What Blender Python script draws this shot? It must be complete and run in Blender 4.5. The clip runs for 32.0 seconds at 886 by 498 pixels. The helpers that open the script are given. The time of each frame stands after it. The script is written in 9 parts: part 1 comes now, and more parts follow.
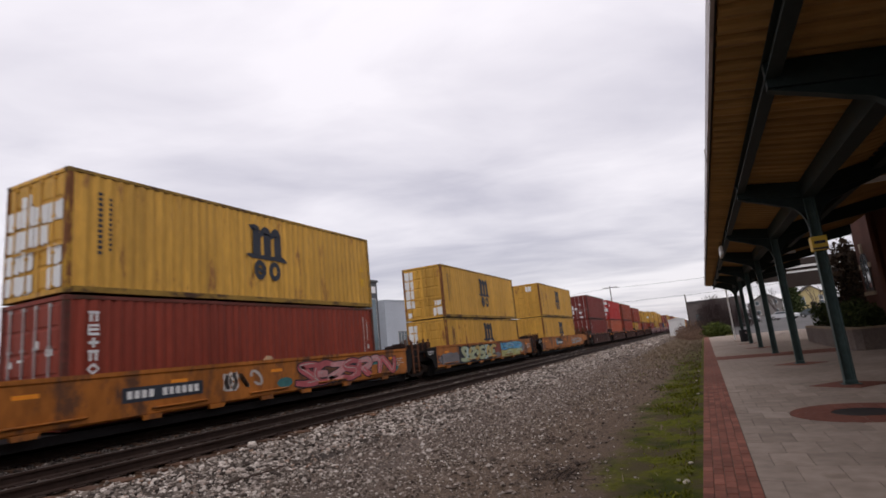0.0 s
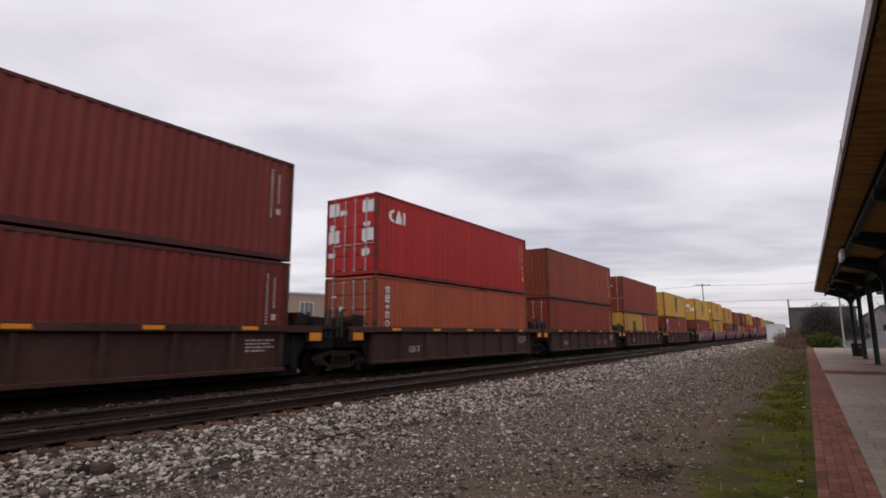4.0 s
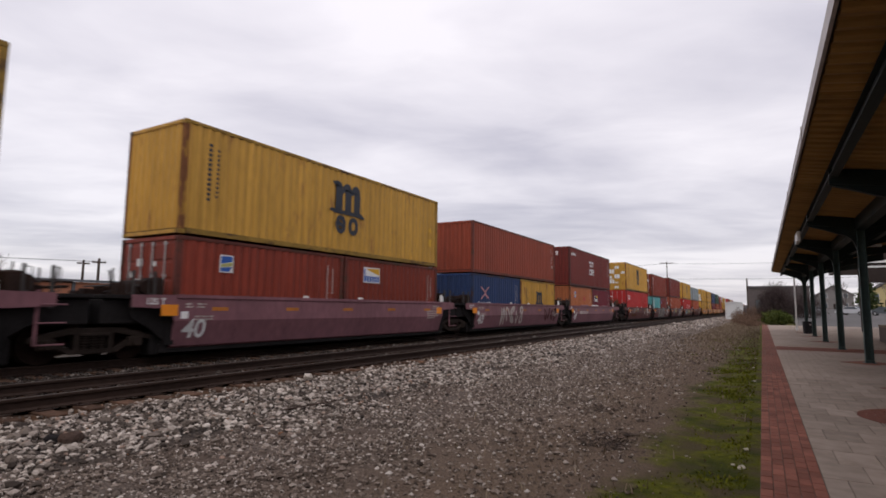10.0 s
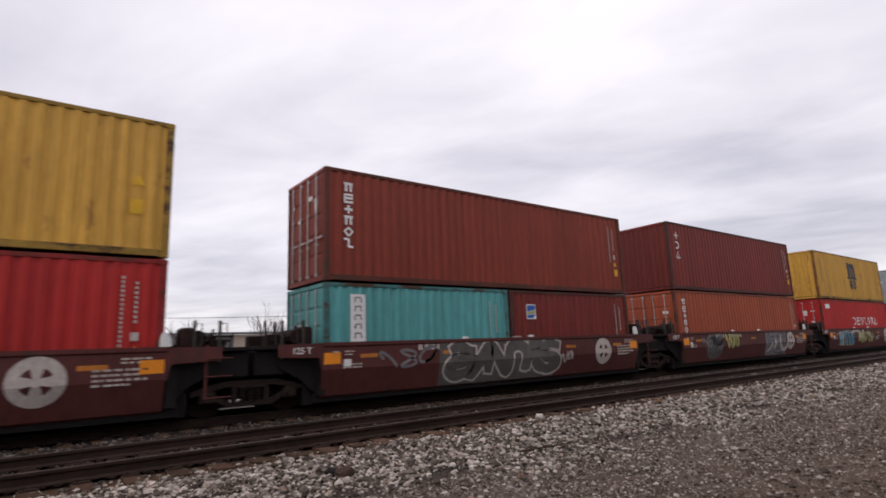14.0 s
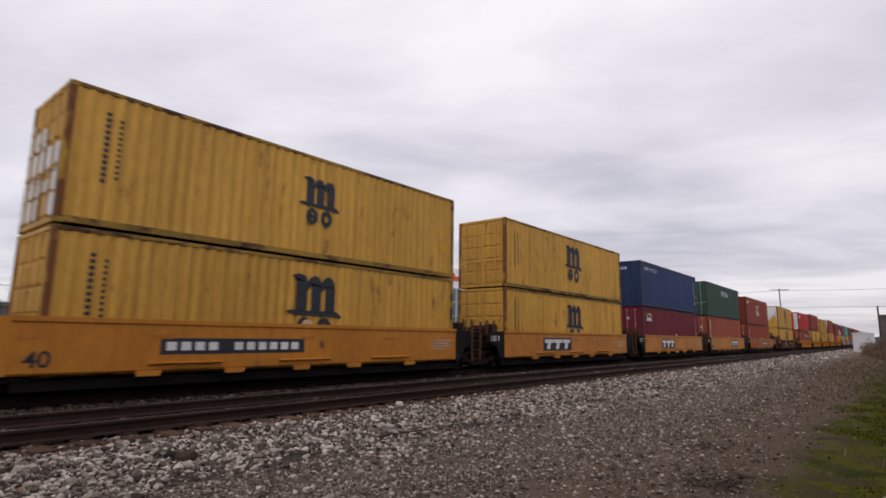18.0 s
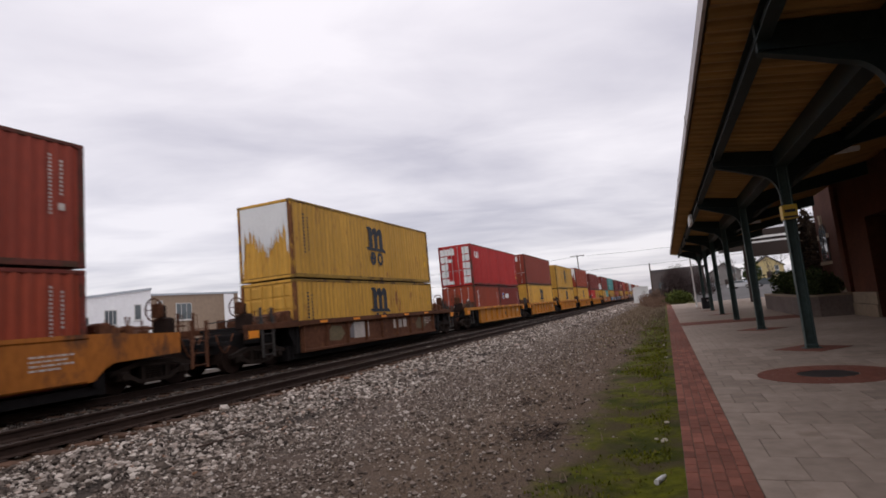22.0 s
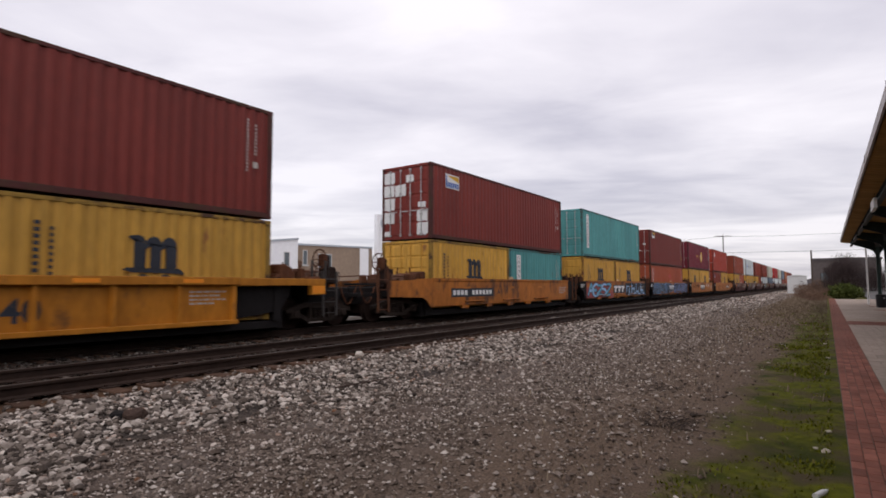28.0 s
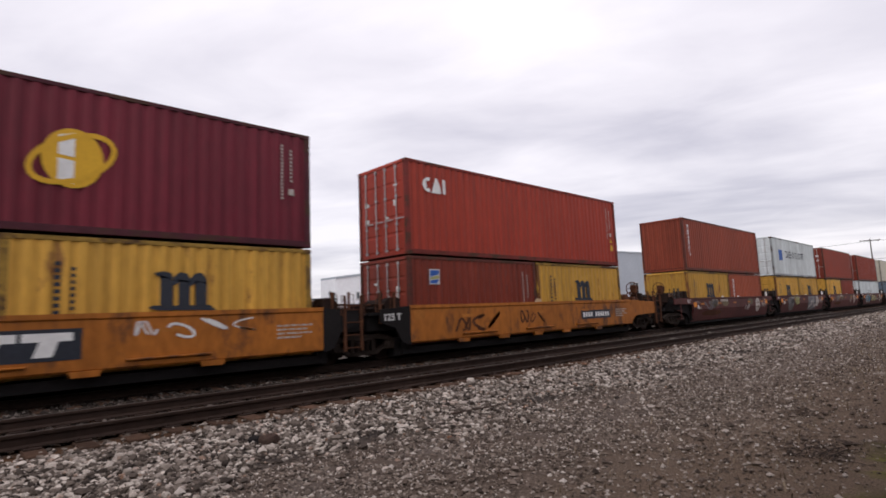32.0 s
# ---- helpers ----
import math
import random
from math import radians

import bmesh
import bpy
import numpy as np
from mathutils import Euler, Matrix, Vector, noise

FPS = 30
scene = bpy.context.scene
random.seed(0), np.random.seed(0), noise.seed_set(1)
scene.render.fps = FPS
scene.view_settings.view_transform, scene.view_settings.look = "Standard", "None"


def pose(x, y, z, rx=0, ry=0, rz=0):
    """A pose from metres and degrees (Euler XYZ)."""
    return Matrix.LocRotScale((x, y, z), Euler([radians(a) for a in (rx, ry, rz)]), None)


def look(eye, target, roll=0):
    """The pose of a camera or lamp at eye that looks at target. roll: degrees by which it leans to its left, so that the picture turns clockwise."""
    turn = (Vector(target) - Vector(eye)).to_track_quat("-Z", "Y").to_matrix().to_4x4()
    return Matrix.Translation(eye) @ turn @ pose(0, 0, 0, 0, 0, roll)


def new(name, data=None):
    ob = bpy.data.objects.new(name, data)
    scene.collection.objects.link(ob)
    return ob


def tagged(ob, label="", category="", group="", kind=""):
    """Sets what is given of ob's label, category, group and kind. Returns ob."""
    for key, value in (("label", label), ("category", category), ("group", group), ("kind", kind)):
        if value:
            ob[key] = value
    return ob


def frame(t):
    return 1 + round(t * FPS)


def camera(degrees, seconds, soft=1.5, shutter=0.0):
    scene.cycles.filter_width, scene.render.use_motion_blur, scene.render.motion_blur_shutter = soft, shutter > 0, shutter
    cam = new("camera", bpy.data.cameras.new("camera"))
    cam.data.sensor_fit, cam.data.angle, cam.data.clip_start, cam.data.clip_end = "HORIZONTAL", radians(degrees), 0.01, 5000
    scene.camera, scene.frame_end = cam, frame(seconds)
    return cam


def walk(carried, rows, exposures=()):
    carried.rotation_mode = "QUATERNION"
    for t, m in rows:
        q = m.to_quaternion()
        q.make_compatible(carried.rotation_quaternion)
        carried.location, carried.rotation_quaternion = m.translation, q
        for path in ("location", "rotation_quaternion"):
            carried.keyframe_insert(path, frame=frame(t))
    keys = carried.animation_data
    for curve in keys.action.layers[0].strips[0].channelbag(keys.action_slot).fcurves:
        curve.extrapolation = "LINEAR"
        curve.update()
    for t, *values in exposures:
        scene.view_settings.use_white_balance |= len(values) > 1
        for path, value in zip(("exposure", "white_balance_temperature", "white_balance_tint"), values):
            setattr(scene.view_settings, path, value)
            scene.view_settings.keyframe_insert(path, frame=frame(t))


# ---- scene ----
cam = camera(78.67, 32.0, soft=1.7, shutter=0.14)
# seconds, place, pitch, roll, yaw of the hand-held camera
PATH = [
    (0.0, 0.209, 0.012, 1.596, 10.62, 5.64, 25.69),
    (0.5, 0.173, -0.198, 1.615, 10.45, 3.69, 24.09),
    (1.0, 0.229, -0.103, 1.614, 8.28, 2.84, 15.03),
    (1.5, 0.103, 0.026, 1.596, 8.13, 3.42, 15.68),
    (2.0, 0.050, -0.020, 1.579, 8.04, 1.62, 29.63),
    (2.5, -0.010, 0.083, 1.631, 8.06, 1.88, 32.24),
    (3.0, -0.035, 0.053, 1.596, 8.88, -3.77, 32.52),
    (3.5, -0.027, 0.033, 1.580, 9.45, -0.45, 32.97),
    (5.5, 0.038, -0.067, 1.679, 7.00, -1.17, 36.32),
    (6.0, 0.041, -0.206, 1.621, 7.60, -2.38, 38.32),
    (6.5, 0.034, -0.121, 1.645, 5.66, -1.86, 35.87),
    (7.0, 0.009, -0.068, 1.630, 7.45, -2.04, 35.63),
    (7.5, -0.000, -0.106, 1.598, 7.79, -2.57, 34.70),
    (8.0, -0.015, -0.095, 1.609, 7.29, -1.66, 33.22),
    (8.5, 0.002, 0.028, 1.677, 4.26, 0.09, 35.01),
    (9.0, 0.058, 0.035, 1.638, 6.58, 1.12, 38.31),
    (9.5, 0.042, -0.004, 1.594, 6.18, 2.73, 36.48),
    (10.0, 0.030, -0.068, 1.606, 6.15, -0.63, 30.40),
    (10.5, 0.035, -0.125, 1.664, 7.07, -1.52, 30.58),
    (11.0, 0.050, -0.117, 1.627, 6.93, -0.88, 30.70),
    (11.5, 0.068, 0.014, 1.614, 6.95, 2.53, 31.04),
    (12.0, 0.092, 0.049, 1.655, 7.96, 2.91, 33.05),
    (12.5, 0.045, 0.107, 1.596, 8.29, 2.78, 34.90),
    (13.0, 0.070, -0.025, 1.618, 8.80, 0.31, 30.82),
    (13.5, -0.014, -0.058, 1.678, 9.25, 2.74, 42.95),
    (14.0, -0.057, -0.131, 1.636, 10.27, 2.15, 53.05),
    (14.5, -0.030, -0.135, 1.619, 10.23, -0.52, 56.52),
    (15.0, 0.011, -0.120, 1.607, 11.06, 0.93, 53.95),
    (15.2, 0.024, -0.085, 1.600, 8.20, 0.40, 54.30),
    (15.3, 0.031, -0.067, 1.597, 7.45, 0.10, 51.20),
    (15.4, 0.037, -0.050, 1.593, 7.60, -0.20, 47.40),
    (15.5, 0.044, -0.029, 1.589, 7.95, -0.45, 42.92),
    (17.5, 0.040, -0.057, 1.587, 9.32, -1.26, 42.62),
    (18.0, 0.039, -0.076, 1.573, 9.19, -0.79, 39.75),
    (18.5, 0.117, -0.074, 1.567, 8.96, 0.28, 40.40),
    (19.0, 0.090, -0.124, 1.588, 8.80, 1.02, 37.30),
    (19.5, 0.105, -0.158, 1.597, 9.53, -1.30, 36.39),
    (20.0, 0.092, -0.123, 1.630, 9.61, -0.59, 34.95),
    (20.5, 0.063, -0.017, 1.584, 9.92, 1.04, 31.38),
    (21.0, 0.035, 0.013, 1.561, 10.76, 4.43, 29.89),
    (21.5, 0.023, 0.044, 1.559, 10.11, 8.31, 23.95),
    (22.0, -0.014, 0.108, 1.560, 6.80, 5.35, 22.37),
    (22.5, -0.040, 0.151, 1.570, 9.04, 1.48, 21.31),
    (23.0, -0.053, 0.137, 1.574, 8.66, 0.38, 22.75),
    (23.5, -0.060, 0.108, 1.584, 4.07, -0.84, 26.49),
    (24.0, -0.120, 0.153, 1.614, 3.27, -0.25, 30.16),
    (24.5, -0.102, 0.036, 1.608, 5.62, -2.43, 31.29),
    (25.0, -0.101, 0.103, 1.584, 1.68, 0.64, 31.80),
    (25.5, -0.132, 0.249, 1.571, 1.74, 0.69, 31.67),
    (26.0, -0.105, 0.198, 1.535, 2.56, -0.30, 29.76),
    (26.5, -0.150, 0.152, 1.566, 3.05, 0.72, 32.35),
    (28.5, -0.150, 0.101, 1.578, 4.31, 0.48, 36.11),
    (29.0, -0.129, 0.115, 1.570, 5.08, 1.37, 37.39),
    (29.5, -0.114, 0.090, 1.585, 5.67, 1.52, 38.63),
    (30.0, -0.099, 0.088, 1.582, 5.89, 1.26, 41.76),
    (30.5, -0.083, 0.037, 1.572, 6.41, -0.69, 44.16),
    (31.0, -0.082, 0.014, 1.563, 6.86, -0.22, 44.65),
    (31.5, -0.080, 0.019, 1.563, 7.09, 0.86, 45.10),
    (32.0, -0.106, 0.046, 1.579, 6.76, 2.35, 46.58),
]
walk(cam, [(t, pose(x, y, z, 90 + p, r, w)) for t, x, y, z, p, r, w in PATH],
     [(0.0, -0.02), (1.0, -0.10), (2.5, -0.12), (6.0, -0.03), (10.0, 0.0), (14.5, 0.06), (18.0, -0.08), (21.0, -0.02), (24.0, -0.04), (26.0, 0.03), (29.0, 0.08), (32.0, 0.12)])

# ---- world and light: an overcast sky ----
world = bpy.data.worlds.new("overcast_sky")
scene.world = world
world.use_nodes = True
wt = world.node_tree
wt.nodes.clear()


def wn(kind, **inputs):
    n = wt.nodes.new(kind)
    for key, value in inputs.items():
        n.inputs[key].default_value = value
    return n


def wmath(op, a, b=None):
    n = wt.nodes.new("ShaderNodeMath")
    n.operation = op
    for i, v in enumerate((a, b)):
        if v is None:
            continue
        if isinstance(v, (int, float)):
            n.inputs[i].default_value = v
        else:
            wt.links.new(v, n.inputs[i])
    return n.outputs[0]


tc = wn("ShaderNodeTexCoord")
sep = wn("ShaderNodeSeparateXYZ")
wt.links.new(tc.outputs["Generated"], sep.inputs[0])
up = wmath("MAXIMUM", sep.outputs["Z"], 0.0)
# cloud sheet: the ray meets a flat layer, so that the clouds crowd together towards the horizon
over = wmath("ADD", up, 0.07)
cx = wmath("DIVIDE", sep.outputs["X"], over)
cy = wmath("DIVIDE", sep.outputs["Y"], over)
comb = wn("ShaderNodeCombineXYZ")
wt.links.new(cx, comb.inputs[0])
wt.links.new(cy, comb.inputs[1])
turnw = wn("ShaderNodeMapping")
turnw.inputs["Rotation"].default_value = (0, 0, radians(-30))
wt.links.new(comb.outputs[0], turnw.inputs[0])
mapw = wn("ShaderNodeMapping")
mapw.inputs["Scale"].default_value = (0.44, 0.64, 1.0)
mapw.inputs["Location"].default_value = (2.3, 0.9, 0.0)
wt.links.new(turnw.outputs[0], mapw.inputs[0])
c1 = wn("ShaderNodeTexNoise", Scale=0.95, Detail=6.0, Roughness=0.50, Distortion=0.35)
c2 = wn("ShaderNodeTexNoise", Scale=2.6, Detail=5.0, Roughness=0.52, Distortion=0.5)
wt.links.new(mapw.outputs[0], c1.inputs["Vector"])
wt.links.new(mapw.outputs[0], c2.inputs["Vector"])
cl = wmath("ADD", wmath("MULTIPLY", c1.outputs[0], 0.72), wmath("MULTIPLY", c2.outputs[0], 0.28))
ramp = wn("ShaderNodeValToRGB")
ramp.color_ramp.elements[0].position, ramp.color_ramp.elements[0].color = 0.34, (0.57, 0.54, 0.62, 1)
ramp.color_ramp.elements[1].position, ramp.color_ramp.elements[1].color = 0.60, (1.0, 0.945, 0.99, 1)
wt.links.new(cl, ramp.inputs[0])
# an overcast sky is about three times as bright overhead as at the horizon
lift = wmath("ADD", wmath("MULTIPLY", wmath("POWER", up, 1.1), 0.32), 0.79)
sky = wn("ShaderNodeTexSky")
sky.sky_type, sky.sun_disc, sky.sun_elevation, sky.sun_rotation = "NISHITA", False, radians(48), radians(120)
skymix = wn("ShaderNodeMix")
skymix.data_type, skymix.blend_type = "RGBA", "MIX"
skymix.inputs[0].default_value = 0.02
wt.links.new(ramp.outputs[0], skymix.inputs[6])
wt.links.new(sky.outputs[0], skymix.inputs[7])
bg = wn("ShaderNodeBackground")
wt.links.new(skymix.outputs[2], bg.inputs["Color"])
wt.links.new(wmath("MULTIPLY", lift, 1.05), bg.inputs["Strength"])
wout = wn("ShaderNodeOutputWorld")
wt.links.new(bg.outputs[0], wout.inputs[0])

sun = new("sun", bpy.data.lights.new("sun", "SUN"))
sun.data.energy, sun.data.angle, sun.data.color = 0.55, radians(25), (1.0, 0.97, 0.93)
sun.matrix_world = look((14, -34, 34), (0, 0, 0))

# ---- materials ----
MATS = {}


def material(name, rgb, rough=0.7, metal=0.0, vary=0.25, scale=3.0, bump=0.0, bscale=60.0, spots=None, spot_at=0.62, spot_scale=1.4, stretch=(1, 1, 1), streak=0.0, rnd=0.0):
    """A surface: base colour with broad and fine variation, optional stains of a second colour, relief."""
    if name in MATS:
        return MATS[name]
    m = bpy.data.materials.new(name)
    m.use_nodes = True
    nt = m.node_tree
    b = nt.nodes["Principled BSDF"]
    b.inputs["Roughness"].default_value = rough
    b.inputs["Metallic"].default_value = metal
    b.inputs["Specular IOR Level"].default_value = 0.15 if rough > 0.78 else 0.25 if rough > 0.3 else 0.5
    geo = nt.nodes.new("ShaderNodeTexCoord")
    mp = nt.nodes.new("ShaderNodeMapping")
    mp.inputs["Scale"].default_value = stretch
    info = nt.nodes.new("ShaderNodeObjectInfo")
    off = nt.nodes.new("ShaderNodeVectorMath")
    off.operation = "SCALE"
    off.inputs[0].default_value = (37.0, 11.0, 23.0)
    nt.links.new(info.outputs["Random"], off.inputs["Scale"])
    nt.links.new(geo.outputs["Object"], mp.inputs["Vector"])
    nt.links.new(off.outputs[0], mp.inputs["Location"])
    n1 = nt.nodes.new("ShaderNodeTexNoise")
    n1.inputs["Scale"].default_value, n1.inputs["Detail"].default_value, n1.inputs["Roughness"].default_value = scale * 0.25, 6.0, 0.62
    n2 = nt.nodes.new("ShaderNodeTexNoise")
    n2.inputs["Scale"].default_value, n2.inputs["Detail"].default_value = scale * 4.0, 4.0
    nt.links.new(mp.outputs[0], n1.inputs["Vector"])
    nt.links.new(mp.outputs[0], n2.inputs["Vector"])
    r1 = nt.nodes.new("ShaderNodeMapRange")
    r1.inputs["From Min"].default_value, r1.inputs["From Max"].default_value = 0.28, 0.72
    r1.inputs["To Min"].default_value, r1.inputs["To Max"].default_value = 1 - vary, 1 + vary
    nt.links.new(n1.outputs[0], r1.inputs[0])
    r2 = nt.nodes.new("ShaderNodeMapRange")
    r2.inputs["From Min"].default_value, r2.inputs["From Max"].default_value = 0.3, 0.7
    r2.inputs["To Min"].default_value, r2.inputs["To Max"].default_value = 1 - vary * 0.5, 1 + vary * 0.5
    nt.links.new(n2.outputs[0], r2.inputs[0])
    mul = nt.nodes.new("ShaderNodeMath")
    mul.operation = "MULTIPLY"
    nt.links.new(r1.outputs[0], mul.inputs[0])
    nt.links.new(r2.outputs[0], mul.inputs[1])
    value = mul.outputs[0]
    if streak:
        smap = nt.nodes.new("ShaderNodeMapping")
        smap.inputs["Scale"].default_value = (1.0, 1.0, 0.05)
        nt.links.new(mp.outputs[0], smap.inputs["Vector"])
        ns = nt.nodes.new("ShaderNodeTexNoise")
        ns.inputs["Scale"].default_value, ns.inputs["Detail"].default_value, ns.inputs["Roughness"].default_value = 7.0, 6.0, 0.7
        nt.links.new(smap.outputs[0], ns.inputs["Vector"])
        rs = nt.nodes.new("ShaderNodeMapRange")
        rs.inputs["From Min"].default_value, rs.inputs["From Max"].default_value = 0.35, 0.65
        rs.inputs["To Min"].default_value, rs.inputs["To Max"].default_value = 1 - streak, 1 + streak * 0.6
        nt.links.new(ns.outputs[0], rs.inputs[0])
        m4 = nt.nodes.new("ShaderNodeMath")
        m4.operation = "MULTIPLY"
        nt.links.new(value, m4.inputs[0])
        nt.links.new(rs.outputs[0], m4.inputs[1])
        value = m4.outputs[0]
    if rnd:
        rr = nt.nodes.new("ShaderNodeMapRange")
        rr.inputs["To Min"].default_value, rr.inputs["To Max"].default_value = 1 - rnd, 1 + rnd
        nt.links.new(info.outputs["Random"], rr.inputs[0])
        m3 = nt.nodes.new("ShaderNodeMath")
        m3.operation = "MULTIPLY"
        nt.links.new(value, m3.inputs[0])
        nt.links.new(rr.outputs[0], m3.inputs[1])
        value = m3.outputs[0]
    col = nt.nodes.new("ShaderNodeVectorMath")
    col.operation = "SCALE"
    col.inputs[0].default_value = rgb
    nt.links.new(value, col.inputs["Scale"])
    out = col.outputs[0]
    if spots:
        n3 = nt.nodes.new("ShaderNodeTexNoise")
        n3.inputs["Scale"].default_value, n3.inputs["Detail"].default_value, n3.inputs["Roughness"].default_value = spot_scale, 8.0, 0.68
        nt.links.new(mp.outputs[0], n3.inputs["Vector"])
        r3 = nt.nodes.new("ShaderNodeMapRange")
        r3.inputs["From Min"].default_value, r3.inputs["From Max"].default_value = spot_at, spot_at + 0.10
        nt.links.new(n3.outputs[0], r3.inputs[0])
        mx = nt.nodes.new("ShaderNodeMix")
        mx.data_type = "RGBA"
        mx.inputs[7].default_value = (*spots, 1)
        nt.links.new(r3.outputs[0], mx.inputs[0])
        nt.links.new(out, mx.inputs[6])
        out = mx.outputs[2]
    nt.links.new(out, b.inputs["Base Color"])
    if bump:
        nb = nt.nodes.new("ShaderNodeTexNoise")
        nb.inputs["Scale"].default_value, nb.inputs["Detail"].default_value = bscale, 4.0
        nt.links.new(geo.outputs["Object"], nb.inputs["Vector"])
        bp = nt.nodes.new("ShaderNodeBump")
        bp.inputs["Strength"].default_value, bp.inputs["Distance"].default_value = 0.6, bump
        nt.links.new(nb.outputs[0], bp.inputs["Height"])
        nt.links.new(bp.outputs[0], b.inputs["Normal"])
    MATS[name] = m
    return m


def paint(name, rgb, rust=0.66, rough=0.55, stain=(0.10, 0.045, 0.025)):
    """Weathered steel paint with rust stains; vertical streaks put fold shading into the colour."""
    m = material(name, rgb, rough, 0.0, 0.16, 2.0, 0.0, 60, stain, rust, 2.2, (1, 1, 0.35), 0.20, 0.12)
    m.node_tree.nodes["Principled BSDF"].inputs["Specular IOR Level"].default_value = 0.28
    return m


def worn_shaded_steel(name, rgb):
    """Knocked edges of a box: rust and grime, with shade darkened into the paint."""
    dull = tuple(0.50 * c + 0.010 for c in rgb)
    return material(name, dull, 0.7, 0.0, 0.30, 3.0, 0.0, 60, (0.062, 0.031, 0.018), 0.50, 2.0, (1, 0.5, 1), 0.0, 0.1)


YELLOW = paint("paint_yellow", (0.535, 0.293, 0.048), 0.585, 0.55, (0.23, 0.095, 0.03))
COL = dict(
    yel=YELLOW,
    red=paint("paint_bright_red", (0.4, 0.02, 0.018), 0.74),
    mar=paint("paint_maroon", (0.160, 0.0235, 0.0165), 0.72),
    brn=paint("paint_red_brown", (0.212, 0.033, 0.0165), 0.72),
    brk=paint("paint_brick_red", (0.225, 0.043, 0.020), 0.70),
    ora=paint("paint_orange_red", (0.33, 0.072, 0.032), 0.66),
    tan=paint("paint_orange_brown", (0.38, 0.122, 0.045), 0.66),
    rdo=paint("paint_red_orange", (0.27, 0.046, 0.020), 0.74),
    crim=paint("paint_crimson", (0.155, 0.013, 0.026), 0.76),
    blu=paint("paint_dark_blue", (0.019, 0.042, 0.118), 0.74),
    grn=paint("paint_green", (0.029, 0.071, 0.047), 0.74),
    teal=paint("paint_teal", (0.088, 0.300, 0.296), 0.635),
    gry=paint("paint_grey_blue", (0.26, 0.3, 0.31), 0.70),
    wht=paint("paint_white", (0.62, 0.66, 0.66), 0.72),
    bei=paint("paint_beige", (0.50, 0.47, 0.38), 0.70),
    vrm=paint("paint_vermilion", (0.36, 0.043, 0.022), 0.76),
    sla=paint("paint_slate", (0.13, 0.17, 0.22), 0.72),
)
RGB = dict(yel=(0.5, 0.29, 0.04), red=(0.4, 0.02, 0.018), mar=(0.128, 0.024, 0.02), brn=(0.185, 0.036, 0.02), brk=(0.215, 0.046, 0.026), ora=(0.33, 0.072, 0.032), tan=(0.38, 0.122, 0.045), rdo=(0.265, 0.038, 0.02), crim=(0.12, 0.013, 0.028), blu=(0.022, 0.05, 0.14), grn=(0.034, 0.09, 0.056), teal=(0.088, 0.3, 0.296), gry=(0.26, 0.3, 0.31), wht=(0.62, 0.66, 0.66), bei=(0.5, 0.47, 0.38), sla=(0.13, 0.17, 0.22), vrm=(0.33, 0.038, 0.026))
WORNSHADED = {k: worn_shaded_steel("worn_edge_" + k, v) for k, v in RGB.items()}
RUSTYPOST = material("rust_over_yellow", (0.16, 0.066, 0.028), 0.8, 0, 0.3, 3.0, 0, 60, (0.46, 0.26, 0.04), 0.53, 3.0, (1, 1, 0.4))
DARKMARK = material("mark_dark", (0.030, 0.034, 0.045), 0.6, vary=0.2)
WHITEMARK = material("mark_white", (0.72, 0.71, 0.69), 0.6, vary=0.12)
YELMARK = material("mark_yellow", (0.62, 0.35, 0.025), 0.6, vary=0.1)
ORGMARK = material("mark_orange", (0.78, 0.26, 0.02), 0.55, vary=0.1)
BLUMARK = material("mark_blue", (0.03, 0.10, 0.35), 0.6, vary=0.1)
CYANMARK = material("mark_cyan", (0.11, 0.34, 0.47), 0.6, vary=0.15)
LILMARK = material("mark_lilac", (0.34, 0.30, 0.55), 0.6, vary=0.2)
PINKMARK = material("mark_pink", (0.30, 0.07, 0.07), 0.6, vary=0.2)
ROSEMARK = material("mark_rose", (0.42, 0.10, 0.11), 0.6, vary=0.25, scale=2.0)
PALELIME = material("mark_pale_lime", (0.36, 0.41, 0.26), 0.6, vary=0.25, scale=2.0)
LIMEMARK = material("mark_lime", (0.40, 0.39, 0.15), 0.6, vary=0.2)
PALEMARK = material("mark_pale", (0.45, 0.40, 0.36), 0.7, vary=0.25)
DIMMARK = material("mark_dim_grey", (0.17, 0.16, 0.165), 0.7, vary=0.3)
SKYMARK = material("mark_sky_blue", (0.30, 0.48, 0.70), 0.6, vary=0.15)
TEALSPRAY = material("spray_teal", (0.045, 0.15, 0.15), 0.6, vary=0.3)
PALEROSE = material("spray_pale_rose", (0.50, 0.24, 0.24), 0.6, vary=0.25, scale=2.0)
PALESKY = material("spray_pale_sky", (0.36, 0.46, 0.44), 0.6, vary=0.25, scale=2.0)
SANDMARK = material("spray_sand", (0.46, 0.33, 0.11), 0.6, vary=0.25, scale=2.0)
SKYSPRAY = material("spray_bright_sky", (0.07, 0.27, 0.52), 0.6, vary=0.2)
LIMEDARK = material("spray_dark_olive", (0.13, 0.14, 0.05), 0.6, vary=0.3)
GREYSPRAY = material("spray_grey", (0.105, 0.092, 0.085), 0.65, vary=0.3, scale=2.0)
OLIVESPRAY = material("spray_olive", (0.13, 0.10, 0.055), 0.65, vary=0.35, scale=2.0)
DEEPBLUE = material("spray_deep_blue", (0.05, 0.09, 0.17), 0.6, vary=0.3)
SKYSOFT = material("spray_soft_sky", (0.20, 0.33, 0.50), 0.6, vary=0.3)
LILSOFT = material("spray_soft_lilac", (0.24, 0.27, 0.50), 0.6, vary=0.35)
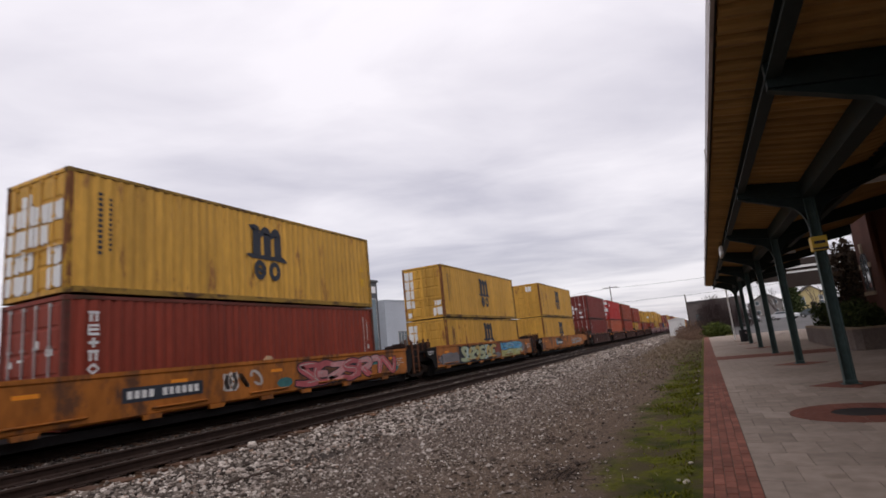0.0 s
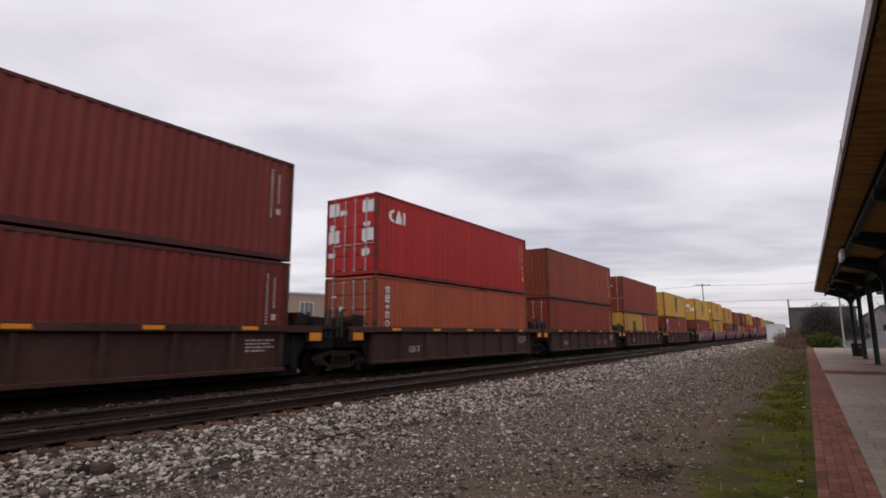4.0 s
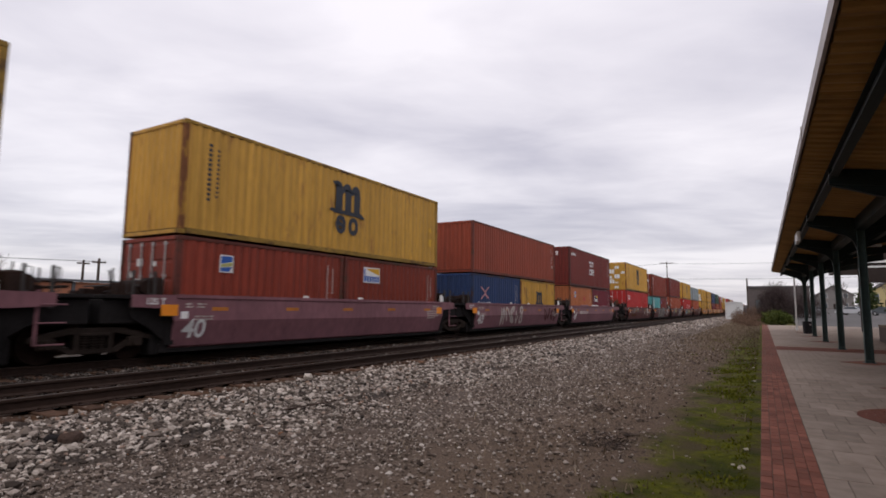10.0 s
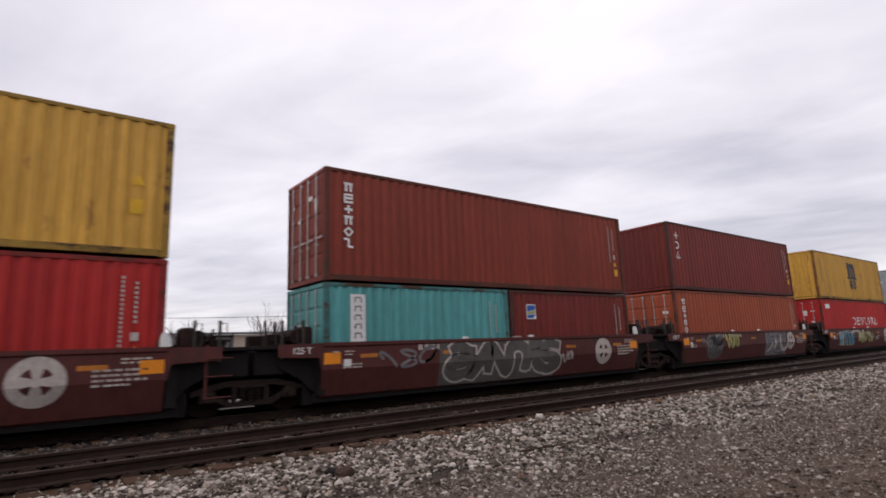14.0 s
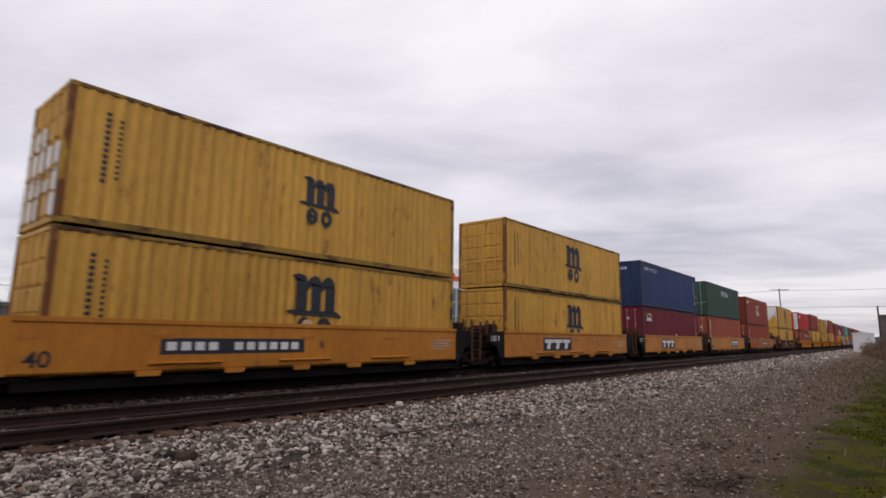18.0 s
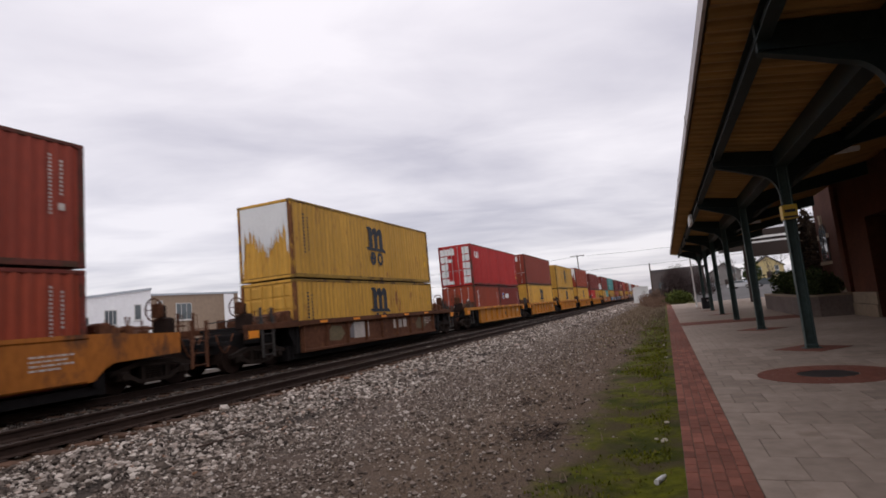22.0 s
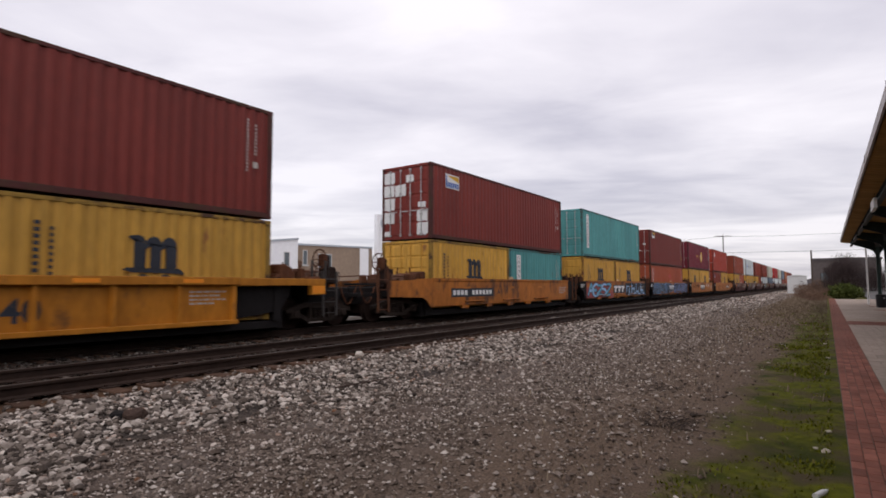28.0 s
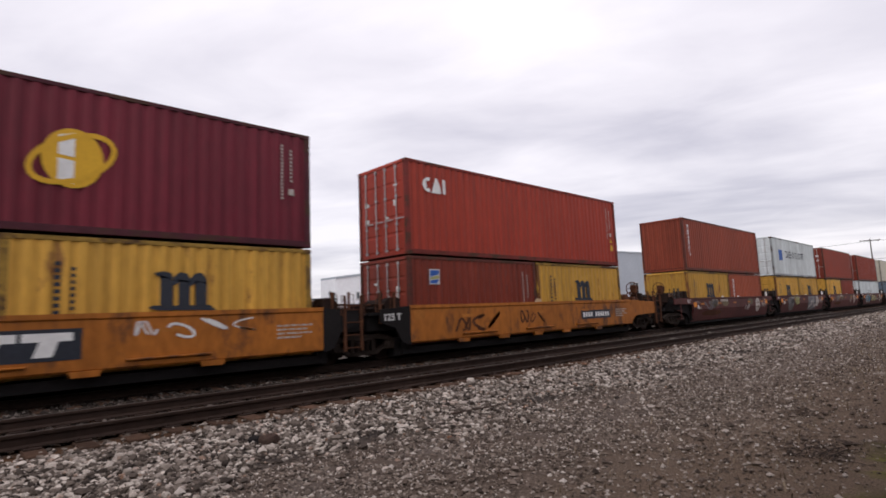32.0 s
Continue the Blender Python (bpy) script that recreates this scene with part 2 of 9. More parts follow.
INKMARK = material("mark_ink", (0.016, 0.017, 0.024), 0.6, vary=0.3)
SILVER = material("galvanised_rod", (0.38, 0.37, 0.36), 0.45, 0.6, vary=0.2)
WHITEPATCH = material("white_patch", (0.70, 0.70, 0.69), 0.4, vary=0.06)
CARORANGE = material("car_orange", (0.355, 0.118, 0.018), 0.6, 0, 0.30, 1.6, 0, 60, (0.11, 0.046, 0.022), 0.51, 1.1, (1, 1, 0.5))
CARYELLOW = material("car_yellow", (0.41, 0.155, 0.014), 0.55, 0, 0.24, 1.6, 0, 60, (0.15, 0.065, 0.02), 0.57, 1.3, (1, 1, 0.5))
CARBRIGHT = material("car_bright_orange", (0.49, 0.190, 0.027), 0.5, 0, 0.20, 1.6, 0, 60, (0.20, 0.085, 0.03), 0.63, 1.3, (1, 1, 0.5))
CARPURPLE = material("car_purple", (0.200, 0.090, 0.104), 0.6, 0, 0.22, 1.6, 0, 60, (0.10, 0.045, 0.05), 0.62, 1.0, (1, 1, 0.5))
CARBROWN = material("car_brown", (0.058, 0.026, 0.020), 0.7, 0, 0.30, 1.6, 0, 60, (0.045, 0.025, 0.02), 0.56, 1.2, (1, 1, 0.5))
CARMAROON = material("car_maroon", (0.088, 0.025, 0.022), 0.65, 0, 0.25, 1.6, 0, 60, (0.055, 0.028, 0.024), 0.58, 1.1, (1, 1, 0.5))
CARRUST = material("car_rust", (0.098, 0.040, 0.021), 0.8, 0, 0.35, 1.6, 0, 60, (0.20, 0.085, 0.035), 0.60, 1.6)
BLACKSTEEL = material("black_steel", (0.013, 0.011, 0.011), 0.8, 0.0, 0.3, 4.0)
TRUCKSTEEL = material("truck_steel", (0.024, 0.0135, 0.0105), 0.85, 0.0, 0.35, 4.0)
RAILSTEEL = material("rail_steel", (0.034, 0.021, 0.016), 0.8, 0.0, 0.3, 2.0)
RAILTOP = material("rail_head", (0.066, 0.052, 0.045), 0.6, 0.1, 0.2, 2.0)
TIEWOOD = material("sleeper_wood", (0.075, 0.042, 0.027), 0.9, 0, 0.4, 3.0, 0.006, 40, rnd=0.35)


# ---- mesh building ----
class Build:
    """Collects vertices and faces of one mesh."""

    def __init__(self):
        self.v, self.f = [], []

    def quad_strip(self, rows):
        """A sheet from rows of points."""
        n = len(rows[0])
        o = len(self.v)
        for r in rows:
            self.v.extend(r)
        for i in range(len(rows) - 1):
            for j in range(n - 1):
                a = o + i * n + j
                self.f.append((a, a + 1, a + n + 1, a + n))
        return self

    def box(self, x0, x1, y0, y1, z0, z1, c=0.0):
        """A box; c chamfers its upright and lying edges."""
        if c <= 0:
            o = len(self.v)
            self.v += [(x0, y0, z0), (x1, y0, z0), (x1, y1, z0), (x0, y1, z0), (x0, y0, z1), (x1, y0, z1), (x1, y1, z1), (x0, y1, z1)]
            self.f += [tuple(o + i for i in q) for q in ((0, 3, 2, 1), (4, 5, 6, 7), (0, 1, 5, 4), (1, 2, 6, 5), (2, 3, 7, 6), (3, 0, 4, 7))]
            return self
        ring = lambda a, b, d, e, k: [(a + k, b, 0), (d - k, b, 0), (d, b + k, 0), (d, e - k, 0), (d - k, e, 0), (a + k, e, 0), (a, e - k, 0), (a, b + k, 0)]
        rows = []
        for z, k, s in ((z0, c, c), (z0 + c, c, 0), (z1 - c, c, 0), (z1, c, c)):
            rows.append([(px, py, z) for px, py, _ in ring(x0 + s, y0 + s, x1 - s, y1 - s, k)])
        self.loft(rows)
        return self

    def loft(self, rows, cap=True, closed=True):
        """A skin over rings of equally many points."""
        n, o = len(rows[0]), len(self.v)
        for r in rows:
            self.v.extend(r)
        for i in range(len(rows) - 1):
            for j in range(n if closed else n - 1):
                a, b = o + i * n + j, o + i * n + (j + 1) % n
                self.f.append((a, b, b + n, a + n))
        if cap and closed:
            self.f.append(tuple(o + j for j in reversed(range(n))))
            self.f.append(tuple(o + (len(rows) - 1) * n + j for j in range(n)))
        return self

    def extrude(self, pts, axis, a0, a1):
        """A prism: outline pts in the two other axes (in x, y, z order), from a0 to a1 along axis."""
        put = {"x": lambda p, a: (a, p[0], p[1]), "y": lambda p, a: (p[0], a, p[1]), "z": lambda p, a: (p[0], p[1], a)}[axis]
        return self.loft([[put(p, a0) for p in pts], [put(p, a1) for p in pts]])

    def tube(self, p0, p1, r0, r1=None, n=8):
        """A round bar from p0 to p1."""
        p0, p1 = Vector(p0), Vector(p1)
        r1 = r0 if r1 is None else r1
        d = (p1 - p0).normalized()
        u = d.orthogonal().normalized()
        w = d.cross(u)
        ring = lambda p, r: [tuple(p + (u * math.cos(2 * math.pi * k / n) + w * math.sin(2 * math.pi * k / n)) * r) for k in range(n)]
        return self.loft([ring(p0, r0), ring(p1, r1)])

    def polytube(self, pts, r, n=6):
        """A bent round bar, one skin."""
        ps = [Vector(p) for p in pts]
        rings, u = [], None
        for i, p in enumerate(ps):
            d = (ps[min(i + 1, len(ps) - 1)] - ps[max(i - 1, 0)]).normalized()
            u = (u - d * u.dot(d)).normalized() if u is not None else d.orthogonal().normalized()
            w = d.cross(u)
            rings.append([tuple(p + (u * math.cos(2 * math.pi * k / n) + w * math.sin(2 * math.pi * k / n)) * r) for k in range(n)])
        return self.loft(rings)

    def mesh(self, name="piece", smooth=False):
        me = bpy.data.meshes.new(name)
        me.from_pydata(self.v, [], self.f)
        me.materials.append(None)
        bm = bmesh.new()
        bm.from_mesh(me)
        bmesh.ops.recalc_face_normals(bm, faces=bm.faces)
        bm.to_mesh(me)
        bm.free()
        if smooth:
            for p in me.polygons:
                p.use_smooth = True
        return me


CACHE = {}


def cached(key, make):
    if key not in CACHE:
        CACHE[key] = make()
    return CACHE[key]


def part(name, me, mat, parent, label="", at=(0, 0, 0)):
    """Links a mesh as one part under a thing or under a part."""
    if isinstance(me, Build):
        me = me.mesh(name)
    ob = new(name, me)
    ob.material_slots[0].link = "OBJECT"
    ob.material_slots[0].material = mat
    ob.parent = parent
    ob.location = at
    if label:
        ob["label"] = label
    return ob


def thing(name, m, label, category, group="", kind=""):
    """An empty at a thing's base, which carries its parts."""
    ob = new(name)
    ob.empty_display_size = 0.3
    ob.matrix_basis = m
    return tagged(ob, label, category, group, kind)


def solid(name, me, mat, label, category="", group="", kind="", m=None):
    """A thing of one mesh."""
    if isinstance(me, Build):
        me = me.mesh(name)
    ob = new(name, me)
    ob.material_slots[0].link = "OBJECT"
    ob.material_slots[0].material = mat
    if m is not None:
        ob.matrix_basis = m
    return tagged(ob, label, category, group, kind)


def letters(text, size):
    """A flat mesh of written characters, standing in the y-z plane and facing +x."""
    def make():
        cu = bpy.data.curves.new("text", "FONT")
        cu.body, cu.size, cu.extrude, cu.offset = text, size, 0.002, size * 0.018
        ob = new("text", cu)
        me = bpy.data.meshes.new_from_object(ob.evaluated_get(bpy.context.evaluated_depsgraph_get()))
        bpy.data.objects.remove(ob)
        me.transform(Matrix(((0, 0, 1, 0), (1, 0, 0, 0), (0, 1, 0, 0), (0, 0, 0, 1))))
        me.materials.clear()
        me.materials.append(None)
        return me
    return cached(("text", text, size), make)


# ---- ground ----
RAIL_Z, NEAR_X, TRAIN_X = 0.35, -9.25, -13.33


def ground_height(x):
    """The track bed stands proud of the land; its stone shoulder runs down to the path."""
    pts = ((-400, -0.3), (-60, -0.1), (-18.5, 0.0), (-16.6, 0.13), (-7.7, 0.13), (-6.0, 0.02), (-5.0, 0.0), (-0.5, 0.0), (-0.1, 0.03), (400, 0.03))
    for (a, za), (b, zb) in zip(pts, pts[1:]):
        if a <= x <= b:
            return za + (zb - za) * (x - a) / (b - a)
    return 0.0


def ground_z(x, y):
    """The land's height with its small humps."""
    z = ground_height(max(-399, min(399, x)))
    if -8 < x < -0.3 and -10 < y < 45:
        z += 0.035 * noise.noise((x * 0.9, y * 0.7, 0.0)) + 0.015 * noise.noise((x * 3.1, y * 3.1, 5.0))
    return z


def ground_material():
    m = bpy.data.materials.new("ground_gravel_grass")
    m.use_nodes = True
    nt = m.node_tree
    b = nt.nodes["Principled BSDF"]
    b.inputs["Roughness"].default_value = 0.95
    b.inputs["Specular IOR Level"].default_value = 0.1
    co = nt.nodes.new("ShaderNodeTexCoord")
    sp = nt.nodes.new("ShaderNodeSeparateXYZ")
    nt.links.new(co.outputs["Object"], sp.inputs[0])

    def noise_tex(scale, detail=5.0, rough=0.6):
        n = nt.nodes.new("ShaderNodeTexNoise")
        n.inputs["Scale"].default_value, n.inputs["Detail"].default_value, n.inputs["Roughness"].default_value = scale, detail, rough
        nt.links.new(co.outputs["Object"], n.inputs["Vector"])
        return n.outputs[0]

    def mix(fac, a, c):
        x = nt.nodes.new("ShaderNodeMix")
        x.data_type = "RGBA"
        for slot, v in ((0, fac), (6, a), (7, c)):
            if isinstance(v, tuple):
                x.inputs[slot].default_value = (*v, 1)
            else:
                nt.links.new(v, x.inputs[slot])
        return x.outputs[2]

    def span(v, lo, hi):
        r = nt.nodes.new("ShaderNodeMapRange")
        r.inputs["From Min"].default_value, r.inputs["From Max"].default_value = lo, hi
        nt.links.new(v, r.inputs[0])
        return r.outputs[0]

    def add(a, k, n):
        q = nt.nodes.new("ShaderNodeMath")
        q.operation = "MULTIPLY_ADD"
        nt.links.new(n, q.inputs[0])
        q.inputs[1].default_value = k
        nt.links.new(a, q.inputs[2])
        return q.outputs[0]

    wob = add(sp.outputs[0], 1.6, noise_tex(0.55))          # x, made ragged
    grain = noise_tex(55.0, 3.0)
    vor = nt.nodes.new("ShaderNodeTexVoronoi")
    vor.inputs["Scale"].default_value = 26.0
    nt.links.new(co.outputs["Object"], vor.inputs["Vector"])
    stones = mix(span(vor.outputs["Color"], 0.1, 0.9), (0.041, 0.032, 0.027), (0.126, 0.104, 0.088))
    stones = mix(span(vor.outputs["Distance"], 0.25, 0.6), stones, (0.036, 0.029, 0.025))
    fine = mix(span(grain, 0.3, 0.7), (0.052, 0.041, 0.035), (0.205, 0.163, 0.136))
    fine = mix(span(noise_tex(1.2), 0.4, 0.7), fine, (0.098, 0.069, 0.052))
    dirt = mix(span(grain, 0.3, 0.7), (0.070, 0.048, 0.034), (0.215, 0.152, 0.108))
    moss = mix(span(noise_tex(9.0), 0.35, 0.65), (0.064, 0.070, 0.006), (0.138, 0.142, 0.009))
    moss = mix(span(noise_tex(1.1), 0.48, 0.60), moss, (0.042, 0.050, 0.006))
    moss = mix(span(noise_tex(1.7), 0.46, 0.62), moss, (0.085, 0.064, 0.034))
    col = mix(span(wob, -5.3, -4.7), stones, fine)
    oily = mix(span(grain, 0.3, 0.7), (0.026, 0.017, 0.011), (0.060, 0.042, 0.032))
    col = mix(span(sp.outputs[0], -8.1, -7.7), mix(span(sp.outputs[0], -8.5, -8.2), oily, (0.085, 0.045, 0.024)), col)
    far_bank = mix(span(grain, 0.3, 0.7), (0.055, 0.045, 0.036), (0.12, 0.10, 0.085))
    col = mix(span(sp.outputs[0], -15.3, -14.9), far_bank, col)
    yard = mix(span(grain, 0.3, 0.7), (0.24, 0.225, 0.21), (0.40, 0.375, 0.35))
    col = mix(span(wob, -19.6, -18.8), yard, col)
    col = mix(span(wob, -3.6, -1.4), col, dirt)
    ragged = add(wob, 0.9, noise_tex(3.6, 6.0, 0.7))
    col = mix(span(ragged, -0.06, 0.28), col, moss)
    nt.links.new(col, b.inputs["Base Color"])
    bp = nt.nodes.new("ShaderNodeBump")
    bp.inputs["Strength"].default_value, bp.inputs["Distance"].default_value = 0.9, 0.025
    nt.links.new(noise_tex(38.0, 5.0, 0.7), bp.inputs["Height"])
    nt.links.new(bp.outputs[0], b.inputs["Normal"])
    return m


def build_ground():
    xs = [-2500, -900, -400, -200, -100, -60, -40, -30, -24, -20, -18.5, -17.5, -16.6, -15.5, -14, -12, -11.2, -10, -8.5, -7.7, -7.2, -6.7, -6.3, -6.0, -5.6, -5.2, -4.6, -4, -3.4, -2.8, -2.2, -1.7, -1.2, -0.8, -0.5, -0.25, -0.1, 0.5, 3, 8, 15, 30, 60, 120, 250, 600, 2500]
    ys = [-600, -200, -80, -40, -20, -12] + [-8 + 0.6 * i for i in range(70)] + [36, 40, 45, 52, 60, 70, 85, 100, 130, 170, 230, 320, 500, 900, 3000]
    rows = []
    for y in ys:
        row = []
        for x in xs:
            z = ground_z(x, y)
            row.append((x, y, z))
        rows.append(row)
    me = Build().quad_strip(rows).mesh("ground", True)
    solid("ground", me, ground_material(), "gravel path, stone ballast and patchy grass beside the tracks", "ground", kind="structure")


build_ground()


def stone_field(name, count, area, size, mat, label, seed, density=None, lift=0.0, coarse=False):
    """Loose stones: many small rough lumps, joined."""
    rng = np.random.default_rng(seed)
    t = (1 + 5 ** 0.5) / 2
    ico = np.array([(-1, t, 0), (1, t, 0), (-1, -t, 0), (1, -t, 0), (0, -1, t), (0, 1, t), (0, -1, -t), (0, 1, -t), (t, 0, -1), (t, 0, 1), (-t, 0, -1), (-t, 0, 1)]) / 1.9
    tri = np.array([(0, 11, 5), (0, 5, 1), (0, 1, 7), (0, 7, 10), (0, 10, 11), (1, 5, 9), (5, 11, 4), (11, 10, 2), (10, 7, 6), (7, 1, 8), (3, 9, 4), (3, 4, 2), (3, 2, 6), (3, 6, 8), (3, 8, 9), (4, 9, 5), (2, 4, 11), (6, 2, 10), (8, 6, 7), (9, 8, 1)])
    if coarse:
        ico = np.array([(1, 0, 0), (-1, 0, 0), (0, 1, 0), (0, -1, 0), (0, 0, 1), (0, 0, -1)]) * 1.15
        tri = np.array([(0, 2, 4), (2, 1, 4), (1, 3, 4), (3, 0, 4), (2, 0, 5), (1, 2, 5), (3, 1, 5), (0, 3, 5)])
    nv = len(ico)
    x0, x1, y0, y1 = area
    u = rng.random(count)
    y = y0 + (y1 - y0) * u ** 1.7                     # thicker near the walker
    x = x0 + (x1 - x0) * rng.random(count)
    if density is not None:
        keep = rng.random(count) < density(x, y)
        x, y = x[keep], y[keep]
    n = len(x)
    s = size * np.exp(rng.normal(0, 0.32, n)) * (1 + np.clip(y, 0, 60) * 0.012)
    z = np.array([ground_z(a, c) for a, c in zip(x, y)]) + lift + s * (0.05 + 0.35 * rng.random(n))
    k = rng.normal(1, 0.22, (n, nv, 3)) * ico[None] * (s[:, None] * np.stack([rng.uniform(0.8, 1.3, n), rng.uniform(0.8, 1.3, n), rng.uniform(0.55, 0.9, n)]).T)[:, None, :] * 0.5
    a = rng.random(n) * 6.283
    ca, sa = np.cos(a)[:, None], np.sin(a)[:, None]
    px = k[:, :, 0] * ca - k[:, :, 1] * sa + x[:, None]
    py = k[:, :, 0] * sa + k[:, :, 1] * ca + y[:, None]
    pz = k[:, :, 2] + z[:, None]
    verts = np.stack([px, py, pz], 2).reshape(-1, 3).astype(np.float32)
    faces = (tri[None] + nv * np.arange(n)[:, None, None]).reshape(-1, 3).astype(np.int32)
    me = bpy.data.meshes.new(name)
    me.vertices.add(len(verts))
    me.vertices.foreach_set("co", verts.ravel())
    me.loops.add(faces.size)
    me.loops.foreach_set("vertex_index", faces.ravel())
    me.polygons.add(len(faces))
    me.polygons.foreach_set("loop_start", np.arange(0, faces.size, 3, dtype=np.int32))
    me.polygons.foreach_set("use_smooth", np.zeros(len(faces), dtype=bool))
    me.update()
    me.materials.append(None)
    return solid(name, me, mat, label, "gravel", kind="stuff")


def island_material(name, ramp_points, rough=0.9):
    """Stone or leaf colour that differs from piece to piece."""
    m = bpy.data.materials.new(name)
    m.use_nodes = True
    nt = m.node_tree
    b = nt.nodes["Principled BSDF"]
    b.inputs["Roughness"].default_value = rough
    b.inputs["Specular IOR Level"].default_value = 0.15
    g = nt.nodes.new("ShaderNodeNewGeometry")
    r = nt.nodes.new("ShaderNodeValToRGB")
    els = r.color_ramp.elements
    els[0].position, els[0].color = ramp_points[0][0], (*ramp_points[0][1], 1)
    els[1].position, els[1].color = ramp_points[-1][0], (*ramp_points[-1][1], 1)
    for p, c in ramp_points[1:-1]:
        e = els.new(p)
        e.color = (*c, 1)
    nt.links.new(g.outputs["Random Per Island"], r.inputs[0])
    n = nt.nodes.new("ShaderNodeTexNoise")
    n.inputs["Scale"].default_value = 30
    mr = nt.nodes.new("ShaderNodeMapRange")
    mr.inputs["To Min"].default_value, mr.inputs["To Max"].default_value = 0.75, 1.25
    nt.links.new(n.outputs[0], mr.inputs[0])
    s = nt.nodes.new("ShaderNodeVectorMath")
    s.operation = "SCALE"
    nt.links.new(r.outputs[0], s.inputs[0])
    nt.links.new(mr.outputs[0], s.inputs["Scale"])
    nt.links.new(s.outputs[0], b.inputs["Base Color"])
    return m


BALLAST = island_material("ballast_stone", ((0.0, (0.038, 0.029, 0.024)), (0.35, (0.125, 0.099, 0.081)), (0.65, (0.275, 0.230, 0.195)), (0.93, (0.600, 0.530, 0.465)), (1.0, (0.200, 0.100, 0.055))))
GRIT = island_material("grit_stone", ((0.0, (0.050, 0.037, 0.030)), (0.45, (0.165, 0.125, 0.100)), (0.80, (0.275, 0.222, 0.184)), (1.0, (0.560, 0.500, 0.445))))
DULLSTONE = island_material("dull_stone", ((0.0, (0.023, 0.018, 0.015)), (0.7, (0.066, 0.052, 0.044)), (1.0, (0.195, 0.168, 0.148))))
shoulder = lambda x, y: np.where(x < -7.85, 0.16, 1.0) * np.clip((-5.35 - x + 0.5 * np.sin(y * 1.3) + 0.3 * np.sin(y * 3.7 + 1)) / 0.5, 0.06, 1.0)
stone_field("ballast_stones", 98000, (-8.3, -4.7, -1.5, 60), 0.042, BALLAST, "pale crushed stone ballast on the track shoulder", 3, shoulder)
stone_field("grit", 120000, (-5.8, -0.5, 0.5, 30), 0.020, GRIT, "dark fine gravel with pale chips on the trackside path", 4, lambda x, y: np.clip((-2.0 - x + 0.5 * np.sin(y * 0.8 + 1)) / 1.8, 0.34, 1.0) * np.clip((-0.7 - x) / 0.8, 0.06, 1.0) * np.clip((30 - y) / 18 + (-2.6 - x) * 0.6, 0.15, 1.0), 0.0, True)
stone_field("path_chips", 9000, (-5.4, -1.1, 0.5, 24), 0.034, GRIT, "scattered coarser chips on the trackside path", 14, lambda x, y: np.clip((-1.0 - x) / 2.2, 0.15, 1.0), 0.0, True)
stone_field("near_grit", 34000, (-5.8, -0.9, -14, 0.5), 0.022, GRIT, "fine gravel of the path behind", 9, None, 0.0, True)
stone_field("near_ballast", 9000, (-8.0, -5.4, -14, -1.5), 0.05, BALLAST, "pale crushed stone ballast behind", 10, None, 0.0, True)
stone_field("far_grit", 7000, (-5.6, -3.2, 26, 120), 0.034, GRIT, "dark fine gravel of the path further along", 7, None, 0.0, True)
stone_field("far_ballast", 14000, (-7.9, -5.0, 56, 190), 0.07, BALLAST, "pale crushed stone ballast further along", 8, None, 0.0, True)
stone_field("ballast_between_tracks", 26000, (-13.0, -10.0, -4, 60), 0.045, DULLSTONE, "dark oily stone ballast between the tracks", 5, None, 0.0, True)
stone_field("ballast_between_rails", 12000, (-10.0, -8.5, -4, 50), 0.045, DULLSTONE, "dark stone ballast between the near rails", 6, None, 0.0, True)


# ---- tracks ----
def rail_mesh(y0, y1):
    prof = [(-0.075, 0), (0.075, 0), (0.075, 0.012), (0.012, 0.035), (0.010, 0.125), (0.036, 0.135), (0.036, 0.165), (0.028, 0.172), (-0.028, 0.172), (-0.036, 0.165), (-0.036, 0.135), (-0.010, 0.125), (-0.012, 0.035), (-0.075, 0.012)]
    return Build().extrude(prof, "y", y0, y1)


def railway_track(cx, near):
    tr = thing("railway_track", pose(cx, 0, 0), "rusty rails on dark wooden sleepers in stone ballast", "railway track", "tracks", "structure")
    for sx in (-0.755, 0.755):
        part("rail", cached("rail", lambda: rail_mesh(-120, 1200).mesh("rail")), RAILSTEEL, tr, "", (sx, 0, RAIL_Z - 0.172))
        part("rail_head", cached("head", lambda: Build().box(-0.027, 0.027, -120, 1200, 0.1725, 0.1745).mesh("rail_head")), RAILTOP, tr, "worn grey running surface", (sx, 0, RAIL_Z - 0.172))
    rng = random.Random(11)
    sleeper = cached("sleeper", lambda: Build().box(-1.3, 1.3, -0.115, 0.115, -0.17, 0.0, 0.012).mesh("sleeper"))
    plate = cached("plates", lambda: Build().box(-0.93, -0.58, -0.09, 0.09, 0.0, 0.016).box(0.58, 0.93, -0.09, 0.09, 0.0, 0.016).box(0.86, 0.885, -0.06, -0.035, 0.0, 0.05).box(0.63, 0.655, 0.03, 0.055, 0.0, 0.05).mesh("tie_plate"))
    far = Build()
    top = RAIL_Z - 0.172 - 0.016
    for i in range(-40, 1200):
        y = i * 0.52 + rng.uniform(-0.02, 0.02)
        dx = rng.uniform(-0.05, 0.05)
        if near and -8 <= y < 64:
            s = part("sleeper", sleeper, TIEWOOD, tr, "", (dx, y, top))
            s.rotation_euler = (0, 0, rng.uniform(-0.02, 0.02))
            part("tie_plate", plate, RAILSTEEL, s, "", (-dx, 0, 0))
        else:
            far.box(-1.3 + dx, 1.3 + dx, y - 0.115, y + 0.115, top - 0.17, top)
    p = part("sleeper", far, TIEWOOD, tr, "many dark sleepers further along")
    p["kind"] = "stuff"
    return tr


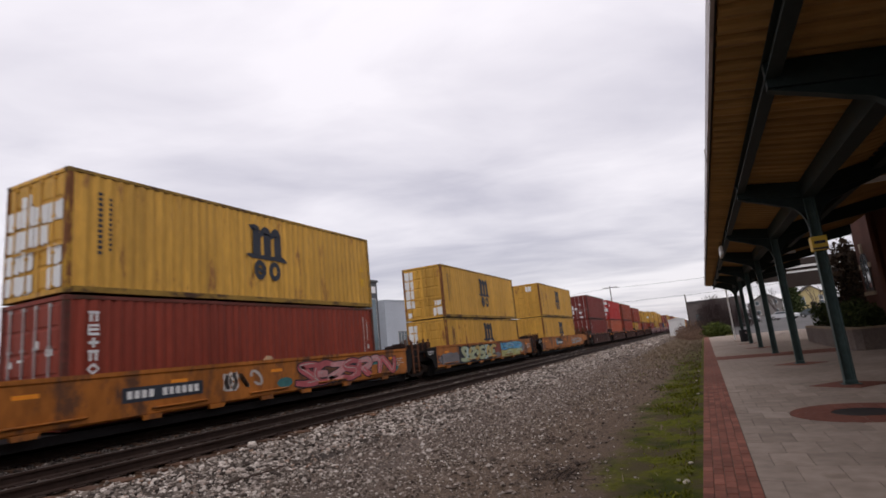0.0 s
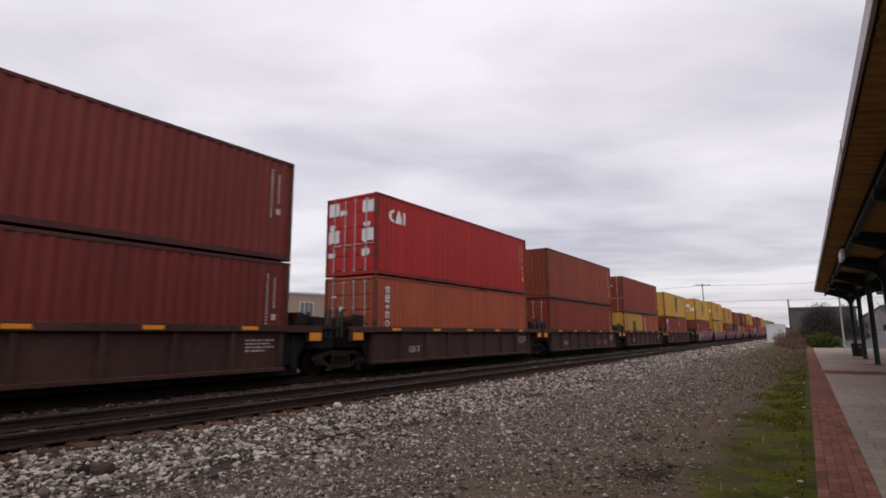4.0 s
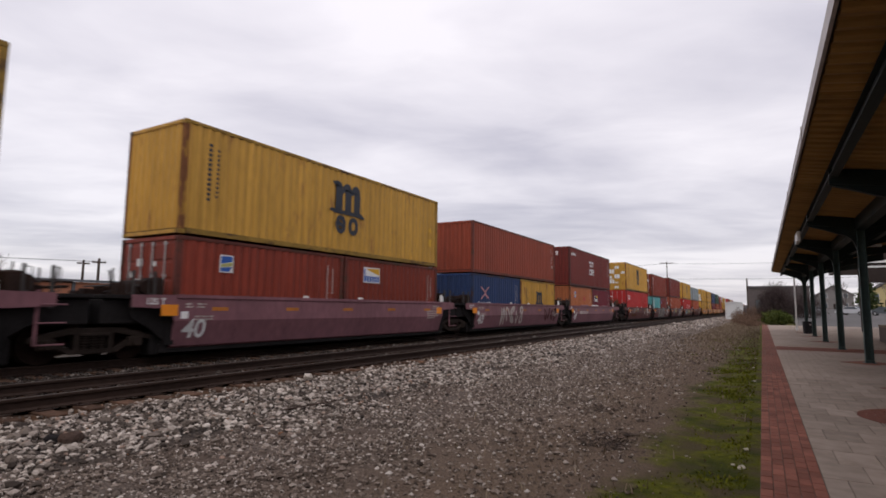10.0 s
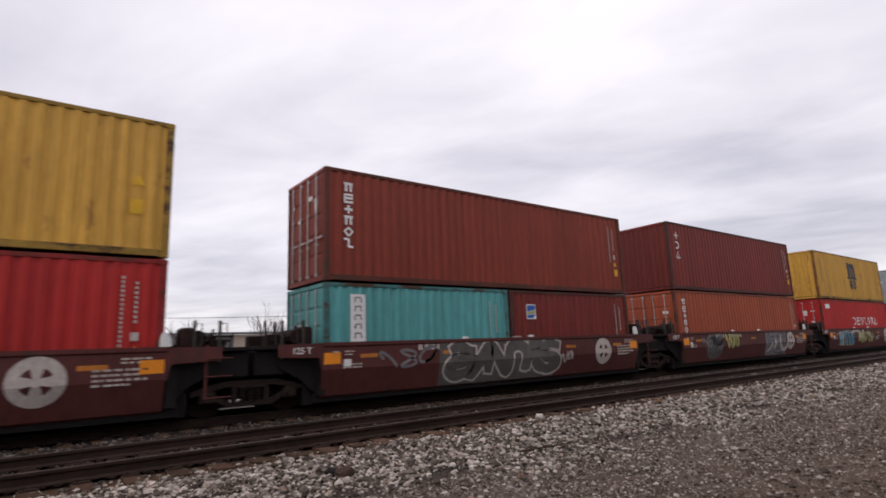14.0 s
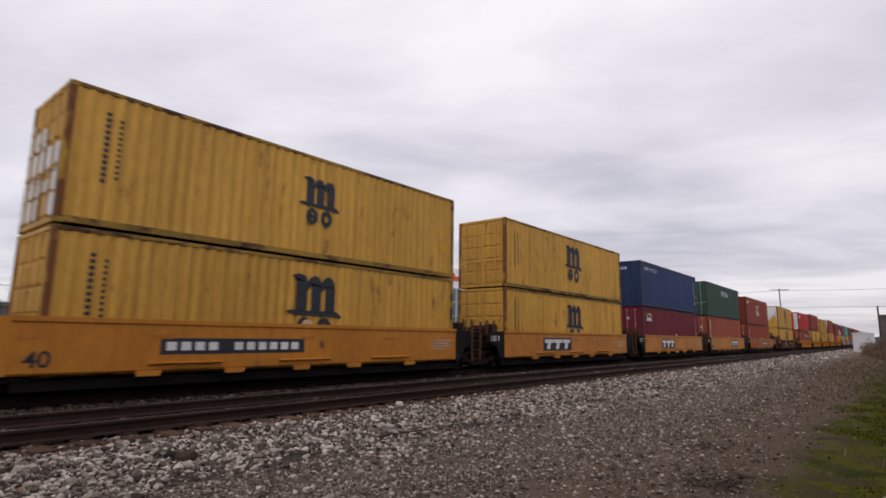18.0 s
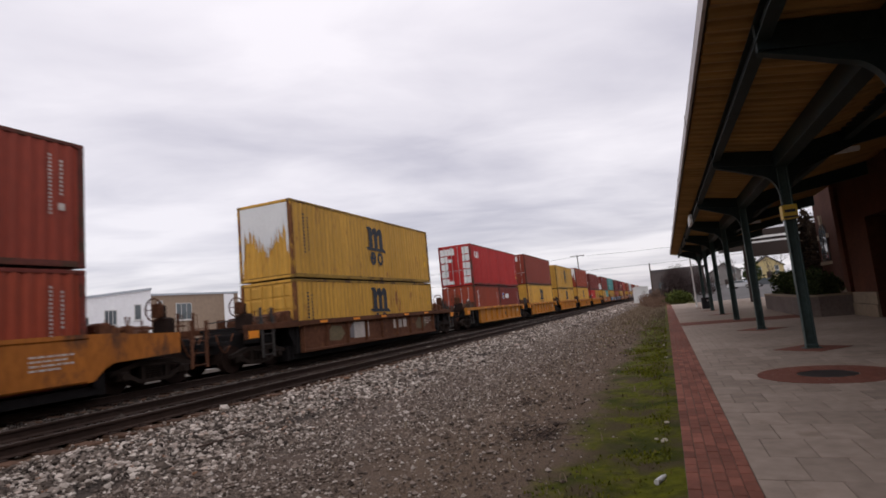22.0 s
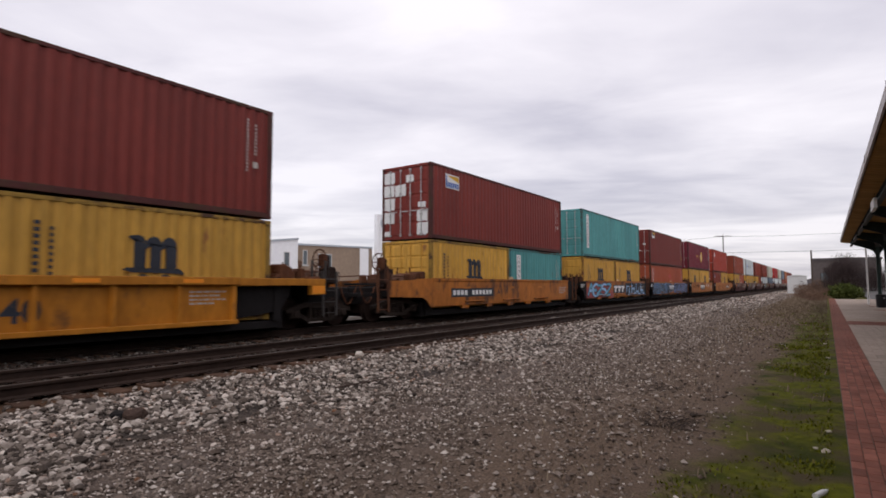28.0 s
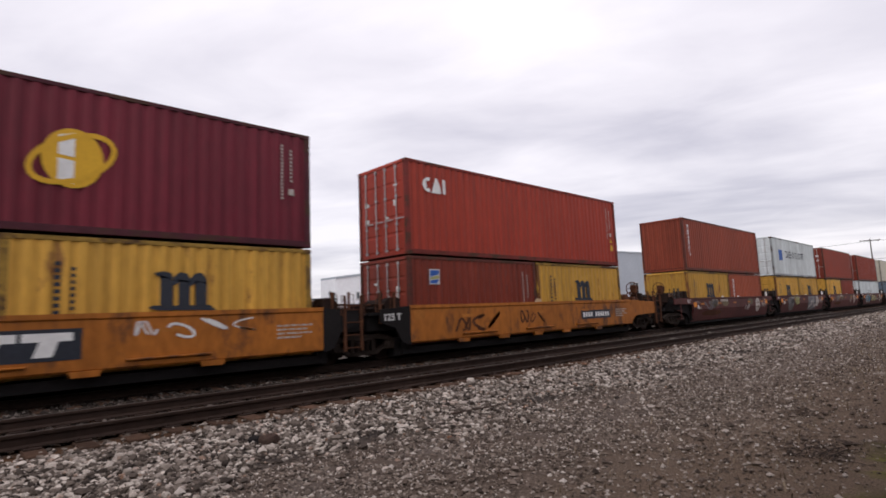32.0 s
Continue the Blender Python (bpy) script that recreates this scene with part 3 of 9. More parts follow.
railway_track(NEAR_X, True)
railway_track(TRAIN_X, False)

# ---- platform ----
CONCRETE = material("platform_concrete", (0.325, 0.258, 0.207), 0.85, 0, 0.22, 1.5, 0.003, 60, (0.26, 0.200, 0.156), 0.60, 0.9, rnd=0.06)
BRICK = material("paver_brick", (0.225, 0.086, 0.058), 0.85, 0, 0.22, 2.5, 0.002, 80, rnd=0.22)
JOINT = material("sand_joint", (0.17, 0.138, 0.112), 0.95, 0, 0.3, 5.0)
DARKIRON = material("dark_iron", (0.035, 0.028, 0.026), 0.6, 0.3, 0.3, 6.0)
PLAT_Z, PLAT_X0, PLAT_X1, PLAT_Y0, PLAT_Y1 = 0.13, -0.05, 24.0, -30.0, 66.6


def build_platform():
    slab = solid("platform", Build().box(PLAT_X0, PLAT_X1, PLAT_Y0, PLAT_Y1, -0.25, PLAT_Z - 0.012), JOINT, "low station platform with a brick edge and pale paving", "platform", kind="structure")
    brick = cached("brick", lambda: Build().box(-0.0455, 0.0455, -0.0975, 0.0975, -0.05, 0.0, 0.004).mesh("brick"))
    rng = random.Random(5)
    rest = Build()
    for c in range(5):
        for r in range(-60, 345):
            y = r * 0.202 + (0.10 if c % 2 else 0.0)
            x = PLAT_X0 + 0.048 + c * 0.096
            z = PLAT_Z + rng.uniform(-0.002, 0.002)
            if 3.2 < y < 15.2:
                part("brick", brick, BRICK, slab, "", (x, y, z))
            else:
                rest.box(x - 0.0455, x + 0.0455, y - 0.0975, y + 0.0975, z - 0.04, z)
    # cross band of bricks
    for i in range(24):
        for j in range(90):
            x, y = 0.45 + j * 0.064, 24.6 + i * 0.1
            rest.box(x, x + 0.06, y, y + 0.094, PLAT_Z - 0.04, PLAT_Z + 0.001)
    p = part("brick", rest, BRICK, slab, "red brick edging further along")
    p["kind"] = "stuff"
    # paving slabs in courses
    far = Build()
    w, d = 0.36, 0.60
    paver = cached("paver", lambda: Build().box(-w / 2 + 0.004, w / 2 - 0.004, -d / 2 + 0.004, d / 2 - 0.004, -0.04, 0, 0.004).mesh("paver"))
    for r in range(-14, 111):
        y = r * d + d / 2
        for c in range(-1, 66):
            x = 0.43 + w / 2 + c * w + (w / 2 if r % 2 else 0)
            x0, x1 = max(x - w / 2, 0.43), x + w / 2
            if x1 - x0 < 0.08 or x0 > 23.4:
                continue
            if 24.3 < y < 27.3 and x0 < 6.2:
                continue
            z = PLAT_Z + rng.uniform(-0.002, 0.001)
            if 4.0 < y < 14.5 and x1 < 5.6 and x0 > 0.44 and x1 - x0 > 0.355:
                part("paver", paver, CONCRETE, slab, "", (x, y, z))
            else:
                far.box(x0 + 0.004, x1 - 0.004, y - d / 2 + 0.004, y + d / 2 - 0.004, PLAT_Z - 0.04, z)
    p = part("paver", far, CONCRETE, slab, "pale grey paving slabs further along")
    p["kind"] = "stuff"
    # round brick inlay with an iron cover
    cx, cy = 2.07, 9.9
    ring = Build()
    for k in range(5):
        r0, r1 = 0.40 + k * 0.105, 0.40 + k * 0.105 + 0.098
        n = 14 + k * 4
        for i in range(n):
            a0, a1 = 2 * math.pi * i / n, 2 * math.pi * (i + 0.94) / n
            pts = [(cx + r * math.cos(a), cy + r * math.sin(a)) for r, a in ((r0, a0), (r1, a0), (r1, (a0 + a1) / 2), (r1, a1), (r0, a1))]
            ring.extrude(pts, "z", PLAT_Z - 0.03, PLAT_Z + 0.007)
    part("brick_ring", ring, BRICK, slab, "round inlay of red bricks")
    cover = Build().extrude([(cx + 0.385 * math.cos(a * math.pi / 16), cy + 0.385 * math.sin(a * math.pi / 16)) for a in range(32)], "z", PLAT_Z - 0.03, PLAT_Z + 0.006)
    part("drain_cover", cover, DARKIRON, slab, "dark round iron cover")
    return slab


build_platform()

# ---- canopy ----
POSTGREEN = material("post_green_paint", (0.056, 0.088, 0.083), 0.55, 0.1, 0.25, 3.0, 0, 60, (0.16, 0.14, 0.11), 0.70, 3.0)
# the post green again, darkened to paint in the shade under the canopy
SHADEDGREEN = material("beam_dark_green", (0.017, 0.028, 0.027), 0.6, 0.1, 0.25, 3.0)
SOFFIT = material("soffit_boards", (0.36, 0.215, 0.072), 0.7, 0, 0.25, 1.2, 0.002, 40, (0.22, 0.12, 0.05), 0.58, 1.4, (0.4, 3, 1))
FASCIA = material("fascia_metal", (0.42, 0.38, 0.36), 0.5, 0.2, 0.2, 2.0)
ROOFFELT = material("roof_felt", (0.08, 0.08, 0.085), 0.9, 0, 0.2, 2.0)
POST_X, POST_Y = 2.65, [7.2 + 6.35 * i for i in range(-3, 7)]
CAN_Y0, CAN_Y1, CAN_X0, CAN_X1 = -14.0, 50.0, 0.82, 6.30


def soffit_z(x):
    """The roof rises from a valley over the posts to both edges."""
    return 4.42 + 0.175 * abs(x - POST_X)


CAN_Z = soffit_z(CAN_X0)


def canopy_post(y):
    p = thing("canopy_post", pose(POST_X, y, PLAT_Z), "dark green riveted steel post carrying the platform canopy", "post", "posts of the canopy")

    def foot():
        return Build().box(-0.16, 0.16, -0.16, 0.16, 0.0, 0.02).box(-0.11, 0.11, -0.105, 0.105, 0.02, 0.09, 0.01).mesh("foot")

    def bracket():
        # a web plate that flares from the post out to the purlin, with a curved lower flange
        b = Build()
        curve = [(0.095, 2.75)] + [(0.095 + 0.42 * (1 - math.cos(a)), 3.22 + 0.58 * math.sin(a)) for a in [math.pi / 2 * i / 10 for i in range(1, 10)]] + [(0.56, 3.83), (0.80, 3.93), (1.30, 4.11)]
        poly = curve + [(1.30, 4.30), (0.095, 4.16)]
        b.extrude([(-px, pz) for px, pz in poly], "y", -0.012, 0.012)
        rows = [[(-px, -0.07, pz), (-px, 0.07, pz), (-px - 0.008, 0.07, pz - 0.02), (-px - 0.008, -0.07, pz - 0.02)] for px, pz in curve]
        b.loft(rows)
        return b.mesh("bracket")

    # two flanges, between them a web and stiffening angles
    part("web", cached("web", lambda: Build().box(-0.082, 0.082, -0.009, 0.009, 0, 3.98).mesh("web")), POSTGREEN, p)
    for e in (-1, 1):
        part("flange", cached("flange", lambda: Build().box(-0.009, 0.009, -0.095, 0.095, 0, 3.98, 0.003).mesh("flange")), POSTGREEN, p, "", (e * 0.091, 0, 0))
        for f in (-1, 1):
            part("stiffener", cached("stiffener", lambda: Build().box(-0.018, 0.018, -0.0065, 0.0065, 0, 3.98).mesh("stiffener")), POSTGREEN, p, "", (e * 0.0635, f * 0.0155, 0))
    part("foot", cached("foot", foot), POSTGREEN, p)
    part("bracket", cached("bracket", bracket), SHADEDGREEN, p)
    other = part("bracket", cached("bracket", bracket), SHADEDGREEN, p)
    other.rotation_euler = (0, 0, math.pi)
    part("arm", cached("arm", lambda: Build().extrude([(-1.30, 4.12), (0, 3.92), (3.45, 4.40), (3.45, 4.80), (0, 4.24), (-1.30, 4.44)], "y", -0.07, 0.07).mesh("arm")), SHADEDGREEN, p)
    dia = part("brick_diamond", cached("diamond", lambda: Build().box(-0.50, 0.50, -0.50, 0.50, -0.02, 0.008).mesh("brick_diamond")), BRICK, p, "square of red bricks set cornerwise")
    dia.rotation_euler = (0, 0, math.pi / 4)
    return p


posts = [canopy_post(y) for y in POST_Y]


def build_canopy():
    c = thing("canopy", pose(0, 0, 0), "long platform canopy with yellowish boarded underside and green steel", "canopy", kind="structure")
    boards = Build()
    rng = random.Random(8)
    y = CAN_Y0
    valley = soffit_z(POST_X)
    while y < CAN_Y1:
        wd = 0.33
        dz = rng.uniform(0, 0.012)
        # lapped boards with rounded lower edges
        prof = [(y, 0.0), (y + 0.03, -0.040), (y + 0.12, -0.062), (y + wd - 0.06, -0.014), (y + wd - 0.004, 0.0), (y + wd - 0.004, 0.03), (y, 0.03)]
        for xa, xb in ((CAN_X0 + 0.05, POST_X), (POST_X, CAN_X1)):
            boards.loft([[(xa, a, soffit_z(xa) + b + dz) for a, b in prof], [(xb, a, soffit_z(xb) + b + dz) for a, b in prof]])
        y += wd
    part("soffit", boards, SOFFIT, c, "yellow-brown boarded underside")
    z0, z1 = soffit_z(CAN_X0), soffit_z(CAN_X1)
    part("roof_deck", Build().extrude([(CAN_X0 - 0.02, z0 + 0.045), (POST_X, valley + 0.045), (CAN_X1, z1 + 0.045), (CAN_X1, z1 + 0.16), (POST_X, valley + 0.16), (CAN_X0 - 0.02, z0 + 0.16)], "y", CAN_Y0, CAN_Y1), ROOFFELT, c)
    part("fascia", Build().box(CAN_X0 - 0.03, CAN_X0 + 0.012, CAN_Y0, CAN_Y1, CAN_Z - 0.05, CAN_Z + 0.18), FASCIA, c, "thin pale metal edge")
    for i, yy in enumerate([CAN_Y0 + 6.35 * k for k in range(10)]):
        part("gutter_strap", Build().box(CAN_X0 - 0.045, CAN_X0 - 0.031, yy, yy + 0.05, CAN_Z - 0.07, CAN_Z + 0.19), FASCIA, c)
    for px, dep in ((1.42, 0.22), (3.88, 0.22)):
        hi = soffit_z(px) - 0.045
        lo = hi - dep
        b = Build().box(px - 0.012, px + 0.012, CAN_Y0, CAN_Y1, lo, hi).box(px - 0.08, px + 0.08, CAN_Y0, CAN_Y1, lo - 0.018, lo).box(px - 0.08, px + 0.08, CAN_Y0, CAN_Y1, hi - 0.016, hi)
        part("purlin", b, SHADEDGREEN, c, "dark green steel beam along the canopy")
    part("valley_beam", Build().box(POST_X - 0.13, POST_X + 0.13, CAN_Y0, CAN_Y1, valley - 0.40, valley - 0.05), SHADEDGREEN, c, "deep dark green beam over the posts")
    part("end_board", Build().extrude([(CAN_X0, CAN_Z - 0.05), (POST_X, valley - 0.1), (CAN_X1, z1 - 0.05), (CAN_X1, z1 + 0.18), (POST_X, valley + 0.18), (CAN_X0, CAN_Z + 0.18)], "y", CAN_Y1, CAN_Y1 + 0.04), SHADEDGREEN, c)
    return c


build_canopy()


# ---- the train ----
CW = 2.438   # container width
MOVERS = []     # thing, place along the train, height


def corrugated(length, z0, z1, depth, pitch):
    """A folded steel sheet, its outer crests at 0, running along y."""
    n = max(3, round(length / pitch))
    p = length / n
    ys, xs = [], []
    for i in range(n):
        a = i * p
        ys += [a, a + p * 0.28, a + p * 0.51, a + p * 0.77]
        xs += [0.0, 0.0, -depth, -depth]
    ys.append(length)
    xs.append(0.0)
    return Build().quad_strip([[(x, y, z0) for x, y in zip(xs, ys)], [(x, y, z1) for x, y in zip(xs, ys)]])


def door_mesh(h, w):
    """A container door leaf facing -y, with pressed panels, hinges and gaskets."""
    b = Build()
    b.box(0, w, 0.0, 0.05, 0, h)
    n = 5
    for k in range(n):
        z0, z1 = 0.06 + k * (h - 0.08) / n, 0.06 + (k + 1) * (h - 0.08) / n - 0.05
        b.loft([[(0.06, 0.0, z0), (w - 0.06, 0.0, z0), (w - 0.06, 0.0, z1), (0.06, 0.0, z1)], [(0.10, -0.022, z0 + 0.035), (w - 0.10, -0.022, z0 + 0.035), (w - 0.10, -0.022, z1 - 0.035), (0.10, -0.022, z1 - 0.035)]])
    return b.mesh("door")


def rod_mesh(h):
    b = Build().tube((0, -0.055, 0.0), (0, -0.055, h), 0.019, 0.019, 6)
    for z in (0.03, h * 0.3, h * 0.62, h - 0.1):
        b.box(-0.05, 0.05, -0.07, -0.02, z, z + 0.06)
    b.box(-0.02, 0.38, -0.085, -0.065, h * 0.36, h * 0.36 + 0.035)
    return b.mesh("lock_rod")


def mark(name, b, mat, parent, label=""):
    ob = part(name, b, mat, parent, label)
    if name in ("marking", "name_column", "name_block", "name_band", "name_shapes", "emblem", "warning_label", "end_name", "plate_sign"):
        ob["kind"] = "stuff"     # painted characters too small to pick apart
    return ob


FX = CW / 2 + 0.002   # the plane of marks on the side that faces the platform


def bars(y0, z0, w, h, n, upright=True, gap=0.35):
    """Plain bars in a column or a row, where small writing stands."""
    b = Build()
    for i in range(n):
        if upright:
            s = h / n
            b.box(FX, FX + 0.002, y0, y0 + w, z0 + h - (i + 1) * s + s * gap * 0.5, z0 + h - i * s - s * gap * 0.5)
        else:
            s = w / n
            b.box(FX, FX + 0.002, y0 + i * s + s * gap * 0.5, y0 + (i + 1) * s - s * gap * 0.5, z0, z0 + h)
    return b


def plate_on(y0, y1, z0, z1, x=0.0):
    return Build().box(FX + x, FX + x + 0.002, y0, y1, z0, z1)


def flat(polys, x=0.0):
    """Flat shapes from outlines in y, z."""
    b = Build()
    for p in polys:
        b.extrude(p, "x", FX + x, FX + x + 0.003)
    return b


def smoothed(pts, n=6):
    """A rounded line through pts."""
    q = [pts[0]] + list(pts) + [pts[-1]]
    out = []
    for i in range(len(pts) - 1):
        a, b, c, d = q[i:i + 4]
        for k in range(n):
            t = k / n
            out.append(tuple(0.5 * (2 * b[j] + (c[j] - a[j]) * t + (2 * a[j] - 5 * b[j] + 4 * c[j] - d[j]) * t * t + (3 * b[j] - a[j] - 3 * c[j] + d[j]) * t ** 3) for j in (0, 1)))
    return out + [tuple(pts[-1])]


def arch_emblem(cy, zb, s):
    """The dark double-arch emblem over a waved line and two rounded forms."""
    T = lambda pts: [(cy + s * a, zb + 0.72 * s * c) for a, c in pts]
    polys = [T([(-0.46, 0.84), (-0.20, 0.84), (-0.20, 1.62), (-0.46, 1.80)]),
             T([(-0.09, 0.84), (0.15, 0.84), (0.15, 1.60), (-0.09, 1.66)]),
             T([(0.27, 0.84), (0.52, 0.84), (0.52, 1.56), (0.27, 1.62)])]
    # two humps that spring from the first leg, and its flag
    polys.append(T([(-0.20, 1.44), (-0.09, 1.56), (0.02, 1.60), (0.15, 1.52), (0.15, 1.70), (0.08, 1.84), (-0.04, 1.88), (-0.14, 1.80), (-0.20, 1.70)]))
    polys.append(T([(0.15, 1.44), (0.27, 1.54), (0.38, 1.58), (0.52, 1.50), (0.50, 1.70), (0.43, 1.84), (0.32, 1.88), (0.22, 1.80), (0.15, 1.66)]))
    polys.append(T([(-0.46, 1.70), (-0.20, 1.66), (-0.24, 1.84), (-0.40, 1.90), (-0.58, 1.84), (-0.56, 1.78)]))
    # the line under it, turned down and up at its ends
    polys.append(T([(-0.70, 0.80), (-0.50, 0.72), (0.0, 0.71), (0.46, 0.70), (0.70, 0.66), (0.72, 0.72), (0.58, 0.86), (0.3, 0.855), (-0.30, 0.855), (-0.60, 0.87)]))
    b = flat(polys)
    # two rounded forms below, each with a slit
    for c0 in (-0.24, 0.26):
        ring = [(c0 + 0.14 * math.cos(q * math.pi / 8), 0.33 + 0.25 * math.sin(q * math.pi / 8)) for q in range(17)]
        b.quad_strip(stroke(T(ring), 0.125 * s, FX + 0.002))
    b.quad_strip(stroke(T([(-0.32, 0.38), (-0.16, 0.28)]), 0.10 * s, FX + 0.002))
    return b


def glyph(k, y0, z0, w, h, t, x=None):
    """One of a few heavy painted shapes that fill a box, in place of a name's character."""
    forms = ([[(0.0, 0.93), (1.0, 0.93)], [(0.24, 0.93), (0.24, 0.0)], [(0.76, 0.93), (0.76, 0.0)]],
             [[(0.08, 0.05), (0.08, 0.93), (0.92, 0.93), (0.92, 0.52), (0.08, 0.52)], [(0.0, 0.05), (1.0, 0.05)]],
             [[(0.5, 0.0), (0.5, 1.0)], [(0.05, 0.5), (0.95, 0.5)]],
             [[(0.5, 0.98), (0.05, 0.5), (0.5, 0.02), (0.95, 0.5), (0.5, 0.98)]],
             [[(0.0, 0.93), (0.5, 0.93), (0.5, 0.06), (1.0, 0.06)]],
             [[(0.08, 0.95), (0.6, 0.92), (0.92, 0.7), (0.92, 0.3), (0.6, 0.08), (0.08, 0.05)]],
             [[(0.05, 0.05), (0.5, 0.97), (0.95, 0.05), (0.05, 0.05)]])
    b = Build()
    for run in forms[k % len(forms)]:
        b.quad_strip(stroke([(y0 + w * p, z0 + h * q) for p, q in run], t, FX + 0.003 if x is None else x))
    return b


def stroke(pts, width, x=0.0):
    """A painted stroke of even width along points in y, z."""
    left, right = [], []
    for i, (y, z) in enumerate(pts):
        a, c = pts[max(0, i - 1)], pts[min(len(pts) - 1, i + 1)]
        dy, dz = c[0] - a[0], c[1] - a[1]
        l = math.hypot(dy, dz) or 1.0
        left.append((x, y - dz / l * width / 2, z + dy / l * width / 2))
        right.append((x, y + dz / l * width / 2, z - dy / l * width / 2))
    return [left, right]


def add_marks(c, marks, L, H):
    for mk in marks:
        k = mk[0]
        if k == "arch":
            mark("emblem", cached(mk + (L, H), lambda: (arch_emblem(L * 0.505, H * 0.5 - (0.74 if len(mk) < 2 else 0.52), 1.30 if len(mk) < 2 else 0.98) if L > 8 else arch_emblem(L * 0.5, H * 0.5 - 0.62, 0.95)).mesh("emblem")), DARKMARK, c, "dark blue-black company emblem")
            mark("marking", cached(("ids", L, H), lambda: Build_join(bars(0.70 if L > 8 else 0.80, H - 2.0, 0.10, 1.55, 12, True, 0.42), bars(0.96 if L > 8 else 1.06, H - 1.9, 0.07, 1.35, 11, True, 0.48))), DARKMARK, c, "column of dark code characters")
        elif k == "ids_r":      # white codes near the far end
            mark("marking", cached(("idr", L, H), lambda: Build_join(bars(L - 0.80, H - 1.75, 0.055, 1.4, 16, True, 0.4), bars(L - 0.56, H - 1.3, 0.055, 0.85, 9, True, 0.4), plate_on(L - 0.60, L - 0.46, H - 1.62, H - 1.46))), PALEMARK, c, "column of pale code characters")
            if len(mk) > 1:
                mark("warning_label", cached(("wl", L, H), lambda: Build_join(plate_on(L - 0.60, L - 0.40, H - 2.25, H - 2.0), flat([[(L - 0.62, H - 1.88), (L - 0.42, H - 1.88), (L - 0.52, H - 1.72)]]))), YELMARK, c, "yellow warning label")
        elif k == "ids_y":
            mark("warning_label", cached(("wy", L, H), lambda: Build_join(plate_on(L - 0.75, L - 0.52, 0.85, 1.15), flat([[(L - 0.75, 1.45), (L - 0.5, 1.45), (L - 0.62, 1.68)]]))), YELMARK, c, "yellow warning labels")
        elif k == "col":        # tall pale name column near the front end
            mark("name_column", cached(("col", L, H, mk[1]), lambda: Build_join(*[glyph((0, 1, 2, 0, 3, 4)[i % 6] if mk[1] > 3 else (2, 5, 6)[i], 0.52 if L > 8 else 0.58, H - 0.30 - (i + 1) * (0.29 if mk[1] > 3 else 0.42), 0.25 if mk[1] > 3 else 0.30, 0.22 if mk[1] > 3 else 0.30, 0.062) for i in range(mk[1])])), WHITEMARK, c, "column of pale painted shapes")
        elif k == "top2":       # two broad white shapes near the front upper corner
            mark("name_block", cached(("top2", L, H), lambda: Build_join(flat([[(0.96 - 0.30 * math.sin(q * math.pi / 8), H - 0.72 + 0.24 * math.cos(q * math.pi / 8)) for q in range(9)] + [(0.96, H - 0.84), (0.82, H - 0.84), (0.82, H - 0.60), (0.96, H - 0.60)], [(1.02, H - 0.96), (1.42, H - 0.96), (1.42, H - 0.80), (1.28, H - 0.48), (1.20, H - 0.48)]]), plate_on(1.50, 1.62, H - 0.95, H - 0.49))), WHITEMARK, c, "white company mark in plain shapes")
        elif k == "stars":      # dots over three blocks, amidships
            yb = L * 0.485
            polys = []
            for r, (n, z) in enumerate(((4, H * 0.72), (3, H * 0.63))):
                for i in range(n):
                    yy = yb + (i - (n - 1) / 2) * 0.34
                    polys.append([(yy + 0.11 * math.cos(a * math.pi / 4), z + 0.11 * math.sin(a * math.pi / 4)) for a in range(8)])
            z0, z1 = H * 0.36, H * 0.53
            row = [[(yb - 0.60, z1 - 0.05), (yb - 0.16, z1 - 0.05), (yb - 0.16, z0 + 0.05), (yb - 0.60, z0 + 0.05), (yb - 0.60, z1 - 0.05)], [(yb + 0.0, z0), (yb + 0.0, z1)], [(yb + 0.20, z0), (yb + 0.20, z1 - 0.04), (yb + 0.64, z1 - 0.04), (yb + 0.64, z0)], [(yb + 0.42, z1 - 0.04), (yb + 0.42, z0 + 0.1)]]
            mark("emblem", cached(("stars", L, H), lambda: Build_join(flat(polys), stroke_mesh(row, 0.12, FX + 0.003))), WHITEMARK, c, "white dots over white blocks")
            mark("marking", cached(("starid", L, H), lambda: bars(0.4, H - 0.62, 1.15, 0.2, 7, False)), WHITEMARK, c, "row of white code characters")
        elif k == "wide":       # broad white row of shapes
            mark("name_band", cached(("wide", L, H, mk[1], mk[2]), lambda: Build_join(*[glyph((5, 1, 3, 4, 3, 0, 6)[i % 7], mk[1] + i * mk[3] / mk[5], mk[2], mk[3] / mk[5] * 0.76, mk[4], mk[4] * 0.2) for i in range(mk[5])])), dict(w=WHITEMARK, y=YELMARK, d=DARKMARK, b=BLUMARK, c=CYANMARK)[mk[6]], c, "row of broad painted shapes")
        elif k == "disc":       # yellow disc with white quarters
            y0, z0 = 7.15, H * 0.5
            el = lambda a, b_, q, n=24: [(y0 + a * math.cos(t * 2 * math.pi / n) * math.cos(q) - b_ * math.sin(t * 2 * math.pi / n) * math.sin(q), z0 + a * math.cos(t * 2 * math.pi / n) * math.sin(q) + b_ * math.sin(t * 2 * math.pi / n) * math.cos(q)) for t in range(n)]
            mark("emblem", cached("disc", lambda: flat([el(0.50, 0.58, 0.0)])), YELMARK, c, "yellow oval emblem")
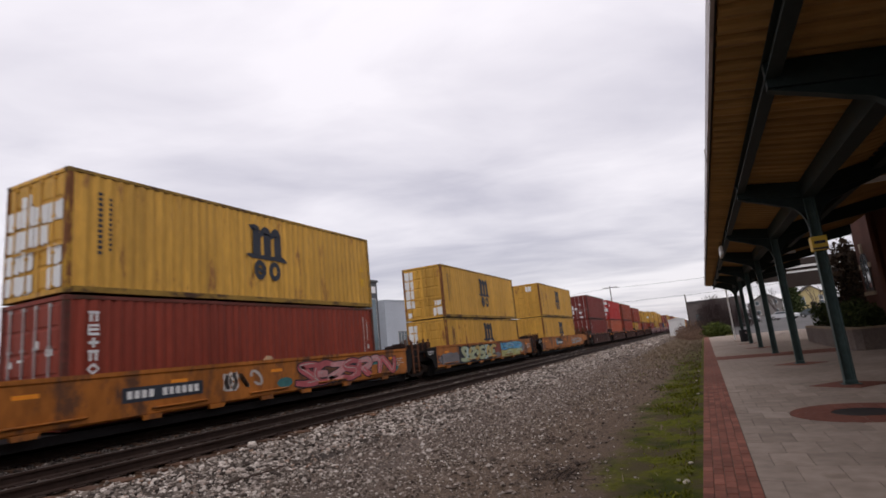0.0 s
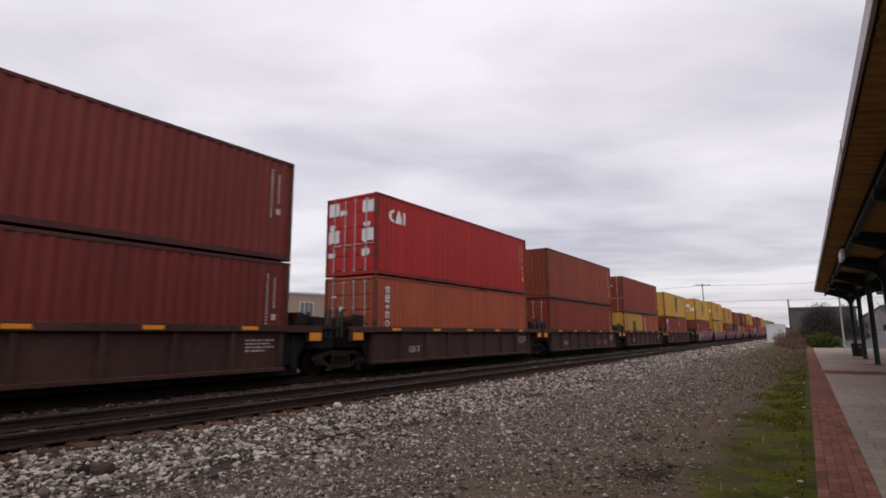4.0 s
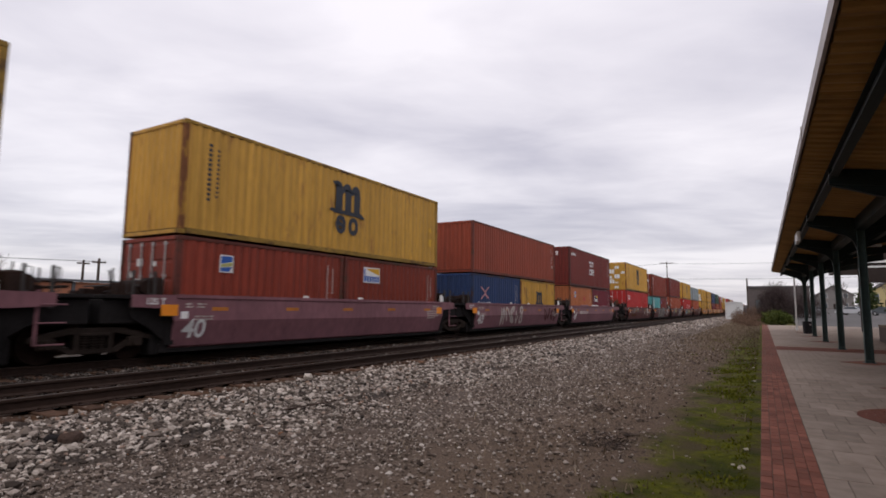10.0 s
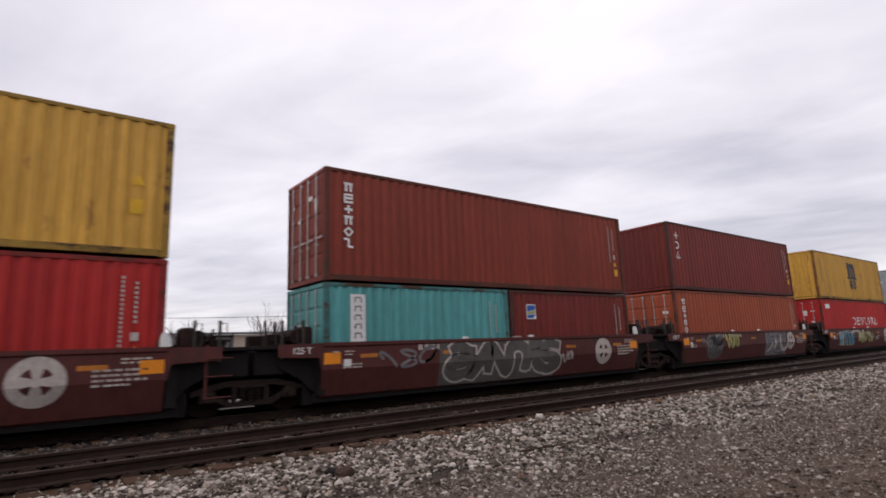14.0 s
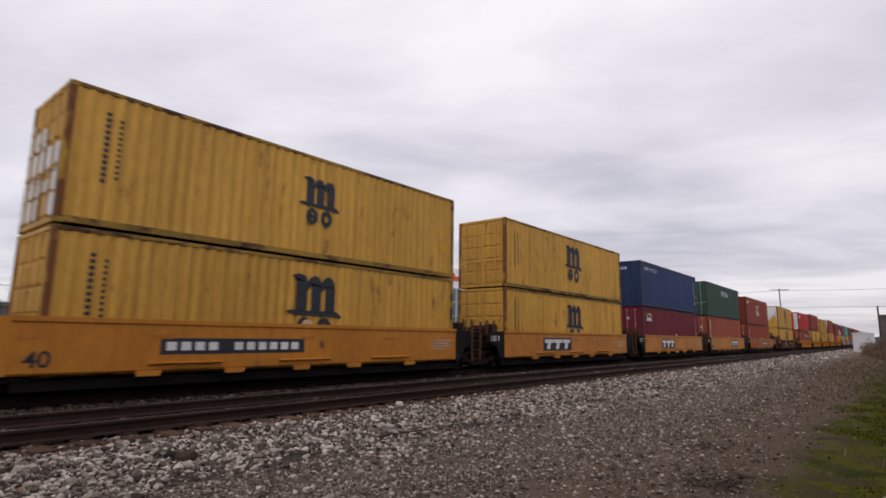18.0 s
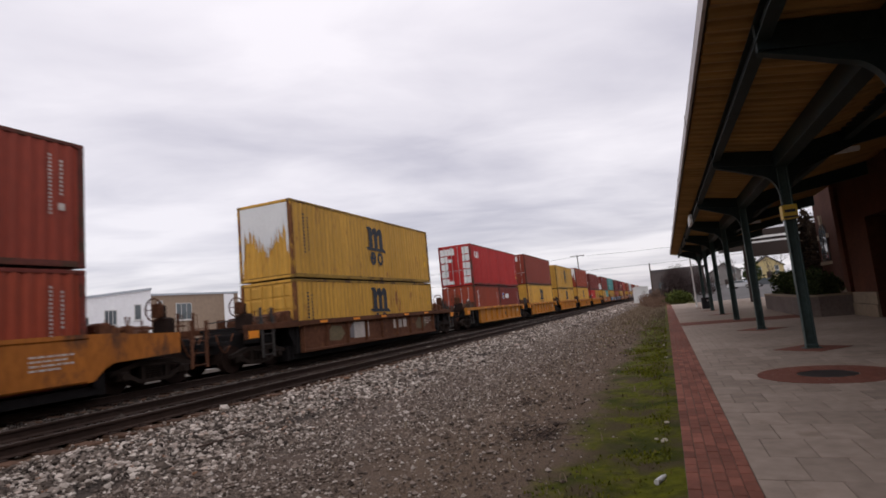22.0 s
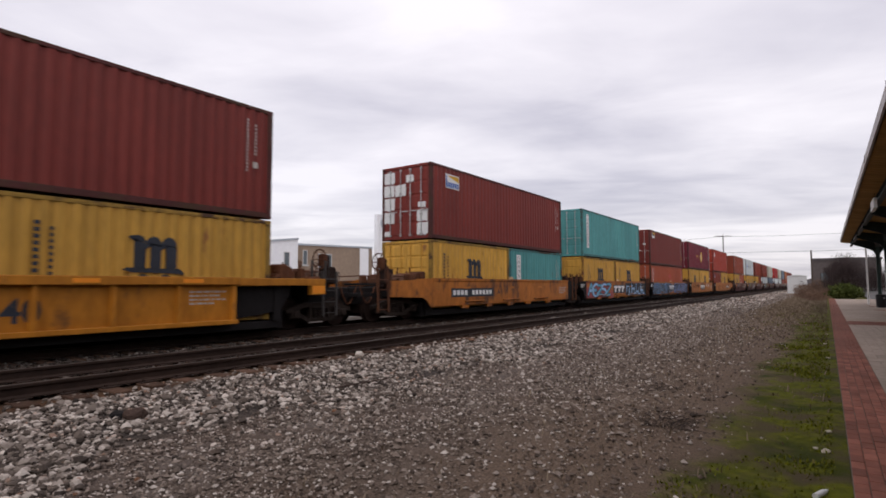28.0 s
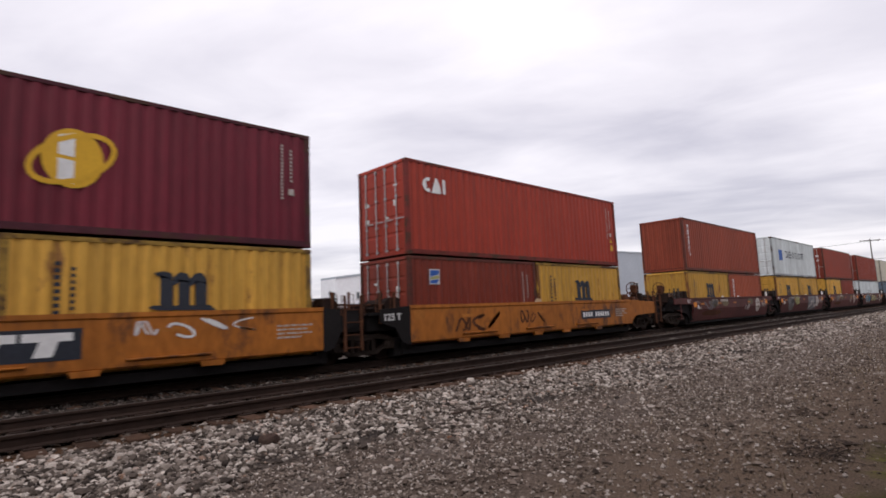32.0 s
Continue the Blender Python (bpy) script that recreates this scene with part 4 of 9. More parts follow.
            mark("emblem", cached("disc2", lambda: Build_join(flat([[(y0 - 0.24, z0 - 0.42), (y0 + 0.02, z0 - 0.50), (y0 + 0.02, z0 - 0.05), (y0 - 0.24, z0 - 0.02)], [(y0 - 0.24, z0 + 0.05), (y0 + 0.02, z0 + 0.02), (y0 + 0.02, z0 + 0.5), (y0 - 0.24, z0 + 0.42)]], 0.004))), WHITEMARK, c, "white quarters on the emblem")
            ring = el(0.74, 0.40, 0.5)
            mark("emblem", cached("disc3", lambda: stroke_mesh([ring + ring[:1]], 0.10, FX + 0.008)), YELMARK, c, "tilted yellow ring round the emblem")
        elif k == "panel":      # tall white panel with dark shapes
            n = mk[1]
            z1 = H - 0.28
            z0 = z1 - 0.22 * n - 0.1
            mark("name_panel", cached(("pan", L, H, n), lambda: plate_on(0.68, 1.10, z0, z1)), WHITEMARK, c, "tall white panel with dark shapes")
            mark("name_shapes", cached(("pan2", L, H, n), lambda: Build_join(*[stroke_mesh([[(0.80, z1 - 0.2 - 0.22 * i), (0.82, z1 - 0.08 - 0.22 * i), (0.96, z1 - 0.08 - 0.22 * i), (0.98, z1 - 0.2 - 0.22 * i)]], 0.035, FX + 0.004) for i in range(n)])), DARKMARK, c)
        elif k == "square":     # small blue and green emblem
            y0, z0 = mk[1], mk[2]
            mark("emblem", cached(("sq", y0, z0), lambda: plate_on(y0, y0 + 0.42, z0, z0 + 0.46)), WHITEMARK, c, "small square emblem")
            mark("emblem", cached(("sq2", y0, z0), lambda: flat([[(y0 + 0.03, z0 + 0.22), (y0 + 0.39, z0 + 0.3), (y0 + 0.39, z0 + 0.43), (y0 + 0.03, z0 + 0.43)], [(y0 + 0.03, z0 + 0.03), (y0 + 0.3, z0 + 0.03), (y0 + 0.39, z0 + 0.16), (y0 + 0.03, z0 + 0.12)]], 0.003)), BLUMARK, c)
            mark("emblem", cached(("sq3", y0, z0), lambda: flat([[(y0 + 0.03, z0 + 0.13), (y0 + 0.39, z0 + 0.18), (y0 + 0.39, z0 + 0.28), (y0 + 0.03, z0 + 0.21)]], 0.004)), LIMEMARK, c)
        elif k == "flag":       # dark plate with a yellow wedge and white bars
            y0, z0 = mk[1], mk[2]
            mark("emblem", cached(("fl", y0, z0), lambda: plate_on(y0, y0 + 0.95, z0, z0 + 0.55)), DARKMARK if len(mk) < 4 else WHITEMARK, c, "name plate with yellow wedge and bars")
            mark("emblem", cached(("fl2", y0, z0), lambda: flat([[(y0 + 0.2, z0 + 0.46), (y0 + 0.92, z0 + 0.28), (y0 + 0.92, z0 + 0.52), (y0 + 0.2, z0 + 0.50)]], 0.003)), YELMARK, c)
            mark("emblem", cached(("fl3", y0, z0), lambda: flat([[(y0 + 0.04 + 0.15 * i, z0 + 0.03), (y0 + 0.15 + 0.15 * i, z0 + 0.03), (y0 + 0.15 + 0.15 * i, z0 + 0.24), (y0 + 0.04 + 0.15 * i, z0 + 0.24)] for i in range(6)] + [[(y0 + 0.03, z0 + 0.03), (y0 + 0.1, z0 + 0.03), (y0 + 0.1, z0 + 0.5), (y0 + 0.03, z0 + 0.5)]], 0.003)), WHITEMARK if len(mk) < 4 else BLUMARK, c)
        elif k == "plate":      # plain coloured panel
            mark("panel_patch", cached(("pl",) + mk[1:5], lambda: plate_on(*mk[1:5])), {"w": WHITEMARK, "r": COL["red"], "b": BLUMARK, "o": ORGMARK, "d": DARKMARK}[mk[5]], c, "painted patch on the side")
        elif k == "endrow":     # pale shapes across the front end
            def across():
                me = Build_join(*[glyph((4, 2, 0, 5, 1, 3)[i % 6], mk[1] + i * mk[3] / mk[5], mk[2], mk[3] / mk[5] * 0.72, mk[4], mk[4] * 0.24, 0.0) for i in range(mk[5])]).mesh("end_name")
                me.transform(Matrix(((0, 1, 0, 0), (-1, 0, 0, 0.012), (0, 0, 1, 0), (0, 0, 0, 1))))
                return me
            mark("end_name", cached(mk, across), WHITEMARK, c, "short row of white shapes on the front end")
        elif k == "glyphs":      # pale strokes on a coloured plate
            for z0 in mk[2]:
                y0 = mk[1]
                mark("plate_sign", cached(("gl", y0, z0), lambda: stroke_mesh([[(y0 - 0.12, z0 - 0.12), (y0 - 0.12, z0 + 0.12), (y0 + 0.10, z0 + 0.12)], [(y0 - 0.12, z0 - 0.12), (y0 + 0.10, z0 - 0.12)]], 0.055, FX + 0.012)), WHITEMARK, c, "pale strokes on the plate")
        elif k == "cross":      # pale crossed strokes
            y0, z0 = mk[1], mk[2]
            mark("emblem", cached(("cr", y0, z0), lambda: stroke_mesh([[(y0 - 0.45, z0 + 0.3), (y0, z0 + 0.05), (y0 + 0.45, z0 + 0.32)], [(y0 - 0.45, z0 - 0.3), (y0, z0 - 0.05), (y0 + 0.45, z0 - 0.28)]], 0.09, FX + 0.002)), PALEROSE, c, "pale crossed strokes")


def Build_join(*builds):
    b = Build()
    for q in builds:
        o = len(b.v)
        b.v += q.v
        b.f += [tuple(o + i for i in f) for f in q.f]
    return b


def stroke_mesh(lines, width, x):
    b = Build()
    for pts in lines:
        b.quad_strip(stroke(pts, width, x))
    return b


CNAMES = dict(yel="yellow", red="bright red", mar="maroon", brn="red-brown", brk="brick-red", ora="orange-red", tan="orange-brown", rdo="red-orange", vrm="bright vermilion red", crim="dark crimson", blu="dark blue", grn="green", teal="teal", gry="grey-blue", wht="white", bei="beige", sla="slate grey")


# white patches on the doors: five rows of four panels, # whole, + part covered
DOORPATCHES = {
    "D0": (".+..", "####", "###.", "##.#", "##.#"),
    "D1": ("#...", "#...", "#...", "#..+", "+..#"),
    "D2": ("....", "+.+.", "#+..", "#.+.", "+.+."),
    "D3": ("#+.#", "+..+", "#..#", "+..+", "...."),
    "D4": ("....", "..#.", "#.+#", "#+..", "##.."),
    "D5": ("....", ".#..", "+###", ".#..", "...."),
    "D6": ("..+.", "##.+", "#+#.", "##+.", "#.+."),
    "D7": ("+...", "##+.", "####", "##+#", "##.#"),
    "D8": ("##.#", "#+.#", "#..#", "#..#", "#+.#"),
    "D9": ("#+#.", "#...", "#...", "+...", "...."),
    "D10": ("#.+.", "##..", "#..+", "#..#", "+..#"),
    "D11": ("..#.", "....", "....", "....", "...."),
}


def container(L, H, colour, end, marks, where):
    """A shipping container: folded sides, corner posts, rails, castings, and doors or a blank folded end at the front."""
    mat = COL[colour]
    c = thing("shipping_container", pose(0, 0, 0), "%s corrugated steel %s container %s" % (CNAMES[colour], "forty-foot" if L > 8 else "twenty-foot", where), "shipping container", "containers on the train")
    hw = CW / 2
    side = cached(("side", L, H), lambda: corrugated(L - 0.2, 0.15, H - 0.09, 0.037, 0.278).mesh("side_panel"))
    part("side_panel", side, mat, c, "", (hw - 0.008, 0.1, 0))
    s = part("side_panel", side, mat, c, "", (-hw + 0.008, L - 0.1, 0))
    s.rotation_euler = (0, 0, math.pi)
    part("roof_panel", cached(("roof", L), lambda: Build().box(-hw + 0.04, hw - 0.04, 0.05, L - 0.05, -0.05, -0.02).mesh("roof_panel")), mat, c, "", (0, 0, H))
    part("floor_panel", cached(("floor", L), lambda: Build().box(-hw + 0.06, hw - 0.06, 0.05, L - 0.05, 0.10, 0.15).mesh("floor_panel")), BLACKSTEEL, c)
    post = cached(("post", H), lambda: Build().box(-0.06, 0.06, -0.07, 0.07, 0.118, H - 0.118, 0.008).mesh("corner_post"))
    rail = cached(("rail", L), lambda: Build().box(-0.035, 0.035, 0.178, L - 0.178, 0.0, 0.09, 0.008).mesh("top_rail"))
    lrail = cached(("lrail", L), lambda: Build().box(-0.03, 0.03, 0.178, L - 0.178, 0.02, 0.16, 0.008).mesh("bottom_rail"))
    cast = cached("cast", lambda: Build().box(-0.081, 0.081, -0.089, 0.089, 0, 0.118, 0.012).mesh("corner_casting"))
    for sx in (-1, 1):
        # rail colour also carries the shadow line between stacked boxes
        part("top_rail", rail, WORNSHADED[colour], c, "", (sx * (hw - 0.037), 0, H - 0.092))
        part("bottom_rail", lrail, WORNSHADED[colour], c, "", (sx * (hw - 0.029), 0, 0))
        for sy in (0, 1):
            part("corner_post", post, RUSTYPOST if colour == "yel" and sy == 0 and len(MOVERS) % 3 else WORNSHADED[colour], c, "", (sx * (hw - 0.062), 0.075 if sy == 0 else L - 0.075, 0))
            for z in (0.0, H - 0.118):
                part("corner_casting", cast, WORNSHADED[colour], c, "", (sx * (hw - 0.081), 0.089 if sy == 0 else L - 0.089, z))
    blank = cached(("blank", H), lambda: corrugated(CW - 0.24, 0.15, H - 0.09, 0.045, 0.24).mesh("end_panel"))
    head = cached("head_rail", lambda: Build().box(-hw + 0.16, hw - 0.16, 0.0, 0.08, 0, 0.10, 0.008).mesh("end_rail"))
    for sy in (0, 1):
        for z in (0.02, H - 0.102):
            part("end_rail", head, mat, c, "", (0, 0.006 if sy == 0 else L - 0.086, z))
    dw = (CW - 0.26) / 2
    for sy in (0, 1):
        doors = (end[0] == "D") == (sy == 0)
        if doors:
            for k in (0, 1):
                x0 = -hw + 0.13 + k * (dw + 0.0)
                d = part("door", cached(("door", H), lambda: door_mesh(H - 0.24, dw - 0.01)), mat, c, "", (x0 if sy == 0 else -x0, 0.03 if sy == 0 else L - 0.03, 0.12))
                if sy == 1:
                    d.rotation_euler = (0, 0, math.pi)
                for j in (0.3, 0.78):
                    part("lock_rod", cached(("rod", H), lambda: rod_mesh(H - 0.24)), SILVER if colour != "yel" else YELLOW, d, "", (dw * j if k == 0 else dw * (1 - j), 0, 0))
        else:
            e = part("end_panel", blank, mat, c, "", (hw - 0.12 if sy == 1 else -hw + 0.12, L - 0.02 if sy == 1 else 0.02, 0))
            e.rotation_euler = (0, 0, math.pi / 2 if sy == 1 else -math.pi / 2)
    if end in DOORPATCHES:     # doors with ragged white patches
        rng = random.Random(len(MOVERS) * 7 + int(H * 100))
        b = Build()
        ph = (H - 0.32) / 5
        for r, row in enumerate(DOORPATCHES[end]):      # ragged patches between the lock rods, panel by panel
            for i, what in enumerate(row):
                if what == ".":
                    continue
                x0 = -hw + 0.13 + i * 0.545 + (rng.uniform(0, 0.02) if what == "#" else rng.uniform(0, 0.12))
                x1 = x0 + (rng.uniform(0.50, 0.535) if what == "#" else rng.uniform(0.22, 0.40))
                z0 = 0.14 + (4 - r) * ph + rng.uniform(0.0, 0.03)
                z1 = z0 + ph * (rng.uniform(0.88, 0.99) if what == "#" else rng.uniform(0.35, 0.6))
                n = 9
                lows = [(x0 + (x1 - x0) * q / n, z0 + rng.uniform(-0.03, 0.05)) for q in range(n + 1)]
                tops = [(x0 + (x1 - x0) * q / n, z1 - rng.uniform(0, 0.05)) for q in range(n, -1, -1)]
                b.extrude(lows + tops, "y", -0.006, 0.0065)
        part("white_wrap", b, WHITEPATCH, c, "torn white sheeting on the doors", (0, 0, 0))["kind"] = "stuff"
    if end == "PW":     # blank end painted white above, with a ragged lower edge
        rng = random.Random(4)
        b, n = Build(), 84
        step = (CW - 0.28) / n
        for i in range(n):      # narrow runs of paint, worn away from below
            u = i / (n - 1)
            low = 1.35 + 0.30 * math.sin(u * 9.0) + rng.uniform(-0.28, 0.32) - 1.0 * max(0.0, 1 - u / 0.07) - 0.8 * max(0.0, 1 - (1 - u) / 0.06)
            x0 = -hw + 0.14 + i * step
            top = H - 0.12
            b.extrude([(x0 + step * 0.3, max(0.2, low)), (x0 + step * 0.7, max(0.2, low)), (x0 + step * 1.0, max(0.3, low + 0.25)), (x0 + step * 1.0, top), (x0, top), (x0, max(0.3, low + 0.25))], "y", 0.004, 0.010)
        part("white_paint", b, WHITEPATCH, c, "white paint on the upper front end")
    if end == "D" and colour != "yel":     # placards on the doors
        rng = random.Random(len(MOVERS))
        b = Build()
        for k in range(5):
            x0, z0 = rng.choice((-0.85, -0.45, 0.2, 0.62)), rng.uniform(0.7, H - 0.7)
            b.box(x0, x0 + rng.uniform(0.10, 0.26), -0.006, 0.004, z0, z0 + rng.uniform(0.05, 0.2))
        part("door_placard", b, WHITEMARK, c, "small pale placards on the doors")["kind"] = "stuff"
    add_marks(c, marks, L, H)
    return c


# ---- well cars ----
def truck_parts(car, y):
    """A two-axle truck: bolster, side frames, wheels and axles."""
    t = part("truck", cached("bolster", lambda: Build().box(-1.0, 1.0, -0.22, 0.22, 0.40, 0.66, 0.03).box(-0.3, 0.3, -0.3, 0.3, 0.66, 0.80, 0.03).mesh("truck")), TRUCKSTEEL, car, "dark cast steel truck", (0, y, RAIL_Z))

    def frame_mesh():
        b = Build()
        # cast frame: top bar over the axle boxes, bowed tension bar, two columns round the springs
        b.extrude([(-1.22, 0.56), (-0.55, 0.74), (0.55, 0.74), (1.22, 0.56), (1.22, 0.46), (0.50, 0.62), (-0.50, 0.62), (-1.22, 0.46)], "x", -0.07, 0.07)
        b.extrude([(-1.02, 0.52), (-0.46, 0.20), (0.46, 0.20), (1.02, 0.52), (0.92, 0.56), (0.40, 0.29), (-0.40, 0.29), (-0.92, 0.56)], "x", -0.055, 0.055)
        for k in (-0.34, 0.34):
            b.box(-0.06, 0.06, k - 0.05, k + 0.05, 0.26, 0.66)
        for k in (-0.17, 0.0, 0.17):
            for q in range(5):
                b.tube((0.0, k, 0.295 + 0.055 * q), (0.0, k, 0.325 + 0.055 * q), 0.075, 0.075, 8)
        b.box(-0.09, 0.09, -0.30, 0.30, 0.56, 0.64, 0.02)
        for k in (-0.88, 0.88):
            b.box(-0.09, 0.09, k - 0.16, k + 0.16, 0.30, 0.54, 0.03)
            b.tube((0.0, k, 0.42), (0.15, k, 0.42), 0.11, 0.095, 12)
        return b.mesh("side_frame")

    def wheel_mesh():
        b = Build().tube((-0.07, 0, 0), (0.055, 0, 0), 0.42, 0.41, 24).tube((0.055, 0, 0), (0.085, 0, 0), 0.16, 0.12, 12).tube((-0.10, 0, 0), (-0.07, 0, 0), 0.455, 0.455, 24)
        return b.mesh("wheel")

    for sx in (-1, 1):
        f = part("side_frame", cached("frame", frame_mesh), FRAMESTEEL, t, "", (sx * 1.06, 0, 0))
        for sy in (-0.88, 0.88):
            w = part("wheel", cached("wheel", wheel_mesh), TRUCKSTEEL, t, "", (sx * 0.75, sy, 0.42))
            if sx < 0:
                f.rotation_euler = w.rotation_euler = (0, 0, math.pi)
    part("brake_rigging", cached("rigging", lambda: Build().box(-0.62, 0.62, -1.30, -1.18, 0.30, 0.62, 0.02).box(-0.62, 0.62, 1.18, 1.30, 0.30, 0.62, 0.02).box(-0.64, 0.64, -0.62, -0.30, 0.16, 0.60, 0.03).box(-0.64, 0.64, 0.30, 0.62, 0.16, 0.60, 0.03).mesh("brake_rigging")), TRUCKSTEEL, t)
    for sy in (-0.88, 0.88):
        part("axle", cached("axle", lambda: Build().tube((-0.9, 0, 0.42), (0.9, 0, 0.42), 0.075).mesh("axle")), TRUCKSTEEL, t, "", (0, sy, 0))


FRAMESTEEL = material("dusty_cast_steel", (0.026, 0.018, 0.014), 0.85, 0.0, 0.35, 4.0)
TANBOARD = material("tan_board", (0.20, 0.115, 0.08), 0.8, 0.0, 0.3, 2.0)
SILVERDARK = material("worn_ladder_steel", (0.052, 0.046, 0.043), 0.6, 0.2, 0.3, 3.0)
REDORANGE = material("red_orange_repaint", (0.34, 0.062, 0.014), 0.6, 0, 0.25, 2.0, 0, 60, (0.20, 0.085, 0.03), 0.62, 2.0)
PALEKNOB = material("pale_knob_paint", (0.52, 0.36, 0.22), 0.6, vary=0.25)
DULLORANGE = material("dull_reflector", (0.42, 0.15, 0.025), 0.6, vary=0.25)
SX = 1.48     # half width of a car over its side plates
FOLD = 0.17   # how far the lower half of a creased side leans in


def lean_in(car):
    """Lays painted marks on the inward-leaning lower half of a creased side."""
    for ob in car.children:
        kind = ob.name.split(".")[0]
        if kind in ("graffiti", "painted_patch", "round_emblem", "emblem_quarters", "number_stencil"):
            ob.data = ob.data.copy()
            dz = ob.location.z
            bm = bmesh.new()
            bm.from_mesh(ob.data)
            bmesh.ops.bisect_plane(bm, geom=bm.verts[:] + bm.edges[:] + bm.faces[:], plane_co=(0, 0, 1.22 - dz), plane_no=(0, 0, 1))
            bm.to_mesh(ob.data)
            bm.free()
            for v in ob.data.vertices:
                z = v.co.z + dz
                if z < 1.22 and v.co.x + ob.location.x > 1.0:
                    v.co.x -= FOLD * (1.22 - z) / 0.60


def side_plain(hf, hr):
    """A plain side plate with a rolled top edge and a turned-in lower edge."""
    prof = [(SX - 0.03, 1.84), (SX + 0.03, 1.84), (SX + 0.03, 1.75), (SX, 1.72), (SX, 0.82), (SX - 0.03, 0.78), (SX - 0.09, 0.78), (SX - 0.08, 1.75)]
    return Build().extrude(prof, "y", -hf, hr).mesh("side_plate")


def settle(car):
    """Keeps sprayed marks within the shallow plain side."""
    for ob in car.children:
        if ob.name.split(".")[0] in ("graffiti", "painted_patch"):
            ob.data = ob.data.copy()
            for v in ob.data.vertices:
                v.co.z = 0.795 + (v.co.z - 0.62) * 0.755


def side_smooth(hf, hr, kink):
    """A tall plain side plate with a rolled top edge, a shallow crease and a stepped lower edge."""
    prof = [(SX - 0.03, 1.84), (SX + 0.03, 1.84), (SX + 0.03, 1.76), (SX, 1.73), (SX, 1.22), (SX - kink, 0.62), (SX - kink - 0.05, 0.58), (SX - kink - 0.10, 0.62), (SX - 0.08, 1.22), (SX - 0.08, 1.76)]
    return Build().extrude(prof, "y", -hf, hr).mesh("side_plate")


def add_side(car, style, hf, hr, sgn, mat, chord):
    g = lambda name, me, m, label="", at=(0, 0, 0): part(name, me, m, car, label, at)
    key = (hf, hr)
    if style in ("rib", "rib2"):
        lo, hi = (0.66, 1.60) if style == "rib2" else (0.62, 1.66)
        obs = [g("side_plate", cached(("ribside", style) + key, lambda: Build().box(SX - 0.14, SX - 0.10, -hf, hr, lo + 0.06, hi).mesh("side_plate")), mat),
               g("top_chord", cached(("chord", style) + key, lambda: Build().box(SX - 0.16, SX + 0.05, -hf, hr, hi, hi + 0.18, 0.012).mesh("top_chord")), chord),
               g("bottom_chord", cached(("bchord", style) + key, lambda: Build().box(SX - 0.16, SX + 0.02, -hf, hr, lo, lo + 0.10, 0.01).mesh("bottom_chord")), chord if style == "rib2" else mat)]
        rib = cached(("rib", style), lambda: Build().extrude([(SX - 0.10, -0.07), (SX - 0.0, -0.045), (SX - 0.0, 0.045), (SX - 0.10, 0.07)], "z", lo + 0.10, hi).mesh("rib"))
        n = 9
        for i in range(n if sgn > 0 else 0):
            obs.append(g("rib", rib, mat, "", (0, -hf + 0.12 + i * (hf + hr - 0.24) / (n - 1), 0)))
    else:
        obs = [g("side_plate", cached(("smooth", style) + key, lambda: side_plain(hf, hr) if style == "plain" else side_smooth(hf, hr, FOLD)), mat)]
        if style == "plain" and sgn > 0:
            ledge = cached("ledge", lambda: Build().extrude([(SX - 0.01, 0.90), (SX + 0.07, 0.935), (SX + 0.07, 0.955), (SX - 0.01, 0.965)], "y", -0.79, 0.79).mesh("side_ledge"))
            pad = cached("pad", lambda: Build().extrude([(-0.26, 0.80), (0.26, 0.80), (0.22, 0.69), (-0.22, 0.69)], "x", SX - 0.05, SX + 0.035).mesh("drop_pad"))
            for k in ((-6.52, -3.42, -0.33, 2.77, 5.87) if hf > 7 else (-3.42, -0.33, 2.77)):
                g("side_ledge", ledge, mat, "", (0, k, 0))
            for k in ((-6.9, -4.2, -2.3, -0.45, 1.32, 3.6, 6.2) if hf > 7 else (-4.2, -2.3, -0.45, 1.32, 3.6)):
                g("drop_pad", pad, mat, "", (0, k, 0))
            g("edge_knob", cached("pknob", lambda: Build().extrude([(-0.17, 0.0), (0.17, 0.0), (0.12, 0.10), (-0.06, 0.12)], "x", -0.04, 0.02).mesh("edge_knob")), PALEKNOB, "pale knob on the top edge", (SX, -0.32, 1.84))
    if sgn < 0:
        for o in obs:
            o.scale = (-1, 1, 1)


